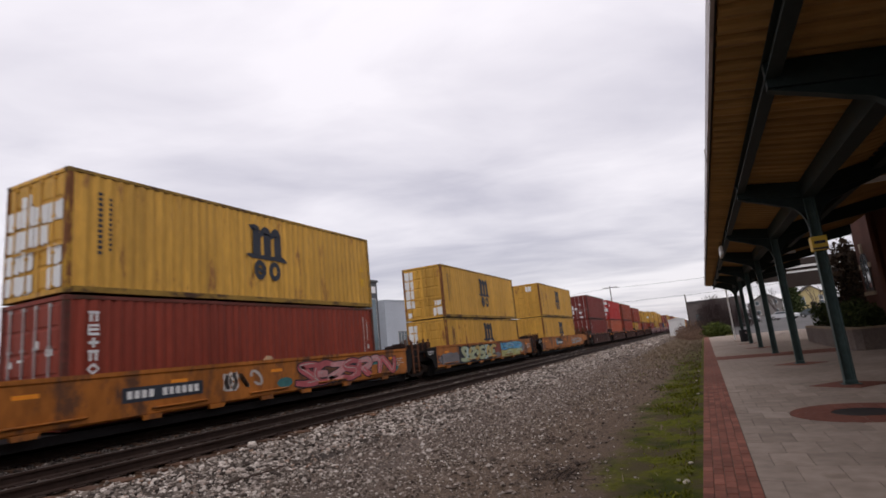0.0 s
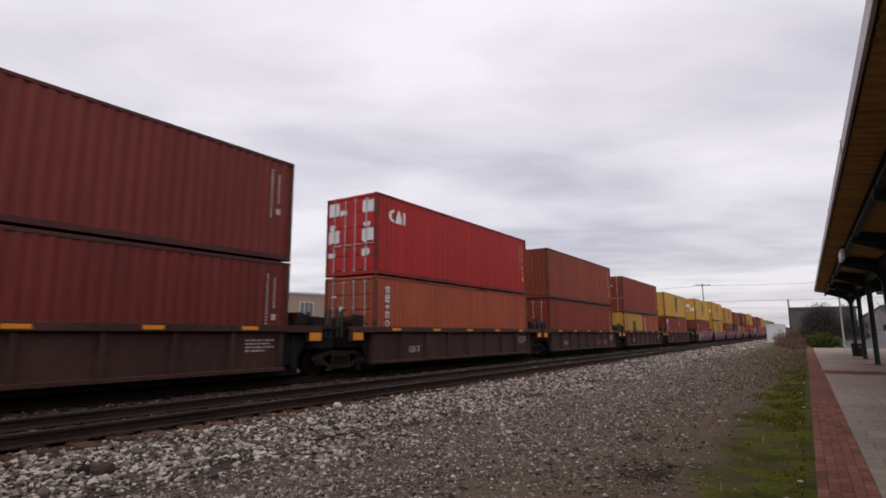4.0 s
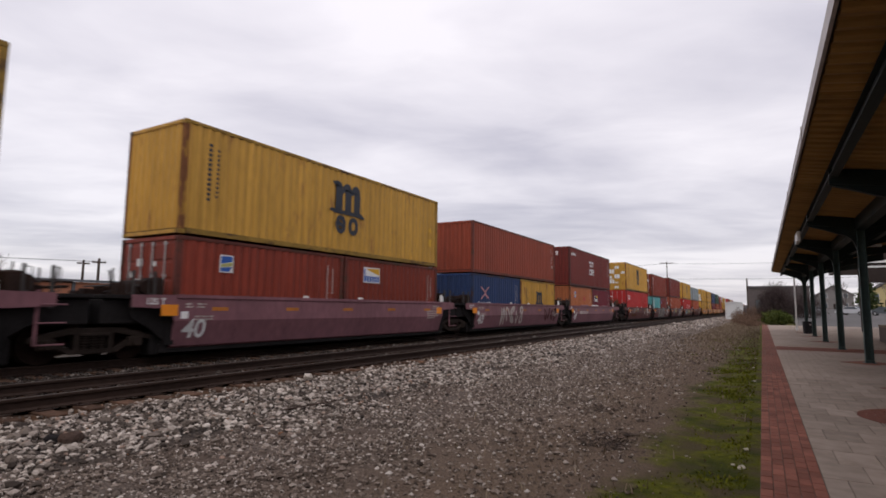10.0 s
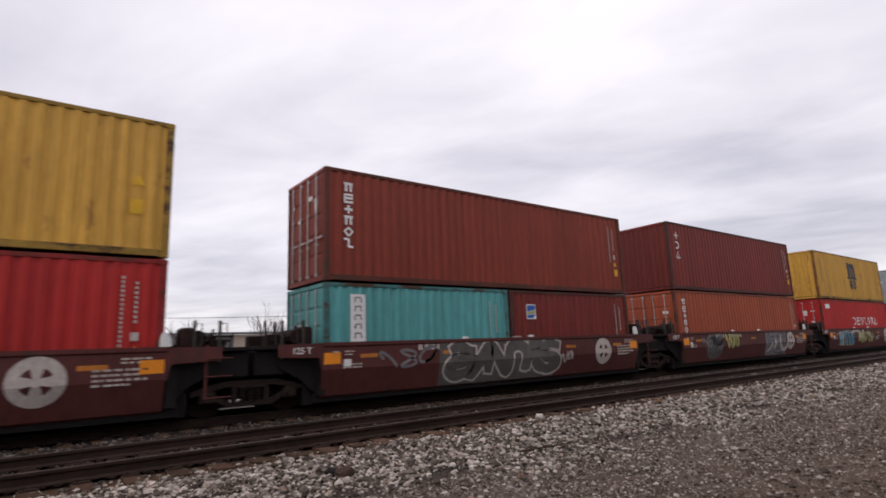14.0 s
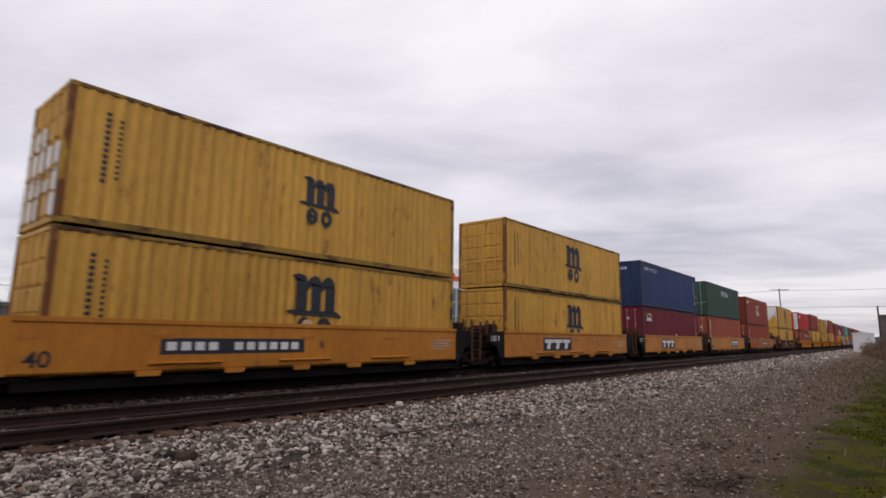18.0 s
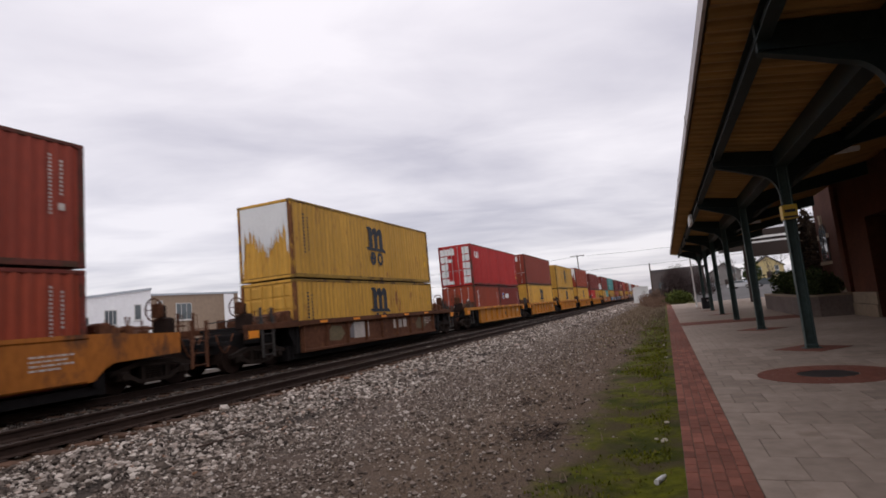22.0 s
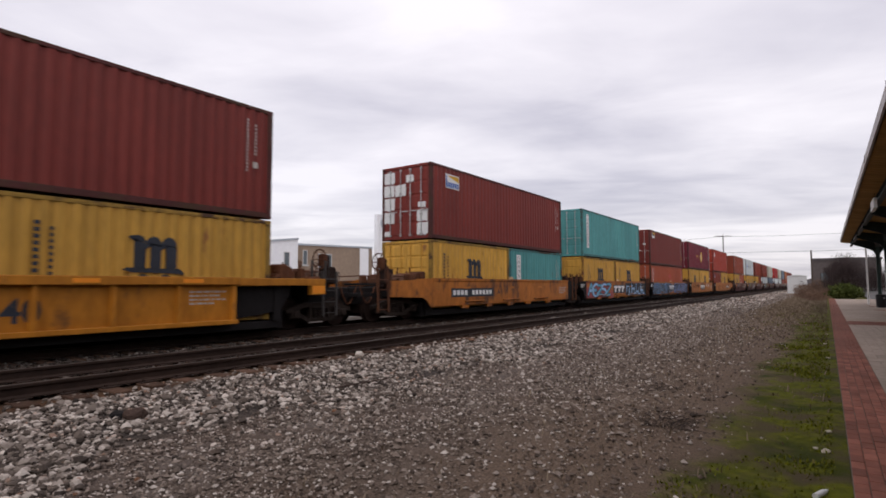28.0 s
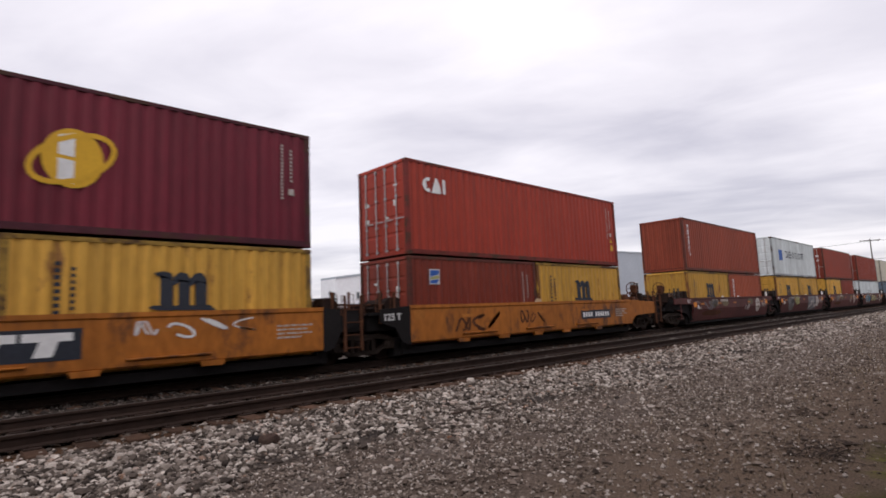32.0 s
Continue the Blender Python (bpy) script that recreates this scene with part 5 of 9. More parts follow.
def end_frame(car, side, sgn, edge, mat, style, outer):
    """The deck over the truck beyond the well: bulkhead, platform, side sills, ladder and brake gear."""
    rib = style in ("rib", "rib2")
    hs = max(side, 6.24)                        # the bulkhead stands clear of the boxes
    reach = edge - hs

    key = (hs, reach, outer)
    dip = 0.12 if style == "rib2" else 0.06
    dz = 1.66 if style == "plain" else 1.74 if style == "rib2" else 1.80       # height of the deck

    def deck():
        b = Build().box(-1.34, 1.34, hs + 0.10, hs + 1.75 if outer else edge, dz - 0.08, dz, 0.01)
        if outer:      # a lower step at the very end
            b.box(-1.30, 1.30, edge - 0.34, edge - 0.16, 1.22, 1.34, 0.01)
        return b.mesh("end_deck")
    d = part("end_deck", cached(("deck", dz) + key, deck), BLACKSTEEL, car, "dark steel deck over the truck")
    bits = [part("bulkhead", cached(("bulk", hs), lambda: Build().box(-1.35, 1.35, hs - 0.10, hs + 0.10, 0.66, 1.80).mesh("bulkhead")), BLACKSTEEL, car),
            part("centre_sill", cached(("csill",) + key, lambda: Build().box(-0.55, 0.55, hs + 0.10, edge, 0.96, 1.52, 0.03).mesh("centre_sill")), BLACKSTEEL, car),
            part("body_bolster", cached(("bols", dz) + key, lambda: Build().box(-1.22, 1.22, hs + 1.15 if outer else edge - 1.25, hs + 1.75 if outer else edge, 1.16, dz - 0.09, 0.03).mesh("body_bolster")), BLACKSTEEL, car),
            part("brake_beam", cached(("bbeam", hs), lambda: Build().box(-1.15, 1.15, hs + 0.12, hs + 0.34, 0.42, 0.95, 0.03).mesh("brake_beam")), BLACKSTEEL, car)]
    out = min(edge - side - 0.03, 2.75 if outer else 1.30) if rib else (2.3 if outer and style != "plain" else 2.45 if outer else 1.05)

    def sill():
        return Build().box(SX - 0.16, SX + 0.05, side, side + out, 1.70 - dip, 1.89 - dip, 0.012).box(SX - 0.14, SX + 0.045, side + out - 0.50, side + out - 0.004, 1.44 - dip, 1.70 - dip, 0.012).mesh("side_sill")

    def gusset():
        h = side
        if style == "plain" and outer:
            prof = [(h, 1.83), (h + 0.9, 1.81), (h + 1.0, 1.77), (h + out, 1.72), (h + out, 1.20), (h + 0.62, 1.14), (h + 0.40, 1.04), (h + 0.16, 0.82), (h + 0.10, 0.78), (h, 0.78)]
        elif style == "crease":
            prof = [(h, 1.83), (h + out, 1.81), (h + out, 1.54), (h + 0.10, 1.50), (h + 0.03, 1.20), (h, 1.20)]
        else:
            prof = [(h, 1.82), (h + out, 1.74), (h + out, 1.40), (h + out * 0.5, 1.22), (h + 0.32, 0.84), (h + 0.12, 0.76), (h, 0.76)]
        return Build().extrude(prof, "x", SX - 0.04, SX).mesh("end_plate")
    plates = []
    for k in (0, 1):
        if rib:
            p = part("side_sill", cached(("sill", side, out, dip), sill), mat, car)
            q = part("corner_plate", cached(("cpl", side, out, dip), lambda: Build().box(SX + 0.046, SX + 0.05, side + out - 0.48, side + out - 0.02, 1.47 - dip, 1.70 - dip).mesh("corner_plate")), ORGMARK, car, "orange corner plate")
        else:
            p = part("end_plate", cached(("gus", side, out, style), gusset), BLACKSTEEL if style == "plain" and not outer else mat, car)
            q = None
        plates.append(p)
        if style == "crease":      # dark web sloping down under the strip
            e = part("end_web", cached(("cweb", side, out), lambda: Build().extrude([(side - 0.02, 0.64), (side + 0.05, 0.64), (side + 0.45, 1.02), (side + out * 0.9, 1.30), (side + out - 0.02, 1.555), (side - 0.02, 1.555)], "x", SX - 0.25, SX - 0.21).mesh("end_web")), BLACKSTEEL, car)
            plates.append(e)
            if k == 1:
                e.scale = (-1, 1, 1)
        if rib:      # dark end web set back behind the side
            e = part("end_web", cached(("eweb", side, hs, dip), lambda: Build().extrude([(side + 0.001, 0.64 + dip), (hs + 0.12, 0.80 + dip), (hs + 0.45, 1.40), (hs + 0.45, 1.69 - dip), (side + 0.001, 1.69 - dip)], "x", SX - 0.20, SX - 0.17).mesh("end_web")), BLACKSTEEL, car)
            plates.append(e)
            if k == 1:
                e.scale = (-1, 1, 1)
        if k == 1:
            p.scale = (-1, 1, 1)
        if q:
            plates.append(q)
            if k == 1:
                q.scale = (-1, 1, 1)

    lo = hs + (2.50 if outer and style == "plain" else 1.45 if rib or outer else 0.62)

    def ladder():
        b = Build()
        if style == "crease":      # bare rungs and a step between the plate and the truck
            for z in (0.80, 1.22, 1.58):
                b.polytube([(SX - 0.06, lo, z), (SX + 0.03, lo + 0.04, z), (SX + 0.03, lo + 0.46, z), (SX - 0.06, lo + 0.50, z)], 0.016, 6)
            b.box(SX - 0.09, SX - 0.05, lo - 0.03, lo + 0.02, 0.78, 1.86)
            return b.mesh("ladder")
        top = 1.98 if outer else 2.12
        for y in (lo, lo + 0.50):
            b.box(SX - 0.005, SX + 0.045, y - 0.032, y + 0.032, 0.72, top)
        for z in (0.8, 1.12, 1.44, 1.76):
            b.tube((SX + 0.02, lo, z), (SX + 0.02, lo + 0.50, z), 0.014, 0.014, 5)
        for y, e in ((lo, -1), (lo + 0.50, 1)):
            b.polytube([(SX + 0.02, y, top), (SX + 0.02, y + e * 0.10, top), (SX + 0.02, y + e * 0.10, top - 0.5), (SX + 0.02, y, top - 0.5)], 0.012, 5)
        return b.mesh("ladder")
    # upright grab irons at the corner of the deck, and a low rail across it
    def grabs():
        b = Build()
        for y in (lo - 0.22, lo + 0.28):
            b.box(SX - 0.24, SX - 0.19, y - 0.028, y + 0.028, dz - 0.30, dz + 0.56)
            b.polytube([(SX - 0.21, y + 0.02, dz + 0.50), (SX - 0.21, y + 0.14, dz + 0.50), (SX - 0.21, y + 0.14, dz + 0.04), (SX - 0.21, y + 0.02, dz + 0.04)], 0.012, 5)
        b.polytube([(SX - 0.3, lo + 0.1, dz + 0.22), (0.2, lo + 0.14, dz + 0.24), (-SX + 0.3, lo + 0.1, dz + 0.22)], 0.02, 5)
        return b.mesh("grab_iron")
    rail = part("grab_iron", cached(("hrail", hs, lo, dz), grabs), SILVERDARK if style != "plain" else CARRUST, car, "upright grab irons beside the deck")
    steps = []
    if outer or (style == "plain" and sgn > 0) or (style == "crease" and sgn > 0):
        steps.append(part("ladder", cached(("lad", hs, lo, style), ladder), mat if style == "crease" else CARRUST if style == "plain" else SILVERDARK, car, "end ladder and grab irons"))

    def clutter():
        rng = random.Random(int(hs * 100) + int(reach * 100))
        b = Build().tube((0.2, hs + 0.5, dz + 0.20), (1.15, hs + 0.5, dz + 0.20), 0.17, 0.17, 10)
        b.tube((-1.1, hs + 0.3, dz + 0.08), (1.1, hs + 1.5 if outer else edge - 0.4, dz + 0.14), 0.03, 0.03, 6)
        b.tube((1.05, hs + 0.1, dz + 0.24), (1.05, hs + 1.7 if outer else edge - 0.3, dz + 0.24), 0.025, 0.025, 6)
        b.box(0.72, 1.26, hs + 0.16, hs + 0.42, dz, dz + 0.42, 0.04)
        for k in range(22 if outer else 9):
            x, y = rng.uniform(-1.15, 1.2), hs + rng.uniform(0.15, 1.6 if outer else max(0.5, reach - 0.5))
            w, dd, h = rng.uniform(0.05, 0.24), rng.uniform(0.05, 0.26), rng.uniform(0.08, 0.34)
            b.box(x - w, x + w, y - dd, y + dd, dz - 0.005, dz + h, 0.02)
        for k in range(7 if outer else 3):
            x, y = rng.uniform(0.2, 1.2), hs + rng.uniform(0.3, 1.7 if outer else max(0.5, reach - 0.4))
            b.tube((x, y, dz - 0.06), (x + rng.uniform(-0.08, 0.08), y + rng.uniform(-0.1, 0.1), dz + rng.uniform(0.30, 0.62)), 0.022, 0.022, 6)
        # hoses hanging in a bow
        for x in (-0.35, 0.4, 0.95):
            y0, y1 = edge - 0.75, edge - 0.05
            b.polytube([(x, y0 + (y1 - y0) * i / 8, 1.55 - 0.55 * math.sin(math.pi * i / 8)) for i in range(9)], 0.028, 6)
        return b.mesh("brake_gear")
    k = part("brake_gear", cached(("clut", hs, reach, outer, dz), clutter), CARRUST if style == "rib2" or (outer and style == "plain") else TRUCKSTEEL, car, "brake cylinders, valves and hoses on the deck")
    k["kind"] = "stuff"
    if outer:
        bits.append(part("deck_board", cached(("dboard", hs, reach, dz), lambda: Build().box(0.86, 0.92, hs + 0.40, hs + 1.70, dz + 0.03, dz + 0.30, 0.01).mesh("deck_board")), TANBOARD, car, "faded tan board along the deck"))
    if sgn < 0:
        for o in (d, *bits, *plates, *steps, rail, k):
            o.scale = (o.scale.x, -1, 1)
    return d


def brake_wheel(car, y):
    n = 20
    rim = lambda: Build().polytube([(0.30 * math.cos(2 * math.pi * i / n), 0, 0.30 * math.sin(2 * math.pi * i / n)) for i in range(n + 1)], 0.022, 6).mesh("brake_wheel")
    w = part("brake_wheel", cached("bw", rim), CARRUST, car, "hand brake wheel", (0.62, y, 2.38))
    for i in range(3):
        a = math.pi * i / 3
        part("spoke", cached(("bwspoke", i), lambda: Build().tube((-0.29 * math.cos(a), 0, -0.29 * math.sin(a)), (0.29 * math.cos(a), 0, 0.29 * math.sin(a)), 0.012, 0.012, 5).mesh("spoke")), CARRUST, w)
    part("brake_housing", cached("bhouse", lambda: Build().box(-0.14, 0.14, 0.04, 0.22, -0.22, 0.16, 0.03).mesh("brake_housing")), CARRUST, w)
    part("brake_stand", cached("bs", lambda: Build().box(0.50, 0.76, 0.05, 0.22, 1.5, 2.50, 0.04).box(0.38, 0.92, 0.02, 0.34, 1.62, 2.15, 0.05).tube((0.62, 0.0, 2.38), (0.62, 0.12, 2.38), 0.09, 0.12, 10).mesh("brake_stand")), TRUCKSTEEL, car, "", (0, y + 0.1, 0))


def coupler(car, y, sgn):
    c = part("coupler", cached("coup", lambda: Build().box(-0.12, 0.12, 0, 1.05, 0.78, 1.0, 0.03).box(-0.2, 0.2, 0.85, 1.2, 0.74, 1.05, 0.05).mesh("coupler")), TRUCKSTEEL, car, "", (0, y, 0))
    if sgn < 0:
        c.rotation_euler = (0, 0, math.pi)


def graffiti(car, y0, y1, z0, z1, mats, seed, fill=None, wide=1.0, block=False):
    """Painted scrawl: a filled ground and overlapping looping or angular strokes, with no letters in it."""
    rng = random.Random(seed)
    x = SX + 0.004
    if fill is not None:
        top, bot = [], []
        n = 22
        for i in range(n + 1):
            y = y0 + (y1 - y0) * i / n
            top.append((x, y, z1 - rng.uniform(0.0, 0.16)))
            bot.append((x, y, z0 + rng.uniform(0.0, 0.16)))
        part("graffiti", Build().quad_strip([bot, top]), fill, car, "sprayed ground colour of graffiti")
    for li, m in enumerate(mats):
        b = Build()
        n = max(3, int((y1 - y0) / (0.85 if block else 0.55)))
        for i in range(n):
            yc = y0 + (y1 - y0) * (i + 0.5) / n
            w, h = (y1 - y0) / n * rng.uniform(0.55, 0.9), (z1 - z0) * rng.uniform(0.65, 0.92)
            zc = (z0 + z1) / 2 + rng.uniform(-0.08, 0.08)
            if block:
                a, c = yc - w * 0.5, yc + w * 0.5
                e, f = zc - h * 0.5, zc + h * 0.5
                k = rng.uniform(-0.12, 0.12)
                for pts in rng.choice(([[(a, e), (a + k, f), (c + k, f)], [(c, f - 0.1), (c - k, e + 0.2), (a + 0.2, e + 0.1)]],
                                       [[(a, f), (c, f - k), (c - 0.1, zc), (a + 0.1, zc)], [(a, e), (c, e + k)]],
                                       [[(a, f), (a + k, e), (c, e)], [(yc, zc), (c, zc + k), (c, f)]])):
                    b.quad_strip(stroke(pts, rng.uniform(0.05, 0.10) * wide, x + 0.004 * (li + 1)))
                continue
            ph, turns = rng.uniform(0, 6.28), rng.uniform(0.6, 1.15)
            kx, kz = rng.choice((1, 1, 2)), rng.choice((1, 2, 3))
            pts = [(yc + w * 0.5 * math.sin(kx * turns * 6.28 * t / 24 + ph), zc + h * 0.5 * math.sin(kz * turns * 6.28 * t / 24 + ph * 1.7)) for t in range(25)]
            b.quad_strip(stroke(pts, rng.uniform(0.07, 0.13) * wide * (1.0 if li else 1.3), x + 0.004 * (li + 1)))
        part("graffiti", b, m, car, "sprayed strokes of graffiti")["kind"] = "stuff"


def mural(car, y0, y1, z0, z1, ground, line, body, shade, seed, thick=0.22, pitch=0.95, square=False):
    """Sprayed lettering-like forms with no meaning: broad outlined bands over a ragged ground colour."""
    rng = random.Random(seed)
    x = SX + 0.004
    n = 30
    ys = [y0 + (y1 - y0) * i / n for i in range(n + 1)]
    if ground is not None:
        part("graffiti", Build().quad_strip([[(x, y, z0 + rng.uniform(0.0, 0.10)) for y in ys], [(x, y, z1 - rng.uniform(0.0, 0.12)) for y in ys]]), ground, car, "sprayed ground colour of graffiti")
    lines, bands, glints = Build(), Build(), Build()
    m = max(2, int((y1 - y0) / pitch))
    step = (y1 - y0 - 0.3) / m
    for i in range(m):
        a, h = y0 + 0.2 + i * step, z1 - z0 - thick * 1.5
        w = step * 0.84
        lo = z0 + thick * 0.75
        if square:
            u = lambda p, q: (a + w * p + 0.06 * q, lo + h * q)
            p0, q0, q1 = rng.uniform(0.0, 0.3), rng.choice((0.0, 0.0, 0.25)), rng.choice((1.0, 1.0, 0.7))
            q2 = rng.uniform(0.2, 0.9)
            runs = [(u(p0, q0), u(p0, q1)), (u(p0 - 0.1, q2), u(p0 + rng.uniform(0.4, 0.7), q2)), (u(p0 + 0.6, rng.uniform(0, 0.3)), u(p0 + 0.6, rng.uniform(0.4, 0.7))), (u(p0 + 0.35, rng.uniform(0.0, 0.3)), u(p0 + 1.0, rng.uniform(0.0, 0.1)))]
            for run in runs:
                bands.quad_strip(stroke(list(run), thick * rng.uniform(0.6, 1.0), x + 0.008 + 0.0006 * rng.random()))
            continue
        up = rng.random() < 0.5
        wild = []
        for k in range(5):      # a flourish that swings up and down across its neighbours
            wild.append((a + w * (0.36 * k - 0.2) + rng.uniform(-0.2, 0.2) * w, lo + h * (rng.uniform(0.65, 1.0) if (k % 2 == 0) == up else rng.uniform(0.0, 0.4))))
        pts = smoothed(wild)
        dx = 0.0012 * (i % 3)
        lines.quad_strip(stroke(pts, thick * 1.45, x + 0.004 + dx))
        bands.quad_strip(stroke(pts, thick, x + 0.009 + dx))
        glints.quad_strip(stroke(pts[4:-6], thick * 0.4, x + 0.014 + dx))
    for b, mt in ((lines, line), (bands, body), (glints, shade)):
        if b.v:
            part("graffiti", b, mt, car, "sprayed bands of graffiti")["kind"] = "stuff"


# loose skeletons of sprayed forms in a unit box: swells, hooks, bows and bolts
FORMS = (
    ([(0.95, 0.86), (0.55, 1.0), (0.12, 0.80), (0.25, 0.55), (0.75, 0.45), (0.92, 0.22), (0.55, 0.0), (0.02, 0.12)],),
    ([(0.20, 1.0), (0.14, 0.5), (0.22, 0.0)], [(0.18, 0.95), (0.70, 0.98), (0.90, 0.70), (0.55, 0.50), (0.30, 0.48)], [(0.45, 0.48), (0.70, 0.2), (1.05, 0.02)]),
    ([(0.05, 0.0), (0.30, 0.55), (0.50, 1.0), (0.72, 0.5), (0.95, 0.0)], [(0.25, 0.36), (0.80, 0.40)]),
    ([(0.05, 0.92), (0.45, 1.0), (0.95, 0.90), (0.50, 0.50), (0.05, 0.08), (0.55, 0.02), (1.05, 0.12)],),
    ([(0.10, 1.0), (0.06, 0.4), (0.35, 0.02), (0.75, 0.06), (0.92, 0.45), (0.90, 1.0)],),
    ([(0.95, 0.95), (0.40, 1.0), (0.10, 0.60), (0.12, 0.25), (0.50, 0.0), (1.0, 0.10)], [(0.15, 0.52), (0.75, 0.56)]),
    ([(0.10, 0.0), (0.12, 1.0), (0.50, 0.45), (0.85, 0.05), (0.90, 1.0)],),
    ([(0.50, 1.0), (0.10, 0.70), (0.12, 0.25), (0.50, 0.0), (0.90, 0.30), (0.88, 0.72), (0.50, 1.0)],),
)


def piece(car, y0, y1, z0, z1, forms, outline, bodies, thick, rim=0.07, ground=None, seed=0, lean=0.08, shine=None):
    """A sprayed graffiti piece: swelling outlined forms that crowd each other over an uneven ground."""
    rng = random.Random(seed + 500)
    x = SX + 0.005
    if ground is not None:
        n = 26
        ys = [y0 - 0.12 + (y1 - y0 + 0.24) * i / n for i in range(n + 1)]
        part("graffiti", Build().quad_strip([[(x, y, max(0.62, z0 - rng.uniform(0.0, 0.10))) for y in ys], [(x, y, 1.22) for y in ys], [(x, y, z1 + rng.uniform(-0.10, 0.03)) for y in ys]]), ground, car, "sprayed ground colour of graffiti")
    w = (y1 - y0) / len(forms)
    rims, fills, glints = Build(), [Build() for _ in bodies], Build()
    layer = 0
    for i, k in enumerate(forms):
        sw, lift = rng.uniform(1.35, 1.75), rng.uniform(-0.08, 0.08)
        flip, over = i % 3 != 1, i % 2 == 1
        for j, run in enumerate(FORMS[k]):
            m = thick * 0.62
            pts = [(y0 + i * w + m * 0.6 + (w * sw - m * 1.2) * (1 - p if flip else p) + lean * q, z0 + m + (z1 - z0 - 2 * m) * min(1.0, max(0.0, q + lift * (1 - abs(2 * q - 1))))) for p, q in [((a, 1 - c if over else c) if i % 4 != 2 else (c, a)) for a, c in run]]
            pts = smoothed(pts, 5)
            n = len(pts)
            layer += 1
            dx = 0.0007 * (layer % 9)
            swell = [0.72 + 0.45 * math.sin(math.pi * (q + 0.5) / n) for q in range(n)]
            for build, extra, lay in ((rims, rim, 0.002 + dx), (fills[(i + j) % len(bodies)], -rim * 0.3, 0.004 + dx + 0.0002)):
                left, right = [], []
                for q, ((yy, zz), f) in enumerate(zip(pts, swell)):
                    a, c = pts[max(0, q - 1)], pts[min(n - 1, q + 1)]
                    dy, dz = c[0] - a[0], c[1] - a[1]
                    ln = math.hypot(dy, dz) or 1.0
                    h = (thick * f + extra) / 2
                    oy, oz = dy / ln * extra * 0.5 * (-1 if q == 0 else 1 if q == n - 1 else 0), dz / ln * extra * 0.5 * (-1 if q == 0 else 1 if q == n - 1 else 0)
                    left.append((x + lay, yy + oy - dz / ln * h, min(1.895, max(0.60, zz + oz + dy / ln * h))))
                    right.append((x + lay, yy + oy + dz / ln * h, min(1.895, max(0.60, zz + oz - dy / ln * h))))
                build.quad_strip([left, right])
            if shine is not None:
                k0, k1 = int(n * rng.uniform(0.05, 0.3)), int(n * rng.uniform(0.5, 0.9))
                glints.quad_strip(stroke([(yy - thick * 0.18, min(1.87, zz + thick * 0.16)) for yy, zz in pts[k0:max(k1, k0 + 3)]], 0.035, x + 0.0115))
    for b, mt in [(rims, outline)] + list(zip(fills, bodies)) + ([(glints, shine)] if shine is not None else []):
        if b.v:
            part("graffiti", b, mt, car, "sprayed swelling forms of graffiti")["kind"] = "stuff"


def blot(car, y0, y1, z0, z1, mat, seed, label="faded sprayed patch"):
    """A ragged sprayed patch."""
    rng = random.Random(seed)
    n = 18
    ys = [y0 + (y1 - y0) * i / n for i in range(n + 1)]
    k = lambda i: 1 - abs(2 * i / n - 1) ** 4
    part("painted_patch", Build().quad_strip([[(SX + 0.0035, y, (z0 + z1) / 2 - (z1 - z0) / 2 * k(i) * rng.uniform(0.8, 1.0)) for i, y in enumerate(ys)], [(SX + 0.0035, y, min(max(1.22, (z0 + z1) / 2 - 0.2 * (z1 - z0) * k(i)), (z0 + z1) / 2 + 0.2 * (z1 - z0) * k(i))) for i, y in enumerate(ys)], [(SX + 0.0035, y, (z0 + z1) / 2 + (z1 - z0) / 2 * k(i) * rng.uniform(0.8, 1.0)) for i, y in enumerate(ys)]]), mat, car, label)


STYLES = {
    "dirty": ("plain", CARORANGE, CARORANGE, "weathered orange steel well car with graffiti"),
    "bright": ("plain", CARBRIGHT, CARBRIGHT, "bright orange smooth-sided steel well car"),
    "brown": ("rib", CARBROWN, CARBROWN, "dark brown ribbed steel well car"),
    "purple": ("crease", CARPURPLE, CARPURPLE, "faded purple smooth-sided steel well car"),
    "maroon": ("crease", CARMAROON, CARMAROON, "dark maroon steel well car with graffiti"),
    "rust": ("rib2", CARRUST, CARRUST, "rusty brown ribbed steel well car"),
    "yellow": ("rib2", CARYELLOW, CARYELLOW, "yellow-orange ribbed steel well car"),
}


# reach of the side plates ahead of and behind a well's middle
SIDES = {"dirty": (6.30, 6.25), "bright": (6.55, 5.93), "brown": (6.50, 5.80), "purple": (6.20, 6.10), "maroon": (6.25, 6.10), "rust": (6.10, 5.60), "yellow": (6.05, 5.00)}


def text_bars(widths, pitch, height, seed):
    """Lines of unreadable stencilled words as short bars."""
    rng = random.Random(seed)
    b = Build()
    for i, w in enumerate(widths):
        y = 0.0
        while y < w - 0.05:
            e = min(w, y + rng.uniform(0.05, 0.16))
            b.box(0, 0.003, y, e, -pitch * i, -pitch * i + height)
            y = e + rng.uniform(0.018, 0.05)
    return b.mesh("stencil")


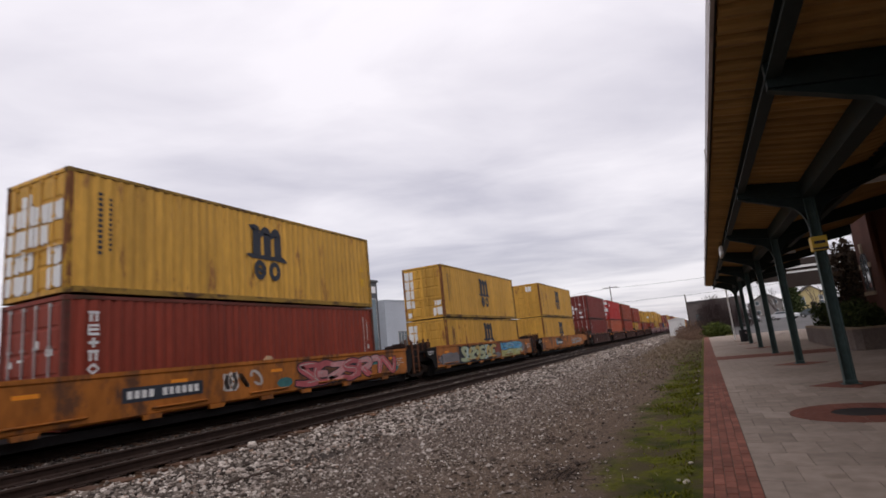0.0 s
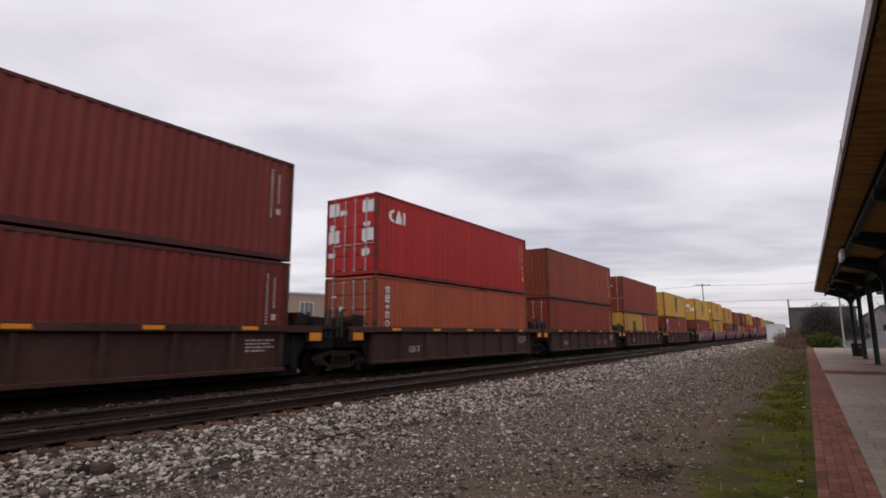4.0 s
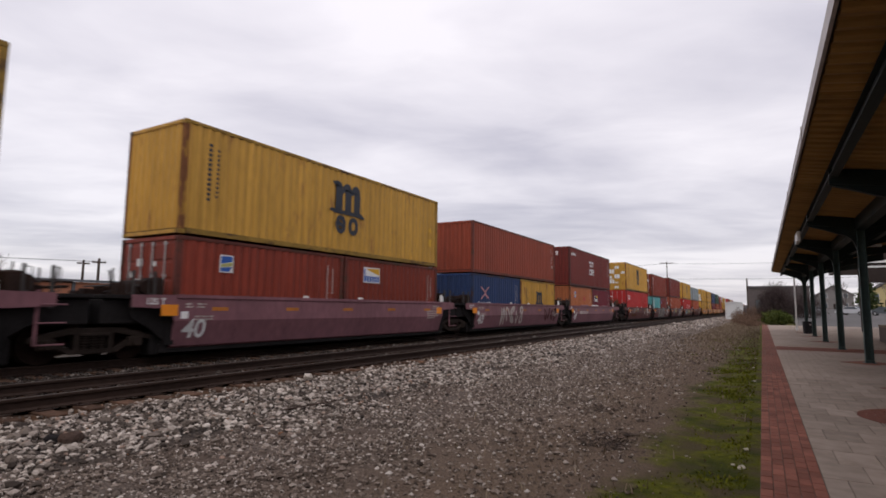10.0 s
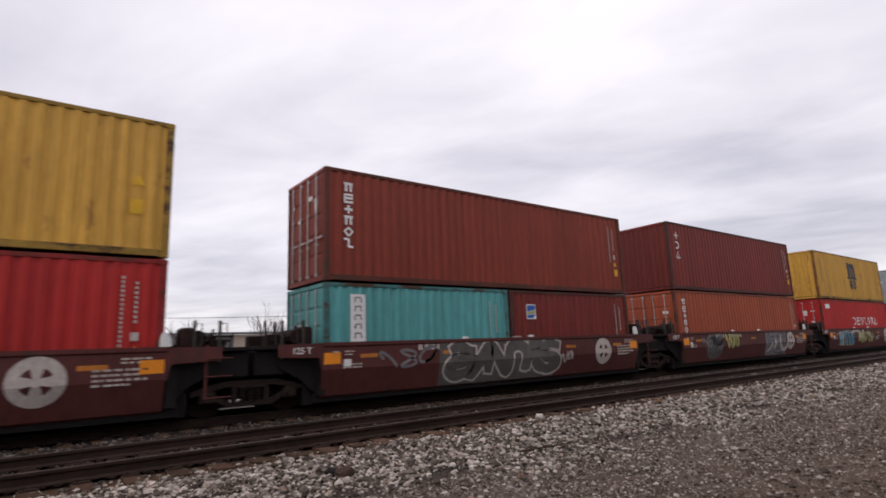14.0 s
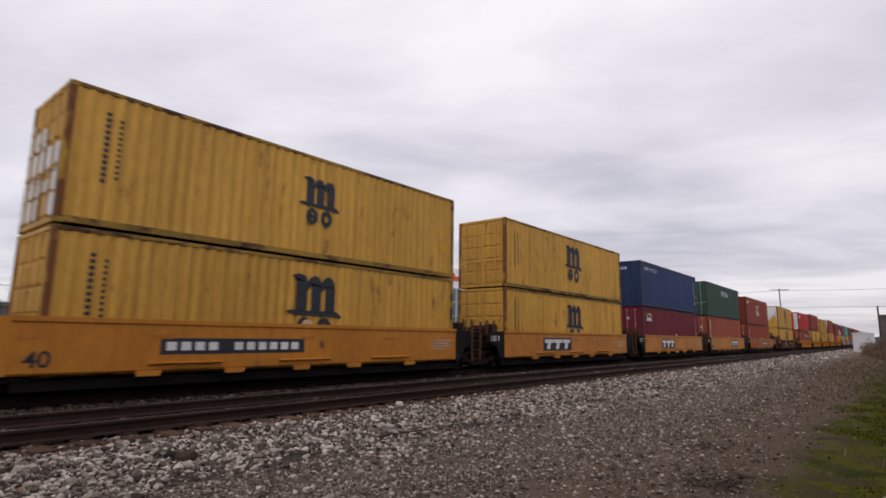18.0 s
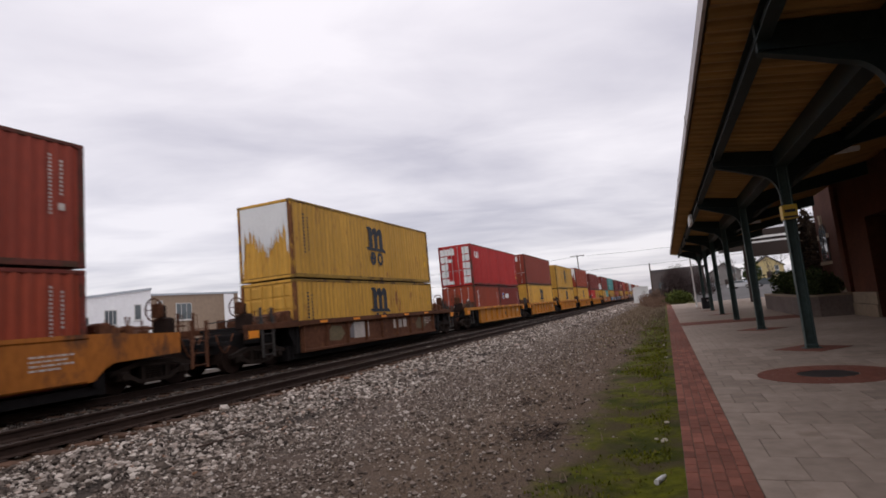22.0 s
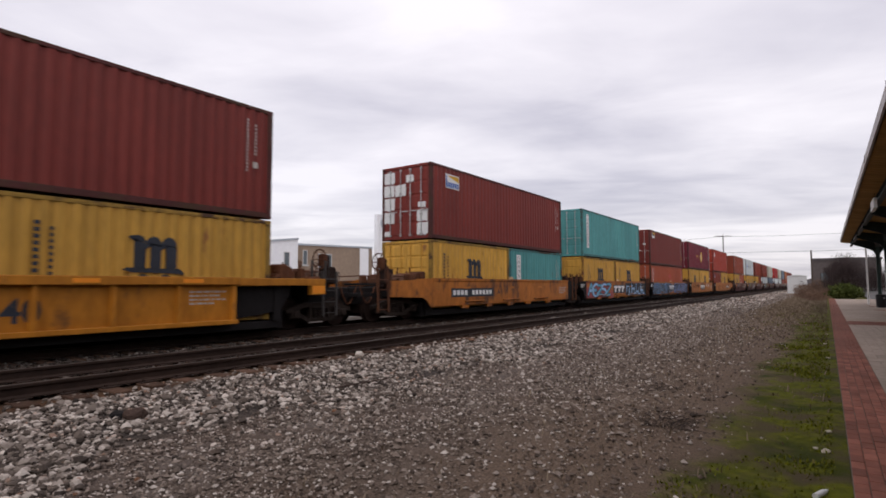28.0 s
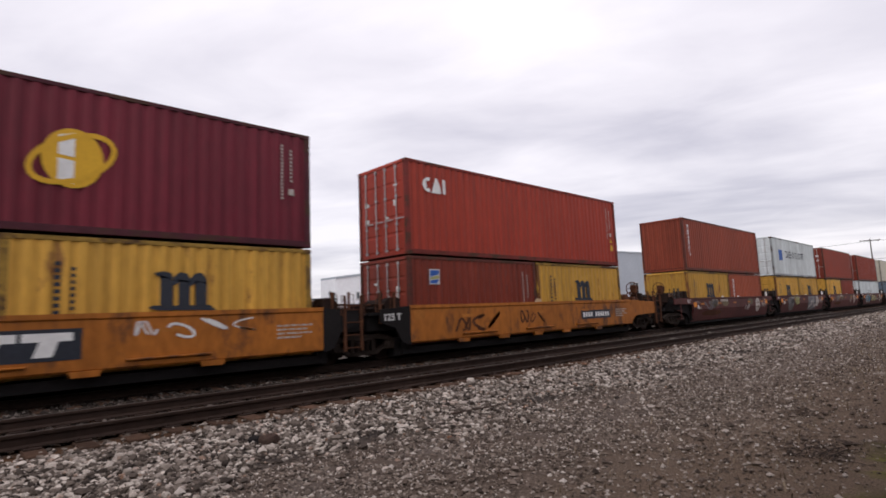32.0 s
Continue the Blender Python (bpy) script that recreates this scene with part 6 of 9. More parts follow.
def well_car(style, hs, pitch, first, last, number, seed, worn=False):
    kind, mat, chord, label = STYLES[style]
    if worn:
        mat, label = CARORANGE, "rust-stained orange smooth-sided steel well car"
    car = thing("well_car", pose(0, 0, 0), label + " carrying stacked containers", "railroad car", "cars of the train")
    hf, hr = (hs, hs) if hs > 7 else SIDES[style]
    for s in (1, -1):
        add_side(car, kind, hf, hr, s, mat, chord)
    part("well_floor", cached(("wfloor", hs), lambda: Build().box(-1.25, 1.25, -hs, hs, 0.48, 0.67).mesh("well_floor")), BLACKSTEEL, car)
    for sgn, outer, side in ((-1, first, hf), (1, last, hr)):
        edge = hs + 3.2 if outer else pitch / 2 - 0.04
        end_frame(car, side, sgn, edge, mat, kind, outer)
        if outer:
            truck_parts(car, sgn * (hs + 1.5))
            coupler(car, sgn * (hs + 2.5), sgn)
            brake_wheel(car, sgn * (hs + 1.9))
    if not first:
        truck_parts(car, -pitch / 2)
    # reflectors and stencils
    rng = random.Random(seed)
    x = SX + (0.055 if kind.startswith("rib") else 0.034)
    fx = x if kind.startswith("rib") else SX + 0.002
    zs = 1.64 if kind == "rib2" else 1.70 if kind == "rib" else 1.50
    refl = cached("refl", lambda: Build().box(0, 0.004, -0.24, 0.24, -0.045, 0.045).mesh("reflector"))
    for k in range(5) if kind != "plain" or hs > 7 else ():
        part("reflector", refl, DULLORANGE if kind == "crease" else ORGMARK, car, "orange reflector strip", (fx, -hf + 1.2 + k * (hf + hr - 2.4) / 4, zs + (0.05 if kind.startswith("rib") else 0.0)))
    if kind == "plain" and hs < 7:
        for y in (-4.0, -0.3, 2.7):
            part("reflector", refl, DULLORANGE, car, "dull orange reflector strip", (fx, y, 1.48))
    stencil = cached("stencil", lambda: text_bars((0.9, 0.75, 0.95, 0.6), 0.09, 0.042, 5))
    part("stencil", stencil, PALEMARK, car, "faded white stencilled lines", (SX + 0.003 if not kind.startswith("rib") else SX - 0.098, hr - 1.20, 1.42))["kind"] = "stuff"
    warn = cached("warn", lambda: Build().box(0, 0.004, 0, 0.42, 0, 0.26).mesh("warning_plate"))
    ahead = -0.4 if style == "purple" and not first else 0.0      # the later wells carry their marks further forward
    if kind == "crease":
        for y in (-hf + 0.02 + ahead, hr - 0.45):
            part("warning_plate", warn, ORGMARK, car, "orange plate", (SX + 0.002, y, 1.34))
        part("capacity_stencil", letters("125 T", 0.20), WHITEMARK, car, "white capacity stencil", (SX + 0.001, -hf - 0.75, 1.60))
        part("data_plate", cached("dplate", lambda: Build().box(0, 0.004, 0, 0.19, 0, 0.17).mesh("data_plate")), WHITEMARK, car, "small white plate", (SX + 0.002, -hf + 0.52 + ahead, 1.27))
    elif kind == "plain":
        part("warning_plate", warn, DULLORANGE, car, "dull orange plate", (SX + 0.004, -hf + 0.1, 1.42))
    if kind == "crease":      # white guides at the rear corner and knobs along the top edge
        part("corner_guide", cached("cguide", lambda: Build().extrude([(-0.10, 0.0), (0.10, 0.0), (0.09, 0.16), (0.03, 0.26), (-0.06, 0.28), (-0.10, 0.18)], "x", -0.05, 0.02).mesh("corner_guide")), WHITEMARK, car, "white painted corner guide", (SX, hr - 0.02, 1.84))
        if style == "purple" and last:      # long rolled pads along the top edge
            for y, m in ((-3.33, mat), (-0.27, WHITEMARK), (2.80, mat)):
                part("edge_pad", cached("epad", lambda: Build().extrude([(-0.045, 0.0), (0.045, 0.0), (0.04, 0.05), (0.0, 0.075), (-0.04, 0.05)], "y", -0.95, 0.95).mesh("edge_pad")), m, car, "white painted pad along the top edge" if m is WHITEMARK else "", (SX, y, 1.84))
        for y in (-2.0, 0.6) if not (style == "purple" and last) else ():
            part("edge_knob", cached("eknob", lambda: Build().extrude([(-0.11, 0.0), (0.11, 0.0), (0.08, 0.06), (-0.07, 0.07)], "x", -0.03, 0.02).mesh("edge_knob")), WHITEMARK, car, "small white knob on the top edge", (SX, y, 1.84))
        for y, z, w in ((-hf + 0.25, 1.60, 0.20), (-hf + 0.55, 1.60, 0.24), (-hf + 0.50, 1.30, 0.55), (hr - 0.75, 1.62, 0.5)):
            part("stencil", cached(("sten", w), lambda: text_bars((w, 0.9 * w), 0.07, 0.035, 6)), PALEMARK, car, "faded white stencilled lines", (SX + 0.003, y, z))["kind"] = "stuff"
    if kind == "rib":
        part("capacity_stencil", letters("125-T", 0.30), PALEMARK, car, "faded white capacity stencil", (SX - 0.098, -hf + 2.05, 0.95))
    if kind == "plain" and not first:
        part("capacity_stencil", letters("125 T", 0.26), WHITEMARK, car, "white capacity stencil", (SX + 0.001, -hf - 0.95, 1.44))
    if number:
        part("number_stencil", letters(number, 0.62 if kind in ("crease", "rib2") or hs > 7 else 0.42), DARKMARK if style in ("dirty", "bright", "yellow") else WHITEMARK, car, "stencilled well length number", (SX - 0.097 if kind.startswith("rib") else SX + 0.002 if kind == "plain" else SX + 0.004, 0.35 if kind.startswith("rib") else -hf + (0.62 + ahead if kind == "crease" else 0.05 if hs > 7 else 0.22), 0.92 if kind != "crease" else 0.82))
    return car


def name_panel(car, y, w, x=None):
    """Black panel with broad pale shapes."""
    x = SX + 0.003 if x is None else x
    p = part("name_panel", Build().box(x, x + 0.003, y, y + w, 1.02, 1.58), DARKMARK, car, "black panel with broad pale shapes")
    n = 3
    for i in range(n):
        a = y + 0.12 + i * (w - 0.2) / n
        ww = (w - 0.2) / n - 0.06
        q = Build().extrude([(a + ww * 0.22, 1.09), (a + ww * 0.60, 1.09), (a + ww * 0.72, 1.36), (a + ww, 1.36), (a + ww, 1.51), (a, 1.51), (a, 1.36), (a + ww * 0.34, 1.36)], "x", x + 0.004, x + 0.006)
        part("name_shape", q, WHITEMARK, p)


def code_panel(car, y, w):
    x = SX + 0.003
    part("code_panel", Build().box(x, x + 0.003, y, y + w, 1.12, 1.46), DARKMARK, car, "black panel with a pale code in bars")
    b = Build()
    n = 11
    for i in range(n):
        if i == 4:
            continue
        b.box(x + 0.004, x + 0.006, y + 0.12 + i * (w - 0.2) / n, y + 0.12 + (i + 0.68) * (w - 0.2) / n, 1.2, 1.38)
    part("code_bar", b, WHITEMARK, car)["kind"] = "stuff"


def round_emblem(car, y):
    x = SX + 0.003
    ring = lambda r, n=28: [(r * math.cos(a * 2 * math.pi / n), r * math.sin(a * 2 * math.pi / n)) for a in range(n)]
    part("round_emblem", cached("remb", lambda: Build().extrude(ring(0.44), "x", 0, 0.003).mesh("round_emblem")), PALEMARK, car, "faded pale round emblem with a cross", (x, y, 1.30))

    def quarters():
        b = Build()
        for q in range(4):
            a0 = q * math.pi / 2 + 0.42
            pts = [(0.08 * math.cos(a0 + 0.36), 0.08 * math.sin(a0 + 0.36))] + [(0.25 * math.cos(a0 + 0.73 * k / 4), 0.25 * math.sin(a0 + 0.73 * k / 4)) for k in range(5)]
            b.extrude(pts, "x", 0.004, 0.006)
        return b.mesh("emblem_quarters")
    part("emblem_quarters", cached("remb2", quarters), CARMAROON, car, "dark gaps between the arms of the cross", (x, y, 1.30))


HI, LO = 2.896, 2.591
Y = ("arch",)
R = ("ids_r", 1)
W_ = ("ids_r",)
msc = lambda h, e="D": (12.19, h, "yel", e, (Y, ("ids_y",)))
m20 = lambda e="D": (6.06, LO, "yel", e, (Y,))
c20 = lambda col, e="D", *mk: (6.06, LO, col, e, mk)
c40 = lambda col, h, e="D", *mk: (12.19, h, col, e, mk)
# place along the train of the upper container's front, car style, well number, upper box, lower boxes, extras
TRAIN = [
    (7.06, "dirty", "53", msc(HI, "D0"), [c40("brn", HI, "D", ("col", 6), W_)], "a0"),
    (26.33, "dirty", "53", msc(HI, "D1"), [msc(LO, "D1")], "a1"),
    (45.85, "dirty", "53", msc(HI, "D11"), [msc(HI)], "a2"),
    (67.37, "brown", "", c40("mar", HI, "D2", W_), [c40("mar", HI, "D", ("col", 3), W_)], ""),
    (83.27, "brown", "", c40("red", HI, "D3", ("top2",), R), [c40("ora", HI, "D", ("col", 6))], ""),
    (98.40, "brown", "", c40("brk", HI, "P", R), [c40("brn", HI, "D", R)], ""),
    (113.85, "brown", "", c40("brn", HI, "D", R), [m20("P"), c20("ora", "D", ("col", 5))], ""),
    (129.47, "brown", "", msc(LO, "P"), [c20("brn", "P", ("endrow", -1.0, 1.95, 1.5, 0.20, 6), ("plate", 0.8, 1.25, 0.75, 1.98, "b"), ("plate", 0.8, 1.25, 2.0, 2.40, "w"), ("glyphs", 1.025, (0.98, 1.36, 1.74)), W_), c20("rdo", "D", ("square", 0.8, 1.8), W_)], ""),
    (148.66, "purple", "40", msc(HI, "D4"), [c40("brn", LO, "P", ("square", 0.9, 1.7), R)], "p0"),
    (164.47, "purple", "40", msc(HI, "D5"), [msc(HI, "P")], "p1"),
    (180.35, "purple", "40", msc(HI, "P"), [c20("brn", "D", ("square", 1.2, 1.75), W_), c20("brn", "D", ("flag", 1.0, 1.75, 1), W_)], ""),
    (195.94, "purple", "40", c40("brk", LO, "P", W_), [c20("blu", "P", ("cross", 1.35, 1.65), ("wide", 0.55, 1.0, 1.5, 0.2, 6, "w"), W_), m20("P")], "p2"),
    (211.60, "purple", "40", c40("mar", HI, "P", ("stars",), ("endrow", -0.45, 2.28, 0.85, 0.28, 3), W_), [c20("tan", "P", ("square", 1.0, 1.75), ("plate", 3.4, 3.9, 1.55, 1.85, "r"), W_), c20("crim", "P", ("flag", 0.6, 1.5), W_)], "p4"),
    (230.99, "maroon", "", msc(HI, "D6"), [c40("red", HI, "D", ("top2",), R)], "m"),
    (246.62, "maroon", "", c40("brn", HI, "D", ("col", 6), R), [c20("teal", "D", ("panel", 7), W_), c20("mar", "D", ("square", 0.7, 1.7), W_)], "m0"),
    (262.16, "maroon", "", c40("mar", HI, "P", ("col", 3), ("ids_r", 1)), [c40("ora", HI, "D", ("col", 6), W_)], "m1"),
    (278.02, "maroon", "", msc(HI, "P"), [c40("red", HI, "D", ("plate", 0.6, 1.3, 2.35, 2.6, "w"), ("wide", 5.0, 1.35, 4.8, 0.46, 7, "w"))], "m2"),
    (293.90, "maroon", "", c40("gry", LO, "D"), [c40("ora", HI, "D", W_)], "m"),
    (312.73, "bright", "40", (12.19, HI, "yel", "D7", (("arch", 1), ("ids_y",))), [msc(HI)], "b0"),
    (328.30, "bright", "", msc(HI), [msc(HI)], "b1"),
    (343.80, "bright", "", c40("blu", HI, "P", ("endrow", -0.9, 2.36, 1.3, 0.18, 6), ("wide", 0.6, 2.35, 2.4, 0.2, 8, "w"), R), [c40("crim", HI, "D", ("flag", 0.7, 2.0), W_)], "b2"),
    (359.10, "bright", "40", c40("grn", HI, "D", ("wide", 5.0, 1.95, 2.6, 0.42, 7, "w"), W_), [c40("ora", HI, "D", ("col", 6), W_)], "b3"),
    (374.65, "bright", "", c40("brn", HI, "P", ("stars",), ("endrow", -0.45, 2.28, 0.85, 0.28, 3), W_), [c40("rdo", LO, "D", ("col", 6), R)], "b4"),
    (394.33, "rust", "", msc(HI, "PW"), [msc(LO)], "r"),
    (413.99, "yellow", "40", c40("red", HI, "D8", ("top2",), R), [c20("rdo", "D", ("col", 5), R), c20("mar", "D", ("square", 0.7, 1.6), ("plate", 1.5, 2.5, 1.65, 2.0, "w"), W_)], "y"),
    (429.75, "yellow", "", c40("brn", HI, "D9", R), [msc(HI)], "y"),
    (445.68, "yellow", "", msc(HI), [msc(LO)], "y"),
    (461.72, "yellow", "40", c40("rdo", HI, "PW", ("wide", 0.7, 2.45, 1.4, 0.14, 4, "y")), [msc(HI)], "y"),
    (477.75, "yellow", "40", c40("mar", HI, "D", W_), [c20("red", "D", ("plate", 1.0, 1.5, 1.5, 1.9, "w")), m20()], "y"),
    (497.05, "dirty", "", c40("mar", HI, "D10", ("flag", 0.95, 2.05, 1), W_), [m20("D"), c20("teal", "D", ("panel", 6), W_)], "c0"),
    (512.46, "dirty", "", c40("teal", HI, "D", ("panel", 9), W_), [m20(), m20()], "c1"),
    (527.90, "dirty", "", c40("mar", HI, "D", ("flag", 0.6, 2.2), R), [c40("ora", LO, "D", ("col", 6), ("plate", 6.3, 6.9, 1.5, 1.85, "r"), W_)], "c2"),
    (543.30, "dirty", "", c40("crim", HI, "D", ("wide", 4.2, 1.35, 1.9, 0.26, 5, "y"), ("disc",), ("ids_r",)), [m20(), m20()], "c3"),
    (558.65, "dirty", "", c40("vrm", HI, "D", ("top2",), R), [c20("brn", "D", ("square", 0.8, 1.75), W_), m20("P")], "c4"),
    (578.10, "maroon", "", c40("brk", HI, "P", ("col", 6)), [m20("P"), c20("ora", "D", ("col", 5))], "m"),
    (593.75, "maroon", "", c40("wht", HI, "D", ("plate", 1.5, 2.4, 1.2, 2.0, "b"), ("wide", 3.2, 1.45, 5.4, 0.5, 6, "d")), [m20(), m20()], "m1"),
    (609.35, "maroon", "", c40("brn", HI, "D", W_), [m20("P"), c20("brn", "D", W_)], "m"),
    (624.95, "maroon", "", c40("brn", HI, "D9", W_), [c40("wht", LO, "D", ("wide", 4.0, 1.2, 3.4, 0.3, 5, "d"))], "m2"),
    (640.55, "maroon", "", c40("bei", HI, "D"), [c40("sla", LO, "D")], "m"),
    (660.00, "maroon", "", c40("red", HI, "D", R), [c40("wht", LO, "D")], "m1"),
    (675.60, "maroon", "", c40("bei", HI, "D"), [c40("wht", LO, "D")], "m"),
    (691.20, "maroon", "", c40("sla", HI, "D"), [c40("brn", LO, "D")], "m2"),
    (706.80, "maroon", "", c40("tan", HI, "D"), [c40("ora", LO, "D")], "m"),
    (722.40, "maroon", "", c40("brk", HI, "D"), [c40("brn", LO, "D")], "m"),
    (742.00, "dirty", "", c40("mar", HI, "D"), [c40("ora", LO, "D")], ""),
]


def build_train():
    for i, (s, style, number, upper, lowers, extra) in enumerate(TRAIN):
        prev = TRAIN[i - 1] if i else None
        nxt = TRAIN[i + 1] if i + 1 < len(TRAIN) else None
        long_well = i < 3
        hs = 8.1 if long_well else 6.42
        first = prev is None or prev[1] != style or s - prev[0] > (20.5 if long_well else 17.5)
        last = nxt is None or nxt[1] != style or nxt[0] - s > (20.5 if long_well else 17.5)
        pitch = 19.35 if long_well else (nxt[0] - s if not last else s - prev[0] if not first else 15.7)
        centre = s + 6.095
        car = well_car(style, hs, pitch, first, last, number, i, extra == "b4")
        if s == 98.40:      # worn tan shapes along the lower side
            for k in range(6):
                y = 1.9 + 0.42 * k
                part("name_shape", Build().extrude([(y, 0.86), (y + 0.26, 0.86), (y + 0.34, 1.16), (y + 0.08, 1.16)], "x", SX - 0.098, SX - 0.095), TANBOARD, car, "faded tan shape")
        if extra in ("a0", "b0"):
            code_panel(car, -4.0 if extra == "b0" else -4.95, 3.6 if extra == "b0" else 2.2)
        if extra == "b0":
            part("unit_letter", letters("B", 0.26), DARKMARK, car, "dark unit letter", (SX + 0.002, 0.1, 1.22))
        if extra == "a0":
            for y, z, w in ((0.0, 0.82, 0.72), (1.0, 1.30, 0.6), (5.2, 1.28, 1.1), (6.5, 0.80, 0.9)):
                blot(car, y, y + w, z, z + 0.42, TEALSPRAY, int(y * 10) + 3, "dull teal sprayed block")
            piece(car, 0.75, 6.5, 0.64, 1.82, (3, 5, 6, 0, 1, 4, 3), INKMARK, (ROSEMARK, ROSEMARK, PALEROSE), 0.30, 0.08, None, 1, 0.2, PALEMARK)
            graffiti(car, -2.05, -0.6, 1.05, 1.72, [PALEMARK], 2, None, 0.8)
        elif extra == "a1":
            blot(car, -8.0, -5.0, 0.64, 1.50, DIMMARK, 31, "grey sprayed patch")
            blot(car, -1.0, 1.25, 1.0, 1.86, COL["brk"], 32, "faded red sprayed patch")
            blot(car, -1.0, 1.25, 0.64, 1.15, DIMMARK, 33, "grey sprayed patch")
            blot(car, 5.2, 6.4, 0.9, 1.7, DIMMARK, 34, "grey sprayed patch")
            piece(car, -5.3, -0.1, 0.64, 1.86, (3, 1, 6, 5, 0, 3, 1, 5), INKMARK, (PALELIME, PALESKY, PALELIME, SANDMARK), 0.30, 0.09, INKMARK, 3, 0.2, SANDMARK)
            part("graffiti", Build().box(SX + 0.003, SX + 0.005, 1.35, 5.25, 1.20, 1.84), CYANMARK, car, "sprayed sky-blue ground of graffiti")
            part("graffiti", Build().box(SX + 0.003, SX + 0.005, 1.35, 5.25, 0.66, 1.20), LIMEMARK, car, "sprayed yellow-green ground of graffiti")
            piece(car, 1.4, 5.2, 1.16, 1.84, (5, 4, 3, 5), INKMARK, (SKYSPRAY, CYANMARK), 0.20, 0.06, None, 4, 0.05, PALESKY)
            piece(car, 1.45, 5.2, 0.68, 1.26, (4, 7, 3, 4), LIMEDARK, (LIMEMARK, PALELIME), 0.20, 0.05, None, 5, 0.05)
        elif extra == "a2":
            code_panel(car, -3.2, 2.2)
            graffiti(car, -3.6, -1.4, 1.0, 1.85, [CYANMARK], 6)
            graffiti(car, 2.4, 7.2, 0.85, 1.72, [CYANMARK, PALEMARK], 5, None, 0.5)
        elif extra == "p1":
            graffiti(car, -4.8, -3.3, 1.30, 1.70, [PALEMARK], 7, None, 0.3)
            graffiti(car, -2.7, 1.0, 0.80, 1.70, [PALEMARK], 28, None, 0.28)
        elif extra in ("p0", "p4"):
            part("code_bar", Build_join(*[Build().box(SX + 0.002, SX + 0.004, -4.6 + 0.26 * k, -4.42 + 0.26 * k, 1.24, 1.42) for k in range(9)]), PALEMARK, car, "faded pale code in bars")["kind"] = "stuff"
        elif extra == "p2":
            graffiti(car, -3.4, -0.2, 0.75, 1.72, [PALEMARK], 8)
            graffiti(car, 3.2, 5.6, 0.85, 1.7, [CARMAROON], 9)
        elif extra in ("m", "m0", "m1", "m2"):
            round_emblem(car, 4.1)
            part("code_bar", cached(("mcode", extra), lambda: Build_join(*[Build().box(SX + 0.002, SX + 0.004, -3.6 + 0.2 * k, -3.46 + 0.2 * k, 1.58, 1.72) for k in range(4)], *[Build().box(SX + 0.002, SX + 0.004, -2.4 + 0.2 * k, -2.26 + 0.2 * k, 1.58, 1.72) for k in range(6)]).mesh("code_bars")), PALEMARK, car, "faded pale code in bars")["kind"] = "stuff"
            if extra == "m":
                for k, (y, w) in enumerate(((-3.9, 1.3), (-2.2, 1.1), (2.2, 1.0))):
                    blot(car, y, y + w, 1.30, 1.76, OLIVESPRAY, 40 + k, "faded olive sprayed patch")
                blot(car, -5.2, -2.2, 0.82, 1.15, CARRUST, 44, "rusty worn patch")
                graffiti(car, -3.8, -2.8, 1.35, 1.72, [DIMMARK], 24, None, 0.5)
            if extra == "m0":
                piece(car, -2.8, 1.5, 0.64, 1.84, (0, 6, 3, 4, 1, 0), PALEMARK, (GREYSPRAY,), 0.34, 0.09, GREYSPRAY, 10, 0.1)
            graffiti(car, 1.6, 2.5, 1.0, 1.35, [PALEMARK], 25, None, 0.35)
            graffiti(car, -4.8, -3.0, 1.1, 1.7, [DIMMARK], 26, None, 0.5)
            if extra == "m1":
                blot(car, -4.55, -2.95, 0.66, 1.84, GREYSPRAY, 51, "grey sprayed block")
                graffiti(car, -4.4, -3.1, 0.85, 1.68, [DIMMARK], 11, None, 0.7)
                graffiti(car, -2.8, -1.5, 1.05, 1.80, [LIMEMARK], 12, None, 0.8)
                piece(car, 1.3, 3.4, 0.70, 1.78, (1, 3, 5), DARKMARK, (PALEMARK, DIMMARK), 0.20, 0.06, DIMMARK, 13)
            if extra == "m2":
                graffiti(car, -4.8, -2.2, 0.75, 1.72, [DARKMARK, CYANMARK], 14, PALEMARK)
                graffiti(car, -1.5, 1.4, 0.95, 1.65, [PALEMARK, LIMEMARK], 15)
        elif extra == "b1":
            name_panel(car, -3.5, 2.65)
            part("unit_letter", letters("C", 0.34), DARKMARK, car, "dark unit letter", (SX + 0.002, 2.0, 1.22))
        elif extra == "b3":
            name_panel(car, 0.5, 2.4)
        elif extra == "b2":
            name_panel(car, -3.5, 2.65)
            part("unit_letter", letters("D", 0.34), DARKMARK, car, "dark unit letter", (SX + 0.002, 2.0, 1.22))
        elif extra == "b4":
            part("painted_patch", Build().box(SX + 0.002, SX + 0.004, -6.1, -2.5, 0.66, 1.72), REDORANGE, car, "repainted red-orange stretch of the side")
            code_panel(car, 0.2, 2.4)
            part("unit_letter", letters("A", 0.34), DARKMARK, car, "dark unit letter", (SX + 0.002, -0.75, 1.22))
        elif extra == "r":
            for k, (y, w) in enumerate(((-4.4, 1.1), (-2.9, 0.9), (3.4, 1.3))):
                p = SX - 0.0985
                part("painted_patch", Build().extrude([(y, 0.95), (y + w * 0.7, 0.90), (y + w, 1.15), (y + w * 0.8, 1.45), (y + w * 0.2, 1.50), (y - 0.1, 1.20)], "x", p, p + 0.003), (OLIVESPRAY, DIMMARK, OLIVESPRAY)[k], car, "faded sprayed patch")
            [part("name_shape", Build().box(SX - 0.098, SX - 0.095, 0.9 + 0.5 * k, 1.25 + 0.5 * k, 1.1, 1.5), PALEMARK, car, "faded broad pale shape") for k in range(3)]
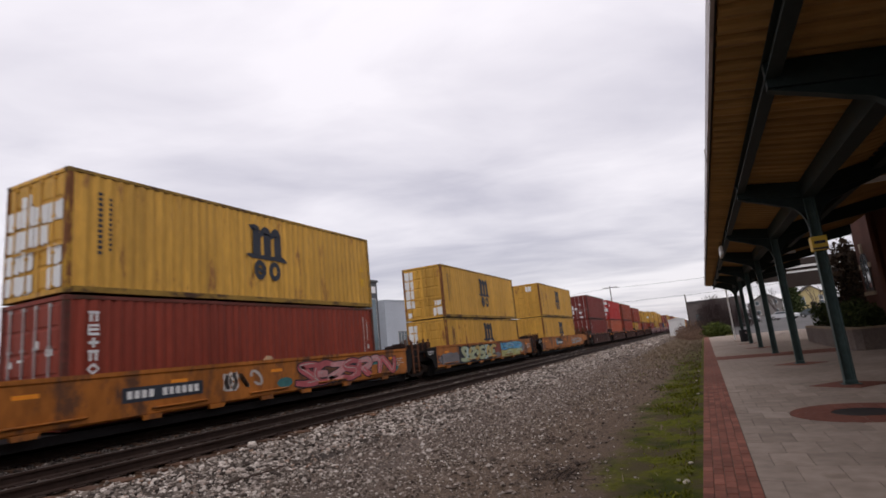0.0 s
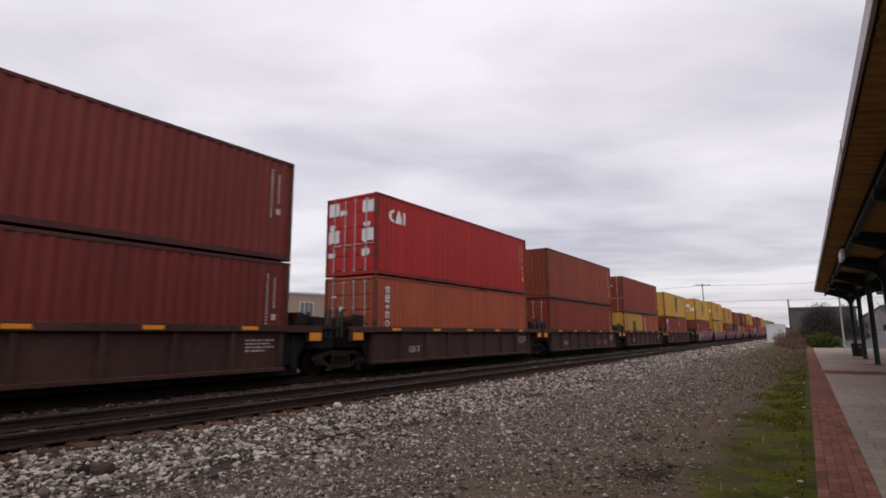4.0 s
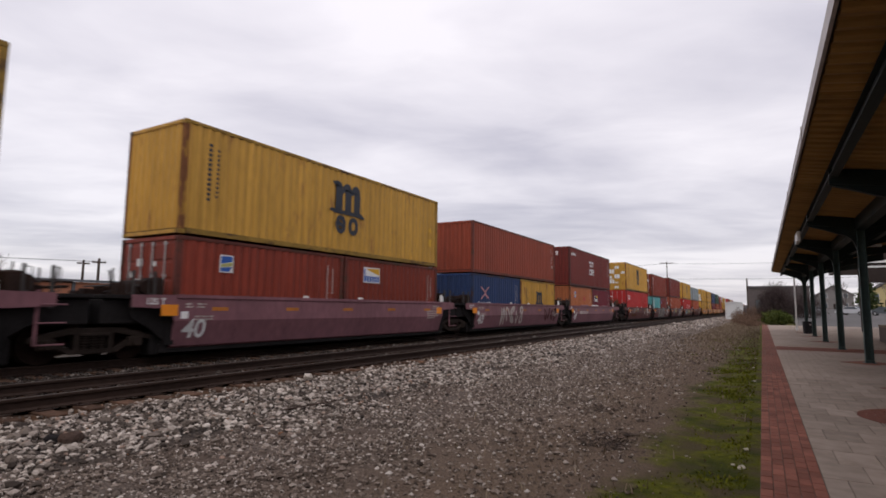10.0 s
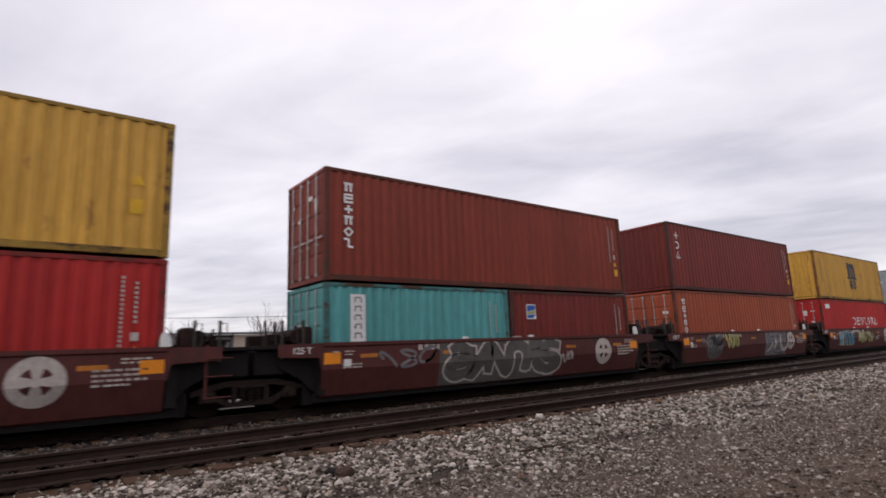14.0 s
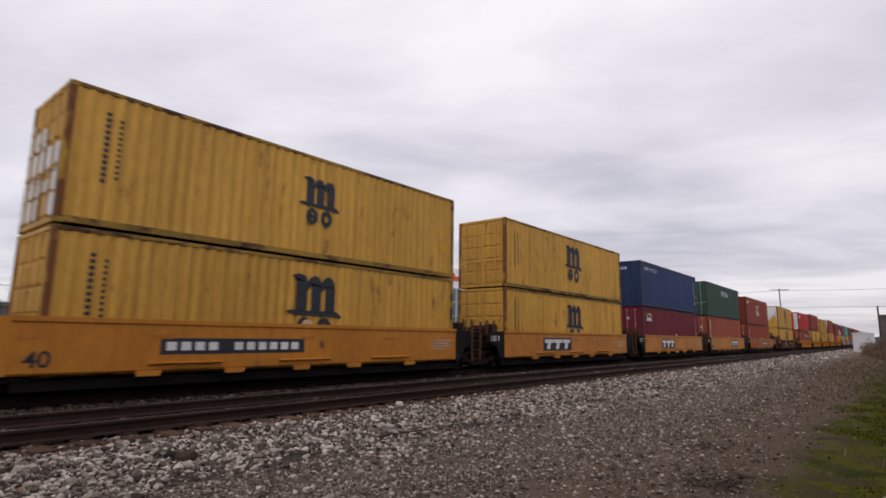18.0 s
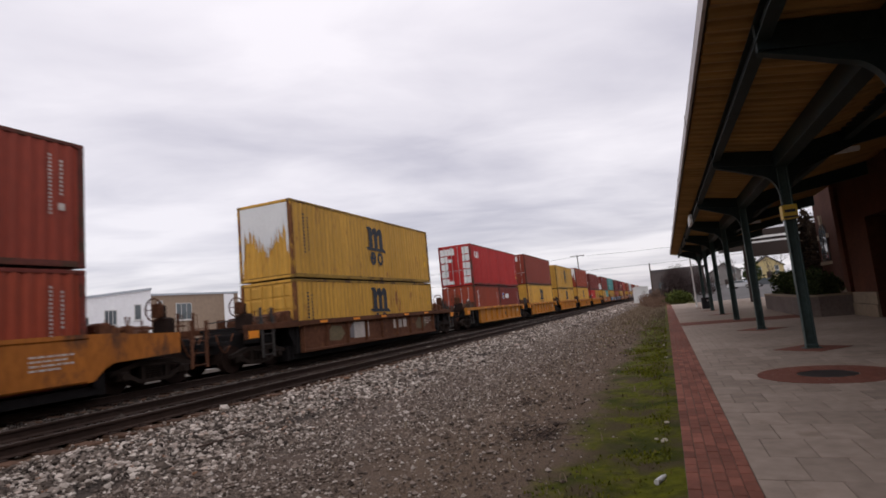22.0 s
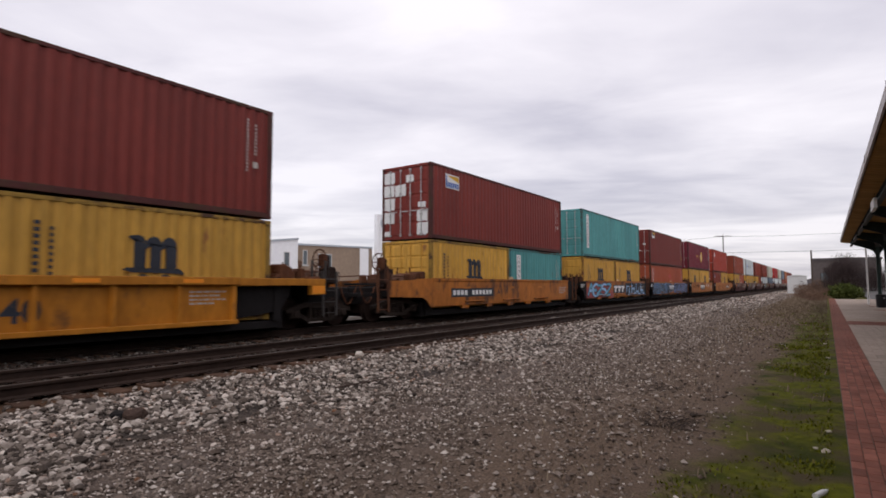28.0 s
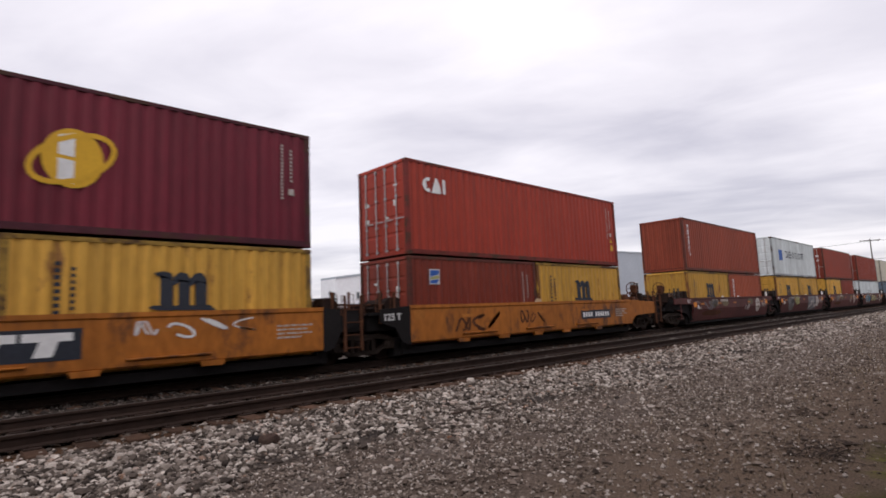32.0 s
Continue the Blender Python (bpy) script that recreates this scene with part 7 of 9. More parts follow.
            part("panel_patch", Build().box(SX - 0.098, SX - 0.095, -2.6, -1.4, 0.9, 1.55), PALEMARK, car, "faded pale patch")
        elif extra == "y" and not number:      # three faded red shapes near the middle
            for k in range(3):
                y = 0.04 + 0.36 * k
                part("name_shape", Build().extrude([(y + 0.10, 0.98), (y + 0.20, 0.98), (y + 0.20, 1.18), (y + 0.30, 1.18), (y + 0.30, 1.26), (y, 1.26), (y, 1.18), (y + 0.10, 1.18)], "x", SX - 0.098, SX - 0.095), COL["rdo"], car, "faded red broad shape")
        elif extra == "c0":
            code_panel(car, -5.15, 3.2)
            part("unit_letter", letters("A", 0.30), DARKMARK, car, "dark unit letter", (SX + 0.002, -1.6, 1.2))
        elif extra == "c1":
            piece(car, -6.2, -2.3, 0.64, 1.86, (2, 5, 6, 0, 3), INKMARK, (CYANMARK, SKYMARK), 0.22, 0.09, PINKMARK, 16, 0.12, SKYMARK)
            name_panel(car, -1.32, 2.55)
            mural(car, 1.3, 6.3, 0.62, 1.90, INKMARK, INKMARK, SKYMARK, SKYMARK, 17, 0.17, 1.2, True)
            part("red_disc", Build().extrude([(-1.72 + 0.3 * math.cos(a * math.pi / 10), 0.98 + 0.3 * math.sin(a * math.pi / 10)) for a in range(20)], "x", SX + 0.018, SX + 0.02), PINKMARK, car, "red painted disc")
        elif extra == "c2":
            piece(car, -6.5, -0.35, 0.64, 1.86, (1, 3, 5, 6, 0, 4, 1), SKYSOFT, (INKMARK, DEEPBLUE, INKMARK), 0.27, 0.09, INKMARK, 18, 0.15, SKYMARK)
            name_panel(car, -1.05, 1.95, SX + 0.02)
            piece(car, 0.95, 6.3, 0.64, 1.86, (1, 3, 0, 6, 5, 4, 1), LILSOFT, (INKMARK, INKMARK, DEEPBLUE), 0.28, 0.10, INKMARK, 19, 0.15, SKYMARK)
            graffiti(car, 1.2, 5.6, 0.75, 1.75, [LILMARK], 27, None, 0.35)
        elif extra == "c3":
            name_panel(car, -1.36, 2.62)
            graffiti(car, -5.4, -2.1, 1.15, 1.75, [CARRUST], 20, None, 0.7)
            graffiti(car, 2.0, 4.6, 1.35, 1.78, [WHITEMARK], 21, None, 0.4)
        elif extra == "c4":
            graffiti(car, -4.6, -2.4, 0.9, 1.6, [CARRUST], 22, None, 0.7)
            graffiti(car, -1.4, 0.0, 1.0, 1.6, [CARRUST], 23, None, 0.6)
            code_panel(car, 2.4, 2.2)
        if style in ("purple", "maroon"):
            lean_in(car)
        if style in ("dirty", "bright"):
            settle(car)
        MOVERS.append((car, centre, 0.0))
        z = 0.70
        y0 = s
        hlow = max(b[1] for b in lowers)
        for L, H, col, end, marks in lowers:
            c = container(L, H, col, end, marks, "in a well car")
            MOVERS.append((c, y0, z))
            y0 += 6.06 + 0.07
        L, H, col, end, marks = upper
        c = container(L, H, col, end, marks, "stacked on another")
        MOVERS.append((c, s, z + hlow + 0.045))


build_train()


# ---- trackside: grass, rock, litter ----
GRASS = island_material("grass_blades", ((0.0, (0.062, 0.070, 0.006)), (0.5, (0.130, 0.138, 0.008)), (0.85, (0.175, 0.178, 0.012)), (1.0, (0.18, 0.14, 0.05))))
DRYGRASS = island_material("dry_stalks", ((0.0, (0.15, 0.11, 0.075)), (0.6, (0.22, 0.165, 0.115)), (1.0, (0.30, 0.235, 0.165))))


def blades(name, count, area, length, mat, label, seed, keep, curl=0.5, near=1.6):
    """Grass: thin bent blades of two faces each, joined."""
    rng = np.random.default_rng(seed)
    x0, x1, y0, y1 = area
    y = y0 + (y1 - y0) * rng.random(count) ** near
    x = x0 + (x1 - x0) * rng.random(count)
    k = np.array([keep(a, b) for a, b in zip(x, y)]) > rng.random(count)
    x, y = x[k], y[k]
    n = len(x)
    L = length * np.exp(rng.normal(0, 0.35, n))
    w = (0.0035 + 0.0006 * np.clip(y, 0, 60)) * rng.uniform(0.7, 1.5, n)
    a = rng.random(n) * 6.283
    lean = rng.uniform(0.1, 1.0, n) * curl
    z = np.array([ground_z(q, c) for q, c in zip(x, y)]) - 0.01
    dx, dy = np.cos(a), np.sin(a)
    v = np.zeros((n, 5, 3))
    for j, (h, s) in enumerate(((0, 0), (0.55, 0.3), (1.0, 1.0))):
        cx, cy, cz = x + dx * L * lean * s, y + dy * L * lean * s, z + L * h * (1 - 0.25 * lean * s)
        if j < 2:
            ww = w * (1.0, 0.8)[j]
            v[:, 2 * j] = np.stack([cx - dy * ww, cy + dx * ww, cz], 1)
            v[:, 2 * j + 1] = np.stack([cx + dy * ww, cy - dx * ww, cz], 1)
        else:
            v[:, 4] = np.stack([cx, cy, cz], 1)
    tri = np.array([(0, 1, 3), (0, 3, 2), (2, 3, 4)])
    f = (tri[None] + 5 * np.arange(n)[:, None, None]).reshape(-1, 3).astype(np.int32)
    me = bpy.data.meshes.new(name)
    me.vertices.add(5 * n)
    me.vertices.foreach_set("co", v.reshape(-1).astype(np.float32))
    me.loops.add(f.size)
    me.loops.foreach_set("vertex_index", f.ravel())
    me.polygons.add(len(f))
    me.polygons.foreach_set("loop_start", np.arange(0, f.size, 3, dtype=np.int32))
    me.update()
    me.materials.append(None)
    return solid(name, me, mat, label, "grass", kind="stuff")


def turf(x, y):
    if y > 14 and (y - 14) / 22 > noise.noise((x * 0.8, y * 0.35, 1.0)) * 0.6 + 0.45:
        return 0.03
    edge = -1.0 - 0.35 * math.sin(y * 0.45 + 0.6) - 0.25 * math.sin(y * 1.7)
    patch = noise.noise((x * 1.1, y * 0.7, 3.0)) + 0.5 * noise.noise((x * 3.5, y * 3.0, 7.0))
    return max(0.0, min(1.0, (x - edge) * 1.6)) * max(0.03, min(1.0, 0.48 + 1.6 * patch))


blades("grass", 200000, (-2.4, -0.16, 2.8, 60), 0.028, GRASS, "short patchy yellow-green grass beside the platform", 21, turf, 1.1)
blades("near_grass", 30000, (-2.2, -0.16, -8, 2.8), 0.028, GRASS, "short patchy yellow-green grass behind", 24, turf, 1.1, 1.0)
blades("dry_grass", 30000, (-3.8, -0.2, 2.8, 95), 0.07, DRYGRASS, "thin dry brown stalks among the gravel", 22, lambda x, y: min(1.0, 0.03 + max(0, y - 16) * 0.03) + 0.25 * max(0, noise.noise((x * 0.9, y * 0.5, 9.0))), 0.9)


def dead_weed(x, y, r, n, seed):
    rng = random.Random(seed)
    b = Build()
    for i in range(n):
        a, l = rng.uniform(0, 6.28), rng.uniform(0.3, 1.0) * r
        p = Vector((x + rng.uniform(-0.22, 0.22), y + rng.uniform(-0.3, 0.3), 0.0))
        q = p + Vector((math.cos(a) * l * 0.6, math.sin(a) * l * 0.6, l * rng.uniform(0.05, 0.32)))
        e = q + Vector((math.cos(a + rng.uniform(-1, 1)) * l * 0.5, math.sin(a + rng.uniform(-1, 1)) * l * 0.5, -l * rng.uniform(-0.1, 0.25)))
        b.tube(p, q, 0.004, 0.003, 4).tube(q, e, 0.003, 0.0015, 3)
    solid("dead_weed", b, material("dead_stalk", (0.055, 0.040, 0.034), 0.9, vary=0.3), "low tangle of dead dark weed stalks on gravel", "weed")


dead_weed(-1.70, 6.75, 0.34, 90, 1)
dead_weed(-2.25, 8.9, 0.22, 40, 2)


def lump(name, at, size, mat, label, category, seed, group=""):
    bm = bmesh.new()
    bmesh.ops.create_icosphere(bm, subdivisions=3, radius=1.0)
    for v in bm.verts:
        d = 1 + 0.28 * noise.noise(v.co * 1.3 + Vector((seed * 3.1, 0, 0))) + 0.10 * noise.noise(v.co * 3.7 + Vector((0, seed, 0)))
        v.co = Vector((v.co.x * size[0] * d, v.co.y * size[1] * d, max(v.co.z, -0.5) * size[2] * d))
    me = bpy.data.meshes.new(name)
    bm.to_mesh(me)
    bm.free()
    me.materials.append(None)
    return solid(name, me, mat, label, category, group, m=pose(*at))


ROCKMAT = material("brown_rock", (0.062, 0.040, 0.031), 0.9, 0, 0.35, 9.0, 0.01, 25)
lump("rock", (-6.66, 3.20, 0.11), (0.13, 0.12, 0.075), ROCKMAT, "brown lump of rock lying in the ballast", "rock", 1)
lump("rock", (-6.84, 3.10, 0.08), (0.12, 0.09, 0.07), BLACKSTEEL, "dark flat stone lying in the ballast", "rock", 2)
PALELITTER = material("pale_litter", (0.45, 0.39, 0.31), 0.7, vary=0.2)
for i, (x, y, s) in enumerate(((-0.20, 7.2, 0.05), (-0.22, 6.35, 0.06), (-0.30, 6.42, 0.035), (-0.19, 14.2, 0.06), (-0.25, 17.5, 0.06), (-0.22, 20.8, 0.07), (-1.44, 11.2, 0.06), (-1.36, 11.3, 0.04))):
    lump("litter", (x, y, 0.03), (s * 0.62, s * 0.85, s * 0.3), PALELITTER, "pale crumpled scrap of litter in the grass", "litter", i + 5, "litter along the platform")
bottle = thing("plastic_bottle", pose(-0.25, 5.06, 0.035, 0, 90, 70), "white plastic bottle lying in the grass", "bottle")
part("body", Build().tube((0, 0, -0.09), (0, 0, 0.05), 0.022, 0.022, 14).tube((0, 0, 0.05), (0, 0, 0.085), 0.022, 0.012, 14), WHITEMARK, bottle)
part("cap", Build().tube((0, 0, 0.085), (0, 0, 0.105), 0.013, 0.013, 12), WHITEMARK, bottle)
solid("stick", Build().tube((-6.15, 5.75, 0.07), (-5.95, 6.9, 0.09), 0.014, 0.008, 6), ROCKMAT, "thin dark stick lying on the ballast", "stick")

# ---- on the platform ----
BINMAT = material("bin_plastic", (0.018, 0.019, 0.022), 0.55, 0, 0.2, 5.0)
LINER = material("bin_liner", (0.012, 0.012, 0.013), 0.35, 0, 0.2, 8.0, 0.006, 20)


def trash_bin(x, y, h=0.80, r=0.31):
    t = thing("trash_bin", pose(x, y, PLAT_Z), "black round trash bin with a liner on the platform", "trash bin", "trash bins")
    n = 28
    ring = lambda rr, z: [(rr * math.cos(2 * math.pi * k / n), rr * math.sin(2 * math.pi * k / n), z) for k in range(n)]
    part("body", Build().loft([ring(r * 0.86, 0), ring(r * 0.90, 0.03), ring(r, h - 0.06), ring(r, h - 0.03), ring(r - 0.03, h - 0.03), ring(r * 0.8, 0.05)], True).mesh("body", True), BINMAT, t)
    part("rim", Build().loft([ring(r + 0.008, h - 0.07), ring(r + 0.012, h - 0.01), ring(r + 0.004, h + 0.006), ring(r - 0.03, h - 0.02)], False).mesh("rim", True), LINER, t, "folded black liner over the rim")
    lab = part("label", Build().box(-0.045, 0.045, -0.004, 0.0, 0, 0.075), WHITEMARK, t, "small white label", (0.10, -r - 0.004, h - 0.24))
    part("label_mark", Build().box(-0.03, 0.035, -0.007, -0.005, 0.02, 0.055), PINKMARK, lab, "red mark")
    return t


trash_bin(2.63, 6.52, 0.62, 0.222)
trash_bin(2.62, 43.6)

SIGNYEL = material("sign_yellow", (0.62, 0.42, 0.06), 0.5, vary=0.1)
for k in (4,):
    sg = thing("post_sign", pose(POST_X, POST_Y[k] - 0.12, 2.86), "yellow warning collar with dark bars strapped round the post", "sign")
    part("plate", Build().box(-0.14, 0.14, -0.03, 0.245, 0, 0.30, 0.006), SIGNYEL, sg)
    part("writing_bar", Build().box(-0.10, 0.10, -0.034, -0.031, 0.14, 0.20), DARKMARK, sg)
    part("writing_bar", Build().box(-0.13, 0.13, -0.034, -0.031, 0.02, 0.06), DARKMARK, sg)
GLOWLESS = material("lamp_housing", (0.72, 0.72, 0.70), 0.5, vary=0.08)


def canopy_lamp(x, y, z, along):
    t = thing("canopy_lamp", pose(x, y, z, 0, 0, 0 if along else 90), "white strip lamp hung under the canopy, unlit", "lamp", "lamps of the canopy")
    part("housing", Build().extrude([(-0.10, 0.0), (-0.06, -0.09), (0.06, -0.09), (0.10, 0.0)], "y", -0.62, 0.62), GLOWLESS, t)
    part("stem", Build().tube((0, -0.4, 0), (0, -0.4, 0.30), 0.012, 0.012, 6), SHADEDGREEN, t)
    part("stem", Build().tube((0, 0.4, 0), (0, 0.4, 0.30), 0.012, 0.012, 6), SHADEDGREEN, t)


canopy_lamp(3.5, 13.7, 4.22, False)
canopy_lamp(3.5, 26.4, 4.22, False)
box = thing("hanging_sign", pose(1.28, 23.7, 4.12), "pale unreadable sign board hung under the canopy edge", "sign")
part("board", Build().box(-0.05, 0.05, -0.75, 0.75, 0, 0.34, 0.01), GLOWLESS, box)
part("hanger", Build().tube((0, -0.5, 0.34), (0, -0.5, 0.55), 0.01, 0.01, 6), SHADEDGREEN, box)
part("hanger", Build().tube((0, 0.5, 0.34), (0, 0.5, 0.55), 0.01, 0.01, 6), SHADEDGREEN, box)
for y, x in ((50.6, 2.3), (46.5, 3.1)):
    dp = thing("downpipe", pose(x, y, PLAT_Z), "white rainwater downpipe at the canopy end", "pipe", "downpipes")
    part("pipe", Build().tube((0, 0, 0), (0, 0, 4.2), 0.06, 0.06, 10), GLOWLESS, dp)
    part("shoe", Build().tube((0, 0, 0.06), (0, -0.2, 0.03), 0.06, 0.06, 10), GLOWLESS, dp)

# ---- station building ----
WALLBRICK = material("station_brick", (0.082, 0.031, 0.018), 0.9, 0, 0.25, 2.0, 0.003, 40, (0.09, 0.035, 0.028), 0.60, 1.6)
BASESTONE = material("base_stone", (0.27, 0.21, 0.150), 0.85, 0, 0.2, 2.0, 0.004, 30)
GLASS = material("window_glass", (0.10, 0.12, 0.13), 0.06, 0.0, 0.05, 1.0)
STATIONGLASS = material("coated_glass", (0.62, 0.63, 0.61), 0.05, 0.9, 0.04, 1.0)
WINGBRICK = material("wing_brick", (0.078, 0.034, 0.024), 0.9, 0, 0.25, 2.0, 0.003, 40, (0.11, 0.045, 0.03), 0.60, 1.6)
DARKWOOD = material("dark_trim", (0.035, 0.024, 0.020), 0.6, vary=0.2)
FRAMEWHITE = material("window_frame_white", (0.55, 0.54, 0.52), 0.6, vary=0.1)


def window(parent, x, y, z, w, h, axis="y", face=-1, frame=DARKWOOD, cols=1, rows=2, glass=None):
    """A framed window in a wall that runs along y (or x), looking to the side `face`."""
    fr = Build()
    T = (lambda u, d, v: (x + face * d, y + u, z + v)) if axis == "y" else (lambda u, d, v: (x + u, y + face * d, z + v))

    def slab(b, u0, u1, v0, v1, d0, d1):
        p, q = T(u0, d0, v0), T(u1, d1, v1)
        b.box(min(p[0], q[0]), max(p[0], q[0]), min(p[1], q[1]), max(p[1], q[1]), min(p[2], q[2]), max(p[2], q[2]))
    for u0, u1, v0, v1 in ((0, 0.08, 0, h), (w - 0.08, w, 0, h), (0.08, w - 0.08, 0, 0.08), (0.08, w - 0.08, h - 0.08, h)):
        slab(fr, u0, u1, v0, v1, -0.05, 0.05)
    for i in range(1, cols):
        slab(fr, w * i / cols - 0.025, w * i / cols + 0.025, 0.08, h - 0.08, -0.03, 0.03)
    for i in range(1, rows):
        slab(fr, 0.08, w - 0.08, h * i / rows - 0.02, h * i / rows + 0.02, -0.028, 0.028)
    win = part("window", fr, frame, parent, "framed window")
    pane = Build()
    slab(pane, 0.06, w - 0.06, 0.06, h - 0.06, -0.012, 0.006)
    part("pane", pane, glass or GLASS, win, "reflecting glass")
    sill = Build()
    slab(sill, -0.1, w + 0.1, -0.12, 0, 0.0, 0.14)
    part("sill", sill, BASESTONE if frame is DARKWOOD else frame, win)
    return win


def brick_wall(name, parent, x0, x1, y0, y1, z0, z1, holes, mat):
    """A wall along y with rectangular openings (y0, y1, z0, z1), built of blocks round them."""
    b = Build()
    cuts = sorted({y0, y1, *[h[0] for h in holes], *[h[1] for h in holes]})
    for a, c in zip(cuts, cuts[1:]):
        hs = [h for h in holes if h[0] <= a + 1e-6 and h[1] >= c - 1e-6]
        if not hs:
            b.box(x0, x1, a, c, z0, z1)
        else:
            b.box(x0, x1, a, c, z0, hs[0][2])
            b.box(x0, x1, a, c, hs[0][3], z1)
    return part(name, b, mat, parent)


def station():
    s = thing("station_building", pose(0, 0, 0), "dark red brick station with pale stone base and tall windows", "building")
    holes = [(13.45, 14.85, 1.30, 3.35), (8.6, 10.0, 1.30, 3.35), (3.8, 5.2, 1.30, 3.35), (-1.2, 0.2, 1.30, 3.35)]
    brick_wall("wall", s, 6.32, 6.75, -16, 24.8, 0.95, 5.2, holes + [(19.5, 21.6, 0.95, 3.4)], WALLBRICK)
    b = Build()
    for a, c in ((-16, 19.5), (21.6, 24.8)):
        b.box(6.22, 6.315, a, c, PLAT_Z, 0.54, 0.01).box(6.25, 6.315, a, c, 0.548, 0.945, 0.01)
    part("stone_base", b, BASESTONE, s, "pale dressed stone base course")
    for a, c in ((-16, 19.5), (21.6, 24.8)):
        part("footing", Build().box(6.32, 6.75, a, c, PLAT_Z, 0.946), WALLBRICK, s)
    part("end_wall", Build().box(6.75, 15, 24.4, 24.8, PLAT_Z, 5.2), WALLBRICK, s)
    for a, c, z0, z1 in holes:
        window(s, 6.42, a, z0, c - a, z1 - z0, "y", -1, DARKWOOD, 1, 2, STATIONGLASS)
    part("recess_wall", Build().box(7.4, 7.6, 19.0, 22.2, PLAT_Z, 3.6), WALLBRICK, s)
    part("door", Build().box(7.33, 7.40, 19.9, 21.2, PLAT_Z, 2.4), DARKWOOD, s, "dark recessed door")
    part("recess_side", Build().box(6.76, 7.4, 19.2, 19.4, PLAT_Z, 3.4), WALLBRICK, s)
    part("recess_side", Build().box(6.76, 7.4, 21.7, 21.9, PLAT_Z, 3.4), WALLBRICK, s)
    part("recess_ceiling", Build().box(6.76, 7.6, 19.0, 22.2, 3.4, 3.55), DARKWOOD, s)
    for y in (18.7, 23.9, 15.9, 12.0):
        part("pilaster", Build().box(6.20, 6.32, y, y + 0.5, 0.955, 5.2), WALLBRICK, s)
    part("eaves", Build().box(6.0, 6.8, -16, 25.0, 5.2, 5.45), DARKWOOD, s)
    # the set-back wing behind the planter, with tall arched windows
    w = thing("station_wing", pose(0, 0, 0), "red brick station wing with tall arched windows behind a planter", "building")
    part("wall", Build().box(8.3, 20, 24.85, 36.2, PLAT_Z, 7.2), WINGBRICK, w)
    part("stone_base", Build().box(8.22, 8.299, 24.85, 36.2, PLAT_Z, 0.95), BASESTONE, w)
    for y in (27.5, 31.2, 34.9):
        ring = lambda r, z0: [(y + r * math.cos(a), 3.75 + r * math.sin(a)) for a in [math.pi * i / 12 for i in range(13)]] + [(y - r, z0), (y + r, z0)]
        wn = part("window", Build().extrude(ring(0.70, 2.40), "x", 8.24, 8.30), DARKWOOD, w, "dark frame of an arched window")
        part("pane", Build().extrude(ring(0.60, 2.50), "x", 8.225, 8.239), GLASS, wn, "dark arched glass")
        part("glazing_bar", Build().box(8.20, 8.224, y - 0.03, y + 0.03, 2.5, 4.33), DARKWOOD, wn)
        part("keystone", Build().extrude([(y - 0.12, 4.40), (y + 0.12, 4.40), (y + 0.17, 4.90), (y - 0.17, 4.90)], "x", 8.20, 8.299), BASESTONE, w, "pale stone keystone")
        for e in (-1, 1):
            part("springer", Build().box(8.21, 8.299, min(y + e * 0.72, y + e * 0.98), max(y + e * 0.72, y + e * 0.98), 3.62, 3.86), BASESTONE, w, "pale stone block at the arch")
        part("sill", Build().box(8.14, 8.299, y - 0.80, y + 0.80, 2.22, 2.40), BASESTONE, w, "pale stone window sill")
    part("cornice", Build().box(8.1, 20, 24.85, 36.4, 7.2, 7.5), BASESTONE, w)
    return s


station()
LEAFDARK = island_material("shrub_leaves", ((0.0, (0.020, 0.030, 0.010)), (0.6, (0.040, 0.056, 0.018)), (1.0, (0.075, 0.085, 0.030))))
LEAFGREEN = island_material("bush_leaves", ((0.0, (0.035, 0.050, 0.012)), (0.6, (0.075, 0.095, 0.020)), (1.0, (0.12, 0.13, 0.035))))
BROWNLEAF = island_material("brown_leaves", ((0.0, (0.020, 0.014, 0.010)), (0.6, (0.040, 0.027, 0.018)), (1.0, (0.070, 0.048, 0.030))))


def leaf_cloud(n, centre, radii, size, seed, rough=0.35, twig=False):
    """Leaves or twigs strewn through an uneven lump."""
    rng = np.random.default_rng(seed)
    d = rng.normal(size=(n, 3))
    d /= np.linalg.norm(d, axis=1)[:, None]
    r = rng.random(n) ** 0.42
    bumpy = np.array([1 + rough * noise.noise((a * 2.2 + seed, b * 2.2, c * 2.2)) + rough * 0.5 * noise.noise((a * 5, b * 5 + seed, c * 5)) for a, b, c in d])
    p = d * (r * bumpy)[:, None] * np.array(radii) + np.array(centre)
    u = rng.normal(size=(n, 3))
    u /= np.linalg.norm(u, axis=1)[:, None]
    if twig:
        u[:, 2] = np.abs(u[:, 2]) + 0.6
        u /= np.linalg.norm(u, axis=1)[:, None]
    w = np.cross(u, rng.normal(size=(n, 3)))
    w /= np.linalg.norm(w, axis=1)[:, None]
    s = size * np.exp(rng.normal(0, 0.3, n))[:, None]
    k = 0.05 if twig else 0.5
    v = np.stack([p - u * s, p + w * s * k, p + u * s, p - w * s * k], 1).reshape(-1, 3)
    f = np.arange(4 * n).reshape(-1, 4)
    b = Build()
    b.v, b.f = [tuple(q) for q in v], [tuple(q) for q in f]
    return b


def plain_mesh(b, name):
    me = bpy.data.meshes.new(name)
    me.from_pydata(b.v, [], b.f)
    me.materials.append(None)
    return me


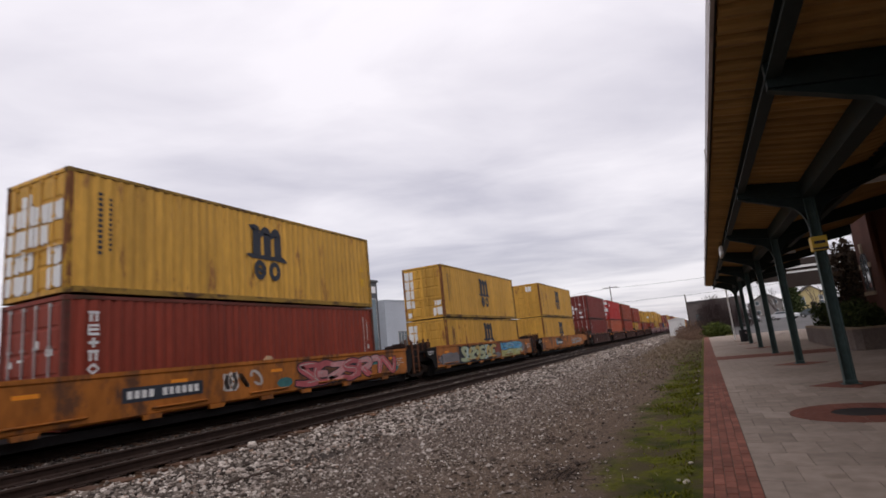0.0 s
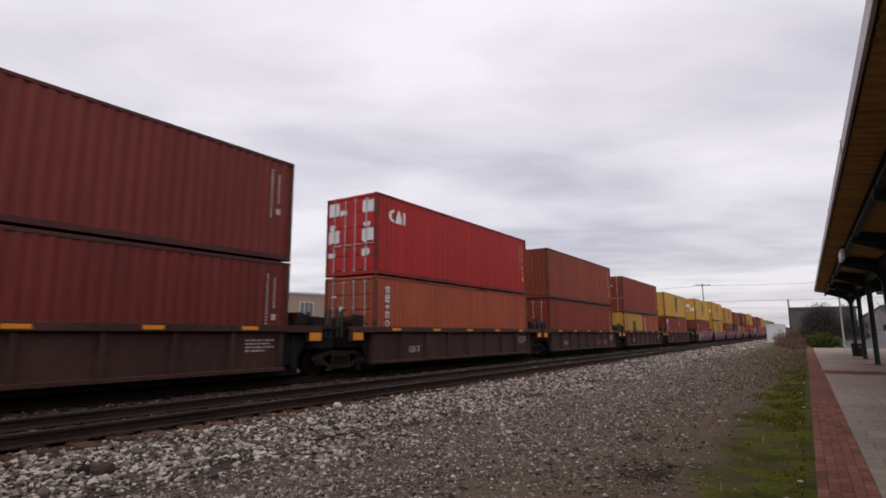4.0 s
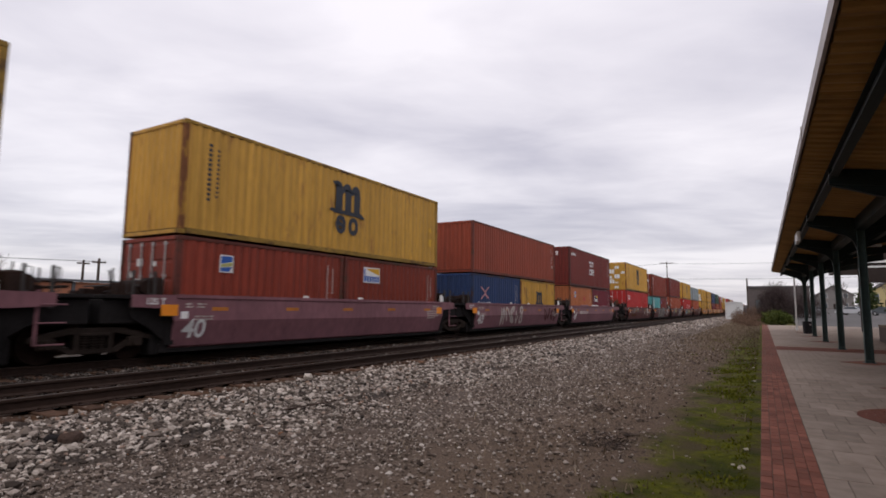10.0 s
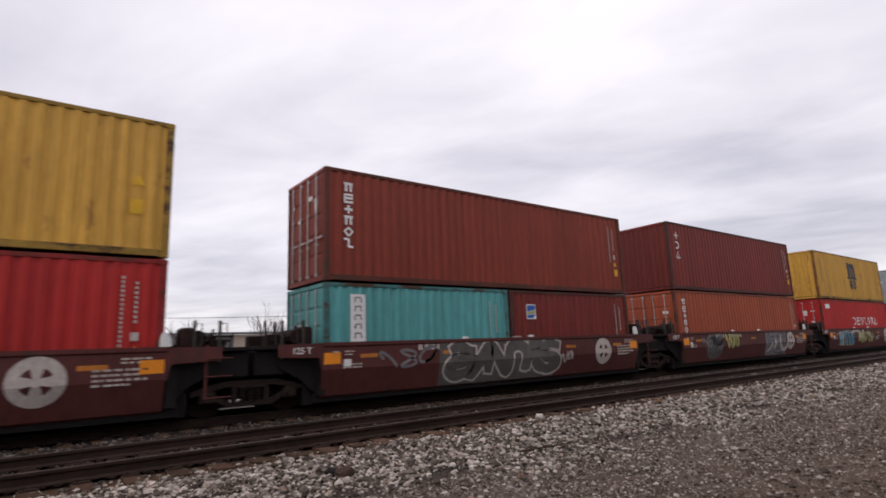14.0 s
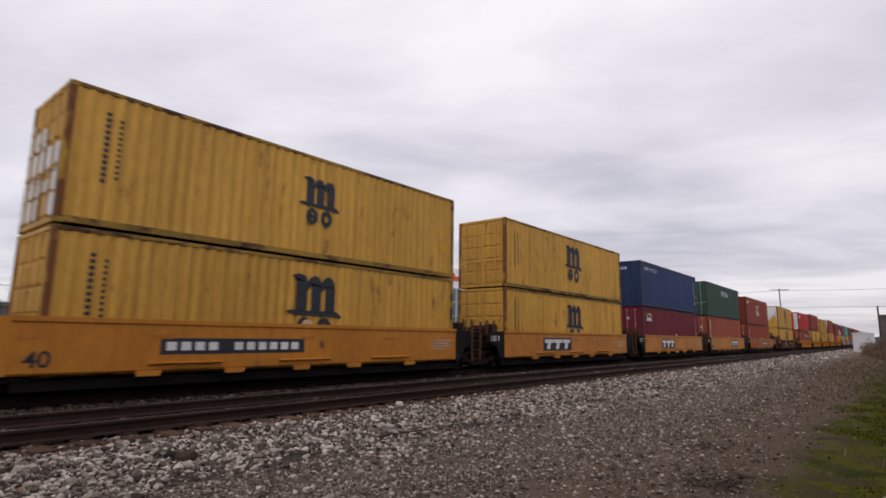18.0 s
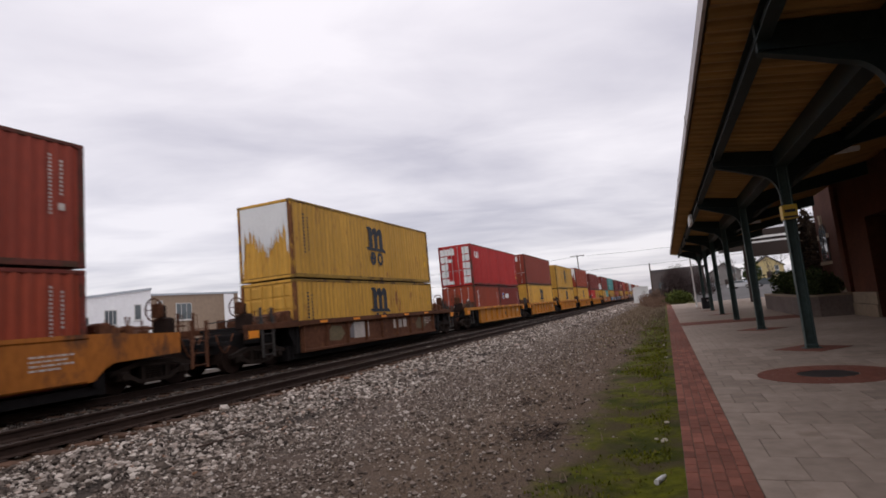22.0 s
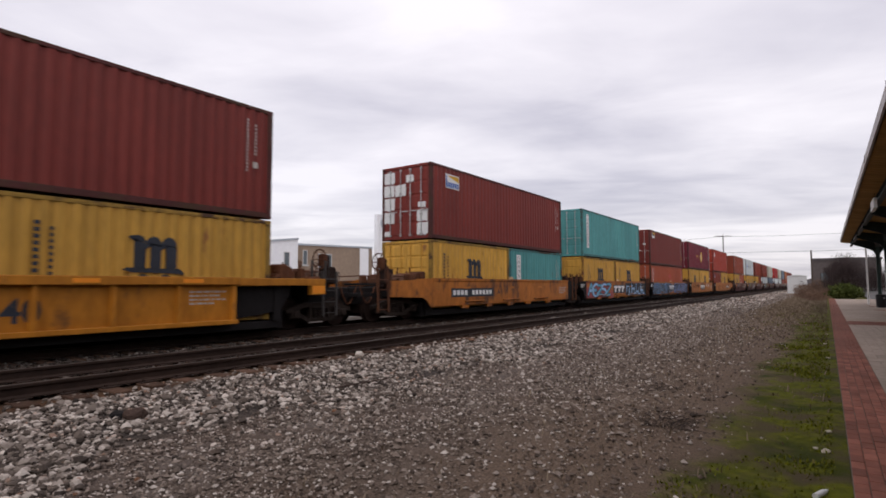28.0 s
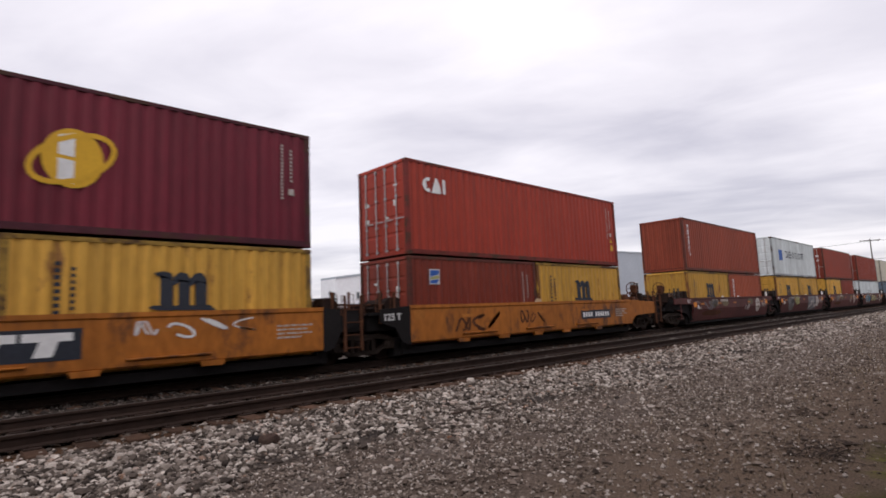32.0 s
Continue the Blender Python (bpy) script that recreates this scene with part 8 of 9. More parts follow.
def shrub(x, y, z, radii, n, size, mat, label, seed, twig=False):
    t = thing("shrub", pose(x, y, z), label, "shrub", "shrubs")
    part("foliage", plain_mesh(leaf_cloud(n, (0, 0, radii[2] * 0.9), radii, size, seed, 0.35, twig), "foliage"), mat, t)
    st = Build()
    rng = random.Random(seed)
    for i in range(7):
        a = rng.uniform(0, 6.28)
        st.tube((rng.uniform(-0.1, 0.1), rng.uniform(-0.1, 0.1), -0.05), (math.cos(a) * radii[0] * 0.6, math.sin(a) * radii[1] * 0.6, radii[2] * 1.2), 0.03, 0.008, 5)
    part("stem", st, DARKWOOD, t)["kind"] = "stuff"


pl = thing("planter", pose(0, 0, 0), "low curved stone planter with clipped round shrubs", "planter")
outer = [(6.3, 24.0), (5.2, 24.0), (4.95, 24.12), (4.86, 24.4), (4.9, 28.0), (5.0, 32.0), (5.15, 35.4), (5.4, 36.6), (6.0, 37.2), (7.6, 37.4)]
inner = [(6.3, 24.3), (5.3, 24.3), (5.2, 24.36), (5.16, 24.5), (5.2, 28.0), (5.3, 32.0), (5.45, 35.2), (5.65, 36.3), (6.1, 36.9), (7.6, 37.1)]
wall = Build().loft([[(ox, oy, PLAT_Z), (ox, oy, PLAT_Z + 0.74), (ix, iy, PLAT_Z + 0.74), (ix, iy, PLAT_Z)] for (ox, oy), (ix, iy) in zip(outer, inner)])
part("wall", wall, material("planter_stone", (0.16, 0.13, 0.115), 0.9, 0, 0.25, 3.0, 0.006, 20), pl)
part("coping", Build().loft([[(ox - 0.03, oy - 0.02, PLAT_Z + 0.742), (ox - 0.03, oy - 0.02, PLAT_Z + 0.81), (ix + 0.03, iy + 0.02, PLAT_Z + 0.81), (ix + 0.03, iy + 0.02, PLAT_Z + 0.742)] for (ox, oy), (ix, iy) in zip(outer, inner)]), MATS["base_stone"], pl, "pale stone coping")
part("soil", Build().extrude(inner + [(7.6, 25.0), (6.3, 24.9)], "z", PLAT_Z + 0.2, PLAT_Z + 0.62), JOINT, pl)
shrub(6.0, 34.0, PLAT_Z + 0.6, (0.72, 0.75, 0.78), 2600, 0.06, LEAFDARK, "round clipped dark evergreen shrub in the planter", 31)
shrub(6.1, 30.6, PLAT_Z + 0.6, (0.62, 0.70, 0.62), 2400, 0.06, LEAFDARK, "round clipped dark evergreen shrub in the planter", 32)
shrub(6.0, 28.2, PLAT_Z + 0.6, (0.60, 0.75, 0.66), 2400, 0.06, LEAFDARK, "round clipped dark evergreen shrub in the planter", 33)
shrub(5.95, 26.0, PLAT_Z + 0.6, (0.55, 0.70, 0.55), 2200, 0.06, LEAFDARK, "small dark evergreen shrub in the planter", 34)
shrub(8.25, 38.3, PLAT_Z, (0.85, 1.3, 2.9), 5200, 0.11, BROWNLEAF, "tall dark brown-leaved tree beside the station wing", 35)

# far flat canopy, street, cars, houses
ASPHALT = material("asphalt", (0.118, 0.111, 0.107), 0.9, 0, 0.2, 1.0, 0.002, 60)
street = Build().quad_strip([[(x, y, z) for x in (3.2, 15, 40, 120)] for y, z in ((66.6, 0.10), (74, 0.25), (84, 0.80), (96, 0.98), (140, 1.1), (165, 1.6), (185, 2.6), (260, 3.0))])
solid("street", street, ASPHALT, "grey asphalt street and parking rising beyond the platform", "road", kind="structure")
fc = thing("entrance_canopy", pose(0, 0, 0), "flat dark entrance canopy with white light strips", "canopy")
part("roof", Build().box(5.2, 15.5, 50.4, 58, 4.75, 5.15, 0.03), DARKWOOD, fc)
part("valance", Build().box(6.3, 15.5, 50.3, 50.39, 3.75, 4.85), DARKWOOD, fc)
part("light_strip", Build().box(5.3, 15.4, 50.3, 50.39, 4.87, 5.0), GLOWLESS, fc, "white strip")
part("light_strip", Build().box(5.9, 15.0, 50.3, 50.39, 5.22, 5.40), GLOWLESS, fc, "white strip")
part("upper_roof", Build().box(5.6, 15.5, 50.4, 58, 5.42, 5.95, 0.03), DARKWOOD, fc)
part("hipped_roof", Build().loft([[(5.8, 50.5, 5.96), (15.5, 50.5, 5.96), (15.5, 57.5, 5.96), (5.8, 57.5, 5.96)], [(8.6, 53.5, 7.0), (15.5, 53.5, 7.0), (15.5, 54.5, 7.0), (8.6, 54.5, 7.0)]]), material("roof_metal_pale", (0.45, 0.45, 0.46), 0.5, 0.2, 0.1), fc, "pale metal hipped roof")
for x in (6.4, 10.4, 14.6):
    part("post", Build().box(x, x + 0.2, 51, 51.2, PLAT_Z, 4.75), DARKWOOD, fc)
TYRE = material("tyre", (0.02, 0.02, 0.02), 0.9, vary=0.2)


def parked_car(x, y, z, yaw, rgb, label):
    key = "auto_%d" % (int(rgb[0] * 100))
    m = material(key, rgb, 0.3, 0.2, 0.05)
    c = thing("car", pose(x, y, z, 0, 0, yaw), label, "car", "parked cars")
    prof = [(-2.2, 0.35), (-2.25, 0.75), (-1.9, 0.95), (-1.2, 1.0), (-0.7, 1.42), (0.7, 1.45), (1.4, 1.02), (2.1, 0.92), (2.25, 0.6), (2.2, 0.35)]
    part("body", Build().extrude(prof, "x", -0.88, 0.88), m, c)
    part("side_glass", Build().extrude([(-1.05, 1.02), (-0.62, 1.36), (0.62, 1.38), (1.15, 1.04)], "x", -0.885, 0.885), GLASS, c, "dark side windows")
    part("rear_glass", Build().extrude([(-1.22, 1.02), (-0.78, 1.40), (-0.74, 1.38), (-1.16, 1.0)], "x", -0.7, 0.7), GLASS, c)
    for sx in (-0.8, 0.8):
        part("headlight", Build().box(sx - 0.14, sx + 0.08, -2.27, -2.2, 0.66, 0.78, 0.01), WHITEMARK, c)
        for sy in (-1.35, 1.35):
            w = part("wheel", Build().tube((sx - 0.1, sy, 0.33), (sx + 0.1, sy, 0.33), 0.33, 0.33, 18), TYRE, c)
            part("rim", Build().tube((sx - 0.105, sy, 0.33), (sx + 0.105, sy, 0.33), 0.2, 0.2, 12), SILVER, w)


parked_car(13.0, 112, 1.02, 60, (0.62, 0.63, 0.64), "white parked car on the street beyond the platform")
parked_car(17.6, 114, 1.02, 75, (0.10, 0.11, 0.12), "dark parked car on the street")
parked_car(22.4, 112, 1.02, 80, (0.45, 0.46, 0.47), "silver parked car on the street")
parked_car(8.6, 120, 1.03, 10, (0.30, 0.30, 0.31), "grey parked car on the street")


def house(x, y, z, w, d, h, rise, wall, roof, label):
    t = thing("house", pose(x, y, z), label, "house", "houses beyond the street")
    part("wall", Build().extrude([(-w / 2, 0), (w / 2, 0), (w / 2, h), (0, h + rise), (-w / 2, h)], "y", 0, d), wall, t)
    part("roof", Build().extrude([(-w / 2 - 0.4, h - 0.25), (0, h + rise + 0.08), (w / 2 + 0.4, h - 0.25), (w / 2 + 0.4, h - 0.05), (0, h + rise + 0.32), (-w / 2 - 0.4, h - 0.05)], "y", -0.4, d + 0.4), roof, t)
    for zx in (-w * 0.28, w * 0.28):
        for zz in ((1.0, 2.3) if h < 4 else (1.0, 3.6)):
            if zz + 1.2 < h + 0.6:
                wn_ = part("window", Build().box(zx - 0.55, zx + 0.55, -0.06, 0.0, zz, zz + 1.3), FRAMEWHITE, t)
                part("pane", Build().box(zx - 0.45, zx + 0.45, -0.075, -0.061, zz + 0.1, zz + 1.2), GLASS, wn_)
    part("door", Build().box(-0.5, 0.5, -0.05, 0.0, 0, 2.05), DARKWOOD, t)


YELHOUSE = material("siding_yellow", (0.50, 0.40, 0.20), 0.8, 0, 0.12, 1.0)
TANHOUSE = material("siding_tan", (0.36, 0.31, 0.26), 0.8, 0, 0.12, 1.0)
SHINGLE = material("roof_shingle", (0.10, 0.09, 0.085), 0.9, 0, 0.25, 2.0)
house(27.0, 172, 2.6, 7.5, 9, 3.6, 2.6, YELHOUSE, SHINGLE, "small yellow gabled house beyond the street")
house(40.0, 165, 1.6, 9, 9, 4.4, 2.6, TANHOUSE, SHINGLE, "tan gabled house beyond the street")
house(17.0, 178, 1.6, 8, 9, 4.4, 2.4, material("siding_white", (0.22, 0.20, 0.19), 0.8, 0, 0.1), SHINGLE, "grey gabled house beyond the street")

# ---- along the track, far ahead ----
BOXWHITE = material("cabinet_white", (0.66, 0.66, 0.65), 0.5, 0, 0.08, 1.0)
cab = thing("relay_cabinet", pose(-3.72, 96, 0.0), "white steel signal relay cabinet beside the track", "cabinet")
part("plinth", Build().box(-1.25, 1.25, -0.9, 0.9, -0.1, 0.25), CONCRETE, cab)
part("body", Build().box(-1.2, 1.2, -0.85, 0.85, 0.25, 2.75, 0.03), BOXWHITE, cab)
part("roof", Build().extrude([(-1.3, 2.75), (1.3, 2.75), (1.3, 2.82), (0, 3.0), (-1.3, 2.82)], "y", -0.95, 0.95), BOXWHITE, cab)
part("door", Build().box(0.1, 1.0, -0.88, -0.852, 0.4, 2.5), BOXWHITE, cab)
part("vent", Build().box(0.35, 0.75, -0.89, -0.882, 1.9, 2.1), SILVER, cab)
POLEWOOD = material("pole_wood", (0.085, 0.066, 0.055), 0.9, 0, 0.3, 2.0)


def utility_pole(x, y, z, h, arm, yaw, label, arms=2):
    p = thing("utility_pole", pose(x, y, z, 0, 0, yaw), label, "utility pole", "utility poles")
    part("shaft", Build().tube((0, 0, -0.3), (0, 0, h), 0.17, 0.11, 10), POLEWOOD, p)
    for k in range(arms):
        a = part("crossarm", Build().box(-arm, arm, -0.06, 0.06, h - 0.45 - k * 0.9, h - 0.30 - k * 0.9), POLEWOOD, p)
        for q in (-0.92, -0.55, 0.55, 0.92):
            part("insulator", Build().tube((q * arm, 0, h - 0.30 - k * 0.9), (q * arm, 0, h - 0.12 - k * 0.9), 0.05, 0.04, 8), GLOWLESS, a)
    return p


utility_pole(-20.8, 150, 0, 14.0, 1.9, 20, "tall wooden utility pole with crossarms beside the railway", 1)
utility_pole(-2.05, 108, 0, 7.2, 0.5, 0, "thin bare wooden pole beside the far building", 0)


def cable(name, a, b, sag, r):
    n = 24
    pts = [tuple(Vector(a).lerp(Vector(b), i / n) - Vector((0, 0, 4 * sag * (i / n) * (1 - i / n)))) for i in range(n + 1)]
    solid(name, Build().polytube(pts, r, 5), BLACKSTEEL, "dark overhead cable strung between poles", "cable", "overhead cables")


for z0, z1, sag in ((9.5, 9.6, 0.35), (13.5, 14.2, 0.8)):
    cable("overhead_cable", (-20.8, 150, z0), (34, 150, z1), sag, 0.03)
    cable("overhead_cable", (-20.8, 150, z0), (-75, 150, z0 + 0.4), sag, 0.03)
fb = thing("brick_warehouse", pose(0, 0, 0), "low grey-brown building at the end of the view", "building", "far buildings")
FARWALL = material("far_wall", (0.125, 0.105, 0.100), 0.9, 0, 0.2, 0.5)
part("wall", Build().box(-2.6, 9, 140, 156, -0.1, 6.6), FARWALL, fb)
part("parapet", Build().box(-2.8, 9.2, 139.8, 156.2, 6.6, 7.1), material("far_roof", (0.10, 0.09, 0.09), 0.9), fb)
for x in (-1.2, 1.8, 4.8):
    w_ = part("window", Build().box(x, x + 1.4, 139.94, 140, 2.0, 4.0), DARKWOOD, fb)
    part("pane", Build().box(x + 0.1, x + 1.3, 139.92, 139.938, 2.1, 3.9), GLASS, w_)
shrub(1.35, 68.4, 0.05, (1.5, 1.1, 0.85), 3600, 0.10, LEAFGREEN, "low yellow-green bush at the platform end", 41)
DRYBRUSH = island_material("dry_brush", ((0.0, (0.09, 0.055, 0.040)), (0.6, (0.17, 0.105, 0.072)), (1.0, (0.25, 0.165, 0.11))))
DARKTWIG = island_material("dark_twigs", ((0.0, (0.028, 0.019, 0.018)), (0.6, (0.055, 0.038, 0.036)), (1.0, (0.095, 0.068, 0.064))))
shrub(1.6, 80, 0.05, (2.2, 2.1, 2.6), 15000, 0.20, DARKTWIG, "dense bare dark brown thicket beyond the platform", 42, True)
shrub(4.6, 84, 0.05, (2.4, 2.0, 2.1), 8000, 0.20, DARKTWIG, "dense bare dark brown thicket beyond the platform", 46, True)
shrub(-0.6, 84, 0.05, (1.8, 2.0, 1.2), 3600, 0.18, DRYBRUSH, "dry reddish-brown brush beside the path", 43, True)
for i, (bx, by, r) in enumerate(((-1.9, 72, (1.3, 2.6, 0.50)), (-2.3, 82, (1.3, 3.0, 0.85)), (-0.5, 73, (0.9, 2.4, 0.62)), (-1.0, 64, (0.9, 2.6, 0.32)), (-2.9, 90, (1.2, 2.4, 0.9)))):
    shrub(bx, by, 0.0, r, 3000, 0.13, DRYBRUSH, "low dry reddish-brown brush beside the path", 44 + 3 * i, True)
CONIFER = thing("evergreen_tree", pose(17.6, 132, 1.0), "dark green conical evergreen tree beyond the street", "tree")
part("trunk", Build().tube((0, 0, -0.2), (0, 0, 3.0), 0.22, 0.15, 8), POLEWOOD, CONIFER)
cone = Build()
for i in range(9):
    layer = leaf_cloud(420, (0, 0, 1.5 + 0.85 * i), (2.4 - 0.25 * i, 2.4 - 0.25 * i, 0.6), 0.22, 90 + i)
    o = len(cone.v)
    cone.v += layer.v
    cone.f += [tuple(o + k for k in f) for f in layer.f]
part("crown", plain_mesh(cone, "crown"), LEAFDARK, CONIFER)
BARK = material("bark", (0.115, 0.095, 0.088), 0.9, 0, 0.3, 3.0)


def bare_tree(x, y, z, h, seed, label="leafless grey-brown tree with fine upright twigs"):
    """A leafless tree: a forking trunk that thins into twigs."""
    rng = random.Random(seed)
    trunk, limbs, twigs = Build(), Build(), Build()

    def grow(p, d, l, r, depth):
        q = p + d * l
        (trunk if depth == 0 else limbs if depth < 3 else twigs).tube(p, q, r, r * 0.66, 6 if depth < 3 else 3)
        if depth >= 5:
            return
        for i in range(rng.choice((2, 2, 3)) if depth else 4):
            a, tilt = rng.uniform(0, 6.28), rng.uniform(0.2, 0.55)
            o = d.orthogonal().normalized()
            o.rotate(Matrix.Rotation(a, 3, d))
            nd = (d * math.cos(tilt) + o * math.sin(tilt) + Vector((0, 0, 0.12))).normalized()
            grow(p + d * l * rng.uniform(0.65, 1.0), nd, l * rng.uniform(0.58, 0.80), r * 0.56, depth + 1)
    grow(Vector((0, 0, -0.2)), Vector((0, 0, 1)), h * 0.27, h * 0.015, 0)
    t = thing("bare_tree", pose(x, y, z), label, "tree", "bare trees")
    part("trunk", trunk, BARK, t)
    part("branching", limbs, BARK, t)["kind"] = "stuff"
    part("twig_crown", plain_mesh(twigs, "twig_crown"), BARK, t)["kind"] = "stuff"


for i, (x, y, h) in enumerate(((2.6, 92, 8.5), (5.6, 100, 9.5), (0.8, 112, 9.0), (12.0, 112, 10.0), (20, 124, 11.0), (30, 118, 11.0))):
    bare_tree(x, y, 0.3, h, 60 + i)

# ---- across the tracks ----
for i, (x, y, h) in enumerate(((-40, 8.0, 6.6), (-44, 7.0, 7.6), (-46, 3.6, 6.4), (-42, 14.8, 7.0), (-46, 15.6, 8.4), (-52, -3, 7.5), (-60, 22, 8.0), (-58, 11, 6.5))):
    bare_tree(x, y, 0.0, h, 80 + i)
TANWALL = material("tan_cladding", (0.30, 0.225, 0.165), 0.8, 0, 0.12, 0.6)
WHITEWALL = material("white_cladding", (0.86, 0.86, 0.87), 0.7, 0, 0.06, 0.6)
GREYWALL = material("grey_cladding", (0.42, 0.45, 0.49), 0.6, 0, 0.08, 0.6)
DARKCLAD = material("dark_cladding", (0.085, 0.088, 0.095), 0.6, 0, 0.1, 0.6)
CURTAIN = material("curtain_glass", (0.10, 0.14, 0.16), 0.08, 0, 0.1, 0.5)
ORANGESIGN = material("sign_red_orange", (0.62, 0.11, 0.03), 0.5, 0, 0.1, 1.0)
FX0 = -50.0


def facade_block(name, y0, y1, h0, h1, wall, label, windows=(), depth=14.0, x=FX0):
    t = thing(name, pose(0, 0, 0), label, "building", "buildings across the tracks")
    part("wall", Build().loft([[(x, y0, -0.3), (x - depth, y0, -0.3), (x - depth, y0, h0), (x, y0, h0)], [(x, y1, -0.3), (x - depth, y1, -0.3), (x - depth, y1, h1), (x, y1, h1)]]), wall, t)
    part("parapet", Build().loft([[(x + 0.12, y0, h0), (x - depth, y0, h0), (x - depth, y0, h0 + 0.22), (x + 0.12, y0, h0 + 0.22)], [(x + 0.12, y1, h1), (x - depth, y1, h1), (x - depth, y1, h1 + 0.22), (x + 0.12, y1, h1 + 0.22)]]), GREYWALL, t)
    for wy, wz, ww, wh, cols in windows:
        window(t, x + 0.02, wy, wz, ww, wh, "y", 1, FRAMEWHITE, cols, 1)
    return t


facade_block("white_hall", 31.6, 41.4, 5.7, 6.9, WHITEWALL, "long white metal hall with a sloping roof edge", [(34.2, 3.5, 0.5, 0.8, 1), (36.2, 3.4, 1.3, 1.5, 3), (39.4, 3.8, 0.8, 1.6, 1)], 3)
tan_shop = facade_block("tan_shop", 41.6, 54.6, 6.3, 6.6, TANWALL, "tan two-storey shop with a white panel", [(42.6, 4.0, 0.7, 1.8, 1), (45.0, 3.6, 2.2, 1.9, 3)], 16, FX0 - 0.6)
part("panel", Build().box(FX0 - 0.6, FX0 - 0.5, 52.2, 53.8, 0, 6.5), WHITEWALL, tan_shop, "white wall panel")


def low_workshop():
    """A long low shed: salmon and beige stretches of wall under a dark overhanging roof."""
    t = thing("low_workshop", pose(0, 0, 0), "long low salmon and beige workshop with a dark roof edge", "building", "buildings across the tracks")
    x = FX0
    salmon = material("salmon_wall", (0.34, 0.145, 0.085), 0.85, 0, 0.15, 0.8)
    beige = material("beige_wall", (0.44, 0.36, 0.29), 0.85, 0, 0.12, 0.8)
    grey = material("grey_shutter", (0.15, 0.15, 0.16), 0.7, 0, 0.12, 0.8)
    part("wall", Build().box(x - 9, x, 18.3, 31.4, -0.3, 3.40), salmon, t, "salmon painted wall")
    part("wall", Build().box(x - 9, x, 14.3, 18.296, -0.3, 3.40), beige, t, "beige wall")
    part("wall", Build().box(x - 9, x, 4.0, 14.296, -0.3, 3.40), grey, t, "dark grey wall")
    part("roof", Build().extrude([(x + 0.5, 3.40), (x + 0.5, 3.60), (x - 9.4, 4.0), (x - 9.4, 3.80)], "y", 3.6, 31.5), DARKCLAD, t, "dark roof with an overhang")
    for y in (20.0, 23.4, 26.8, 30.0):
        part("pilaster", Build().box(x + 0.001, x + 0.12, y, y + 0.25, -0.3, 3.38), DARKCLAD, t)
    part("door", Build().box(x + 0.002, x + 0.05, 21.2, 22.3, -0.2, 2.0), grey, t)
    part("sign_bar", Build().box(x + 0.002, x + 0.02, 15.4, 17.0, 1.95, 2.05), grey, t)
    part("sign_bar", Build().box(x + 0.002, x + 0.02, 15.4, 16.4, 1.70, 1.80), grey, t)


low_workshop()


def showroom():
    t = thing("glass_showroom", pose(0, 0, 0), "white showroom with a glazed front and dark tower", "building", "buildings across the tracks")
    x = FX0
    part("pylon", Build().box(x - 0.5, x + 0.12, 54.9, 57.7, -0.3, 11.3), WHITEWALL, t, "white end wall beside the glazing")
    part("wall", Build().loft([[(x, 57.7, -0.3), (x - 2.4, 57.7, -0.3), (x - 2.4, 57.7, 11.3), (x, 57.7, 11.3)], [(x, 71.2, -0.3), (x - 2.4, 71.2, -0.3), (x - 2.4, 71.2, 12.2), (x, 71.2, 12.2)]]), WHITEWALL, t)
    cw = part("curtain_wall", Build().box(x + 0.02, x + 0.10, 57.9, 71.0, 0.6, 8.7), CURTAIN, t, "glazed front")
    for k in range(9):
        y = 57.97 + k * 12.96 / 8
        part("mullion", Build().box(x + 0.10, x + 0.22, y - 0.07, y + 0.07, 0.6, 8.7), FRAMEWHITE, cw)
    for z in (0.7, 2.4, 4.6, 6.6, 8.6):
        part("transom", Build().box(x + 0.101, x + 0.20, 57.9, 71.0, z - 0.06, z + 0.06), FRAMEWHITE, cw)
    # sign: a ring and a row of orange shapes
    part("sign_ring", Build().extrude([(56.5 + 1.0 * math.cos(a * math.pi / 12), 10.1 + 1.0 * math.sin(a * math.pi / 12)) for a in range(24)], "x", x + 0.13, x + 0.17), GREYWALL, t, "grey round sign")
    part("sign_ring", Build().extrude([(56.6 + 0.75 * math.cos(a * math.pi / 12), 10.1 + 0.75 * math.sin(a * math.pi / 12)) for a in range(24)], "x", x + 0.18, x + 0.21), WHITEWALL, t)
    for k in range(10):
        y = 57.5 + k * 0.74
        part("sign_shape", Build().box(x + 0.06, x + 0.16, y, y + 0.56, 9.75 if k < 7 else 9.8, 10.85 if k < 7 else 10.45), ORANGESIGN, t, "orange sign shape")
    part("tower", Build().box(x - 3.2, x + 0.4, 71.2, 79.6, -0.3, 14.2), DARKCLAD, t, "dark clad tower")
    part("tower_cap", Build().box(x - 3.4, x + 0.6, 71.0, 79.8, 14.2, 14.6), DARKCLAD, t)
    for k in range(4):
        y = 71.9 + k * 1.95
        wn_ = part("window", Build().box(x + 0.4, x + 0.46, y, y + 1.3, 12.3, 13.5), FRAMEWHITE, t)
        # flat white wall colour stands in for sky reflected in the pane
        part("pane", Build().box(x + 0.461, x + 0.48, y + 0.1, y + 1.2, 12.4, 13.4), WHITEWALL, wn_, "pale sky-reflecting pane")
    wn_ = part("window", Build().box(x + 0.4, x + 0.46, 74.4, 78.9, 1.0, 11.4), FRAMEWHITE, t)
    part("pane", Build().box(x + 0.461, x + 0.48, 74.5, 78.8, 1.1, 11.3), CURTAIN, wn_, "tall glazed stair window")


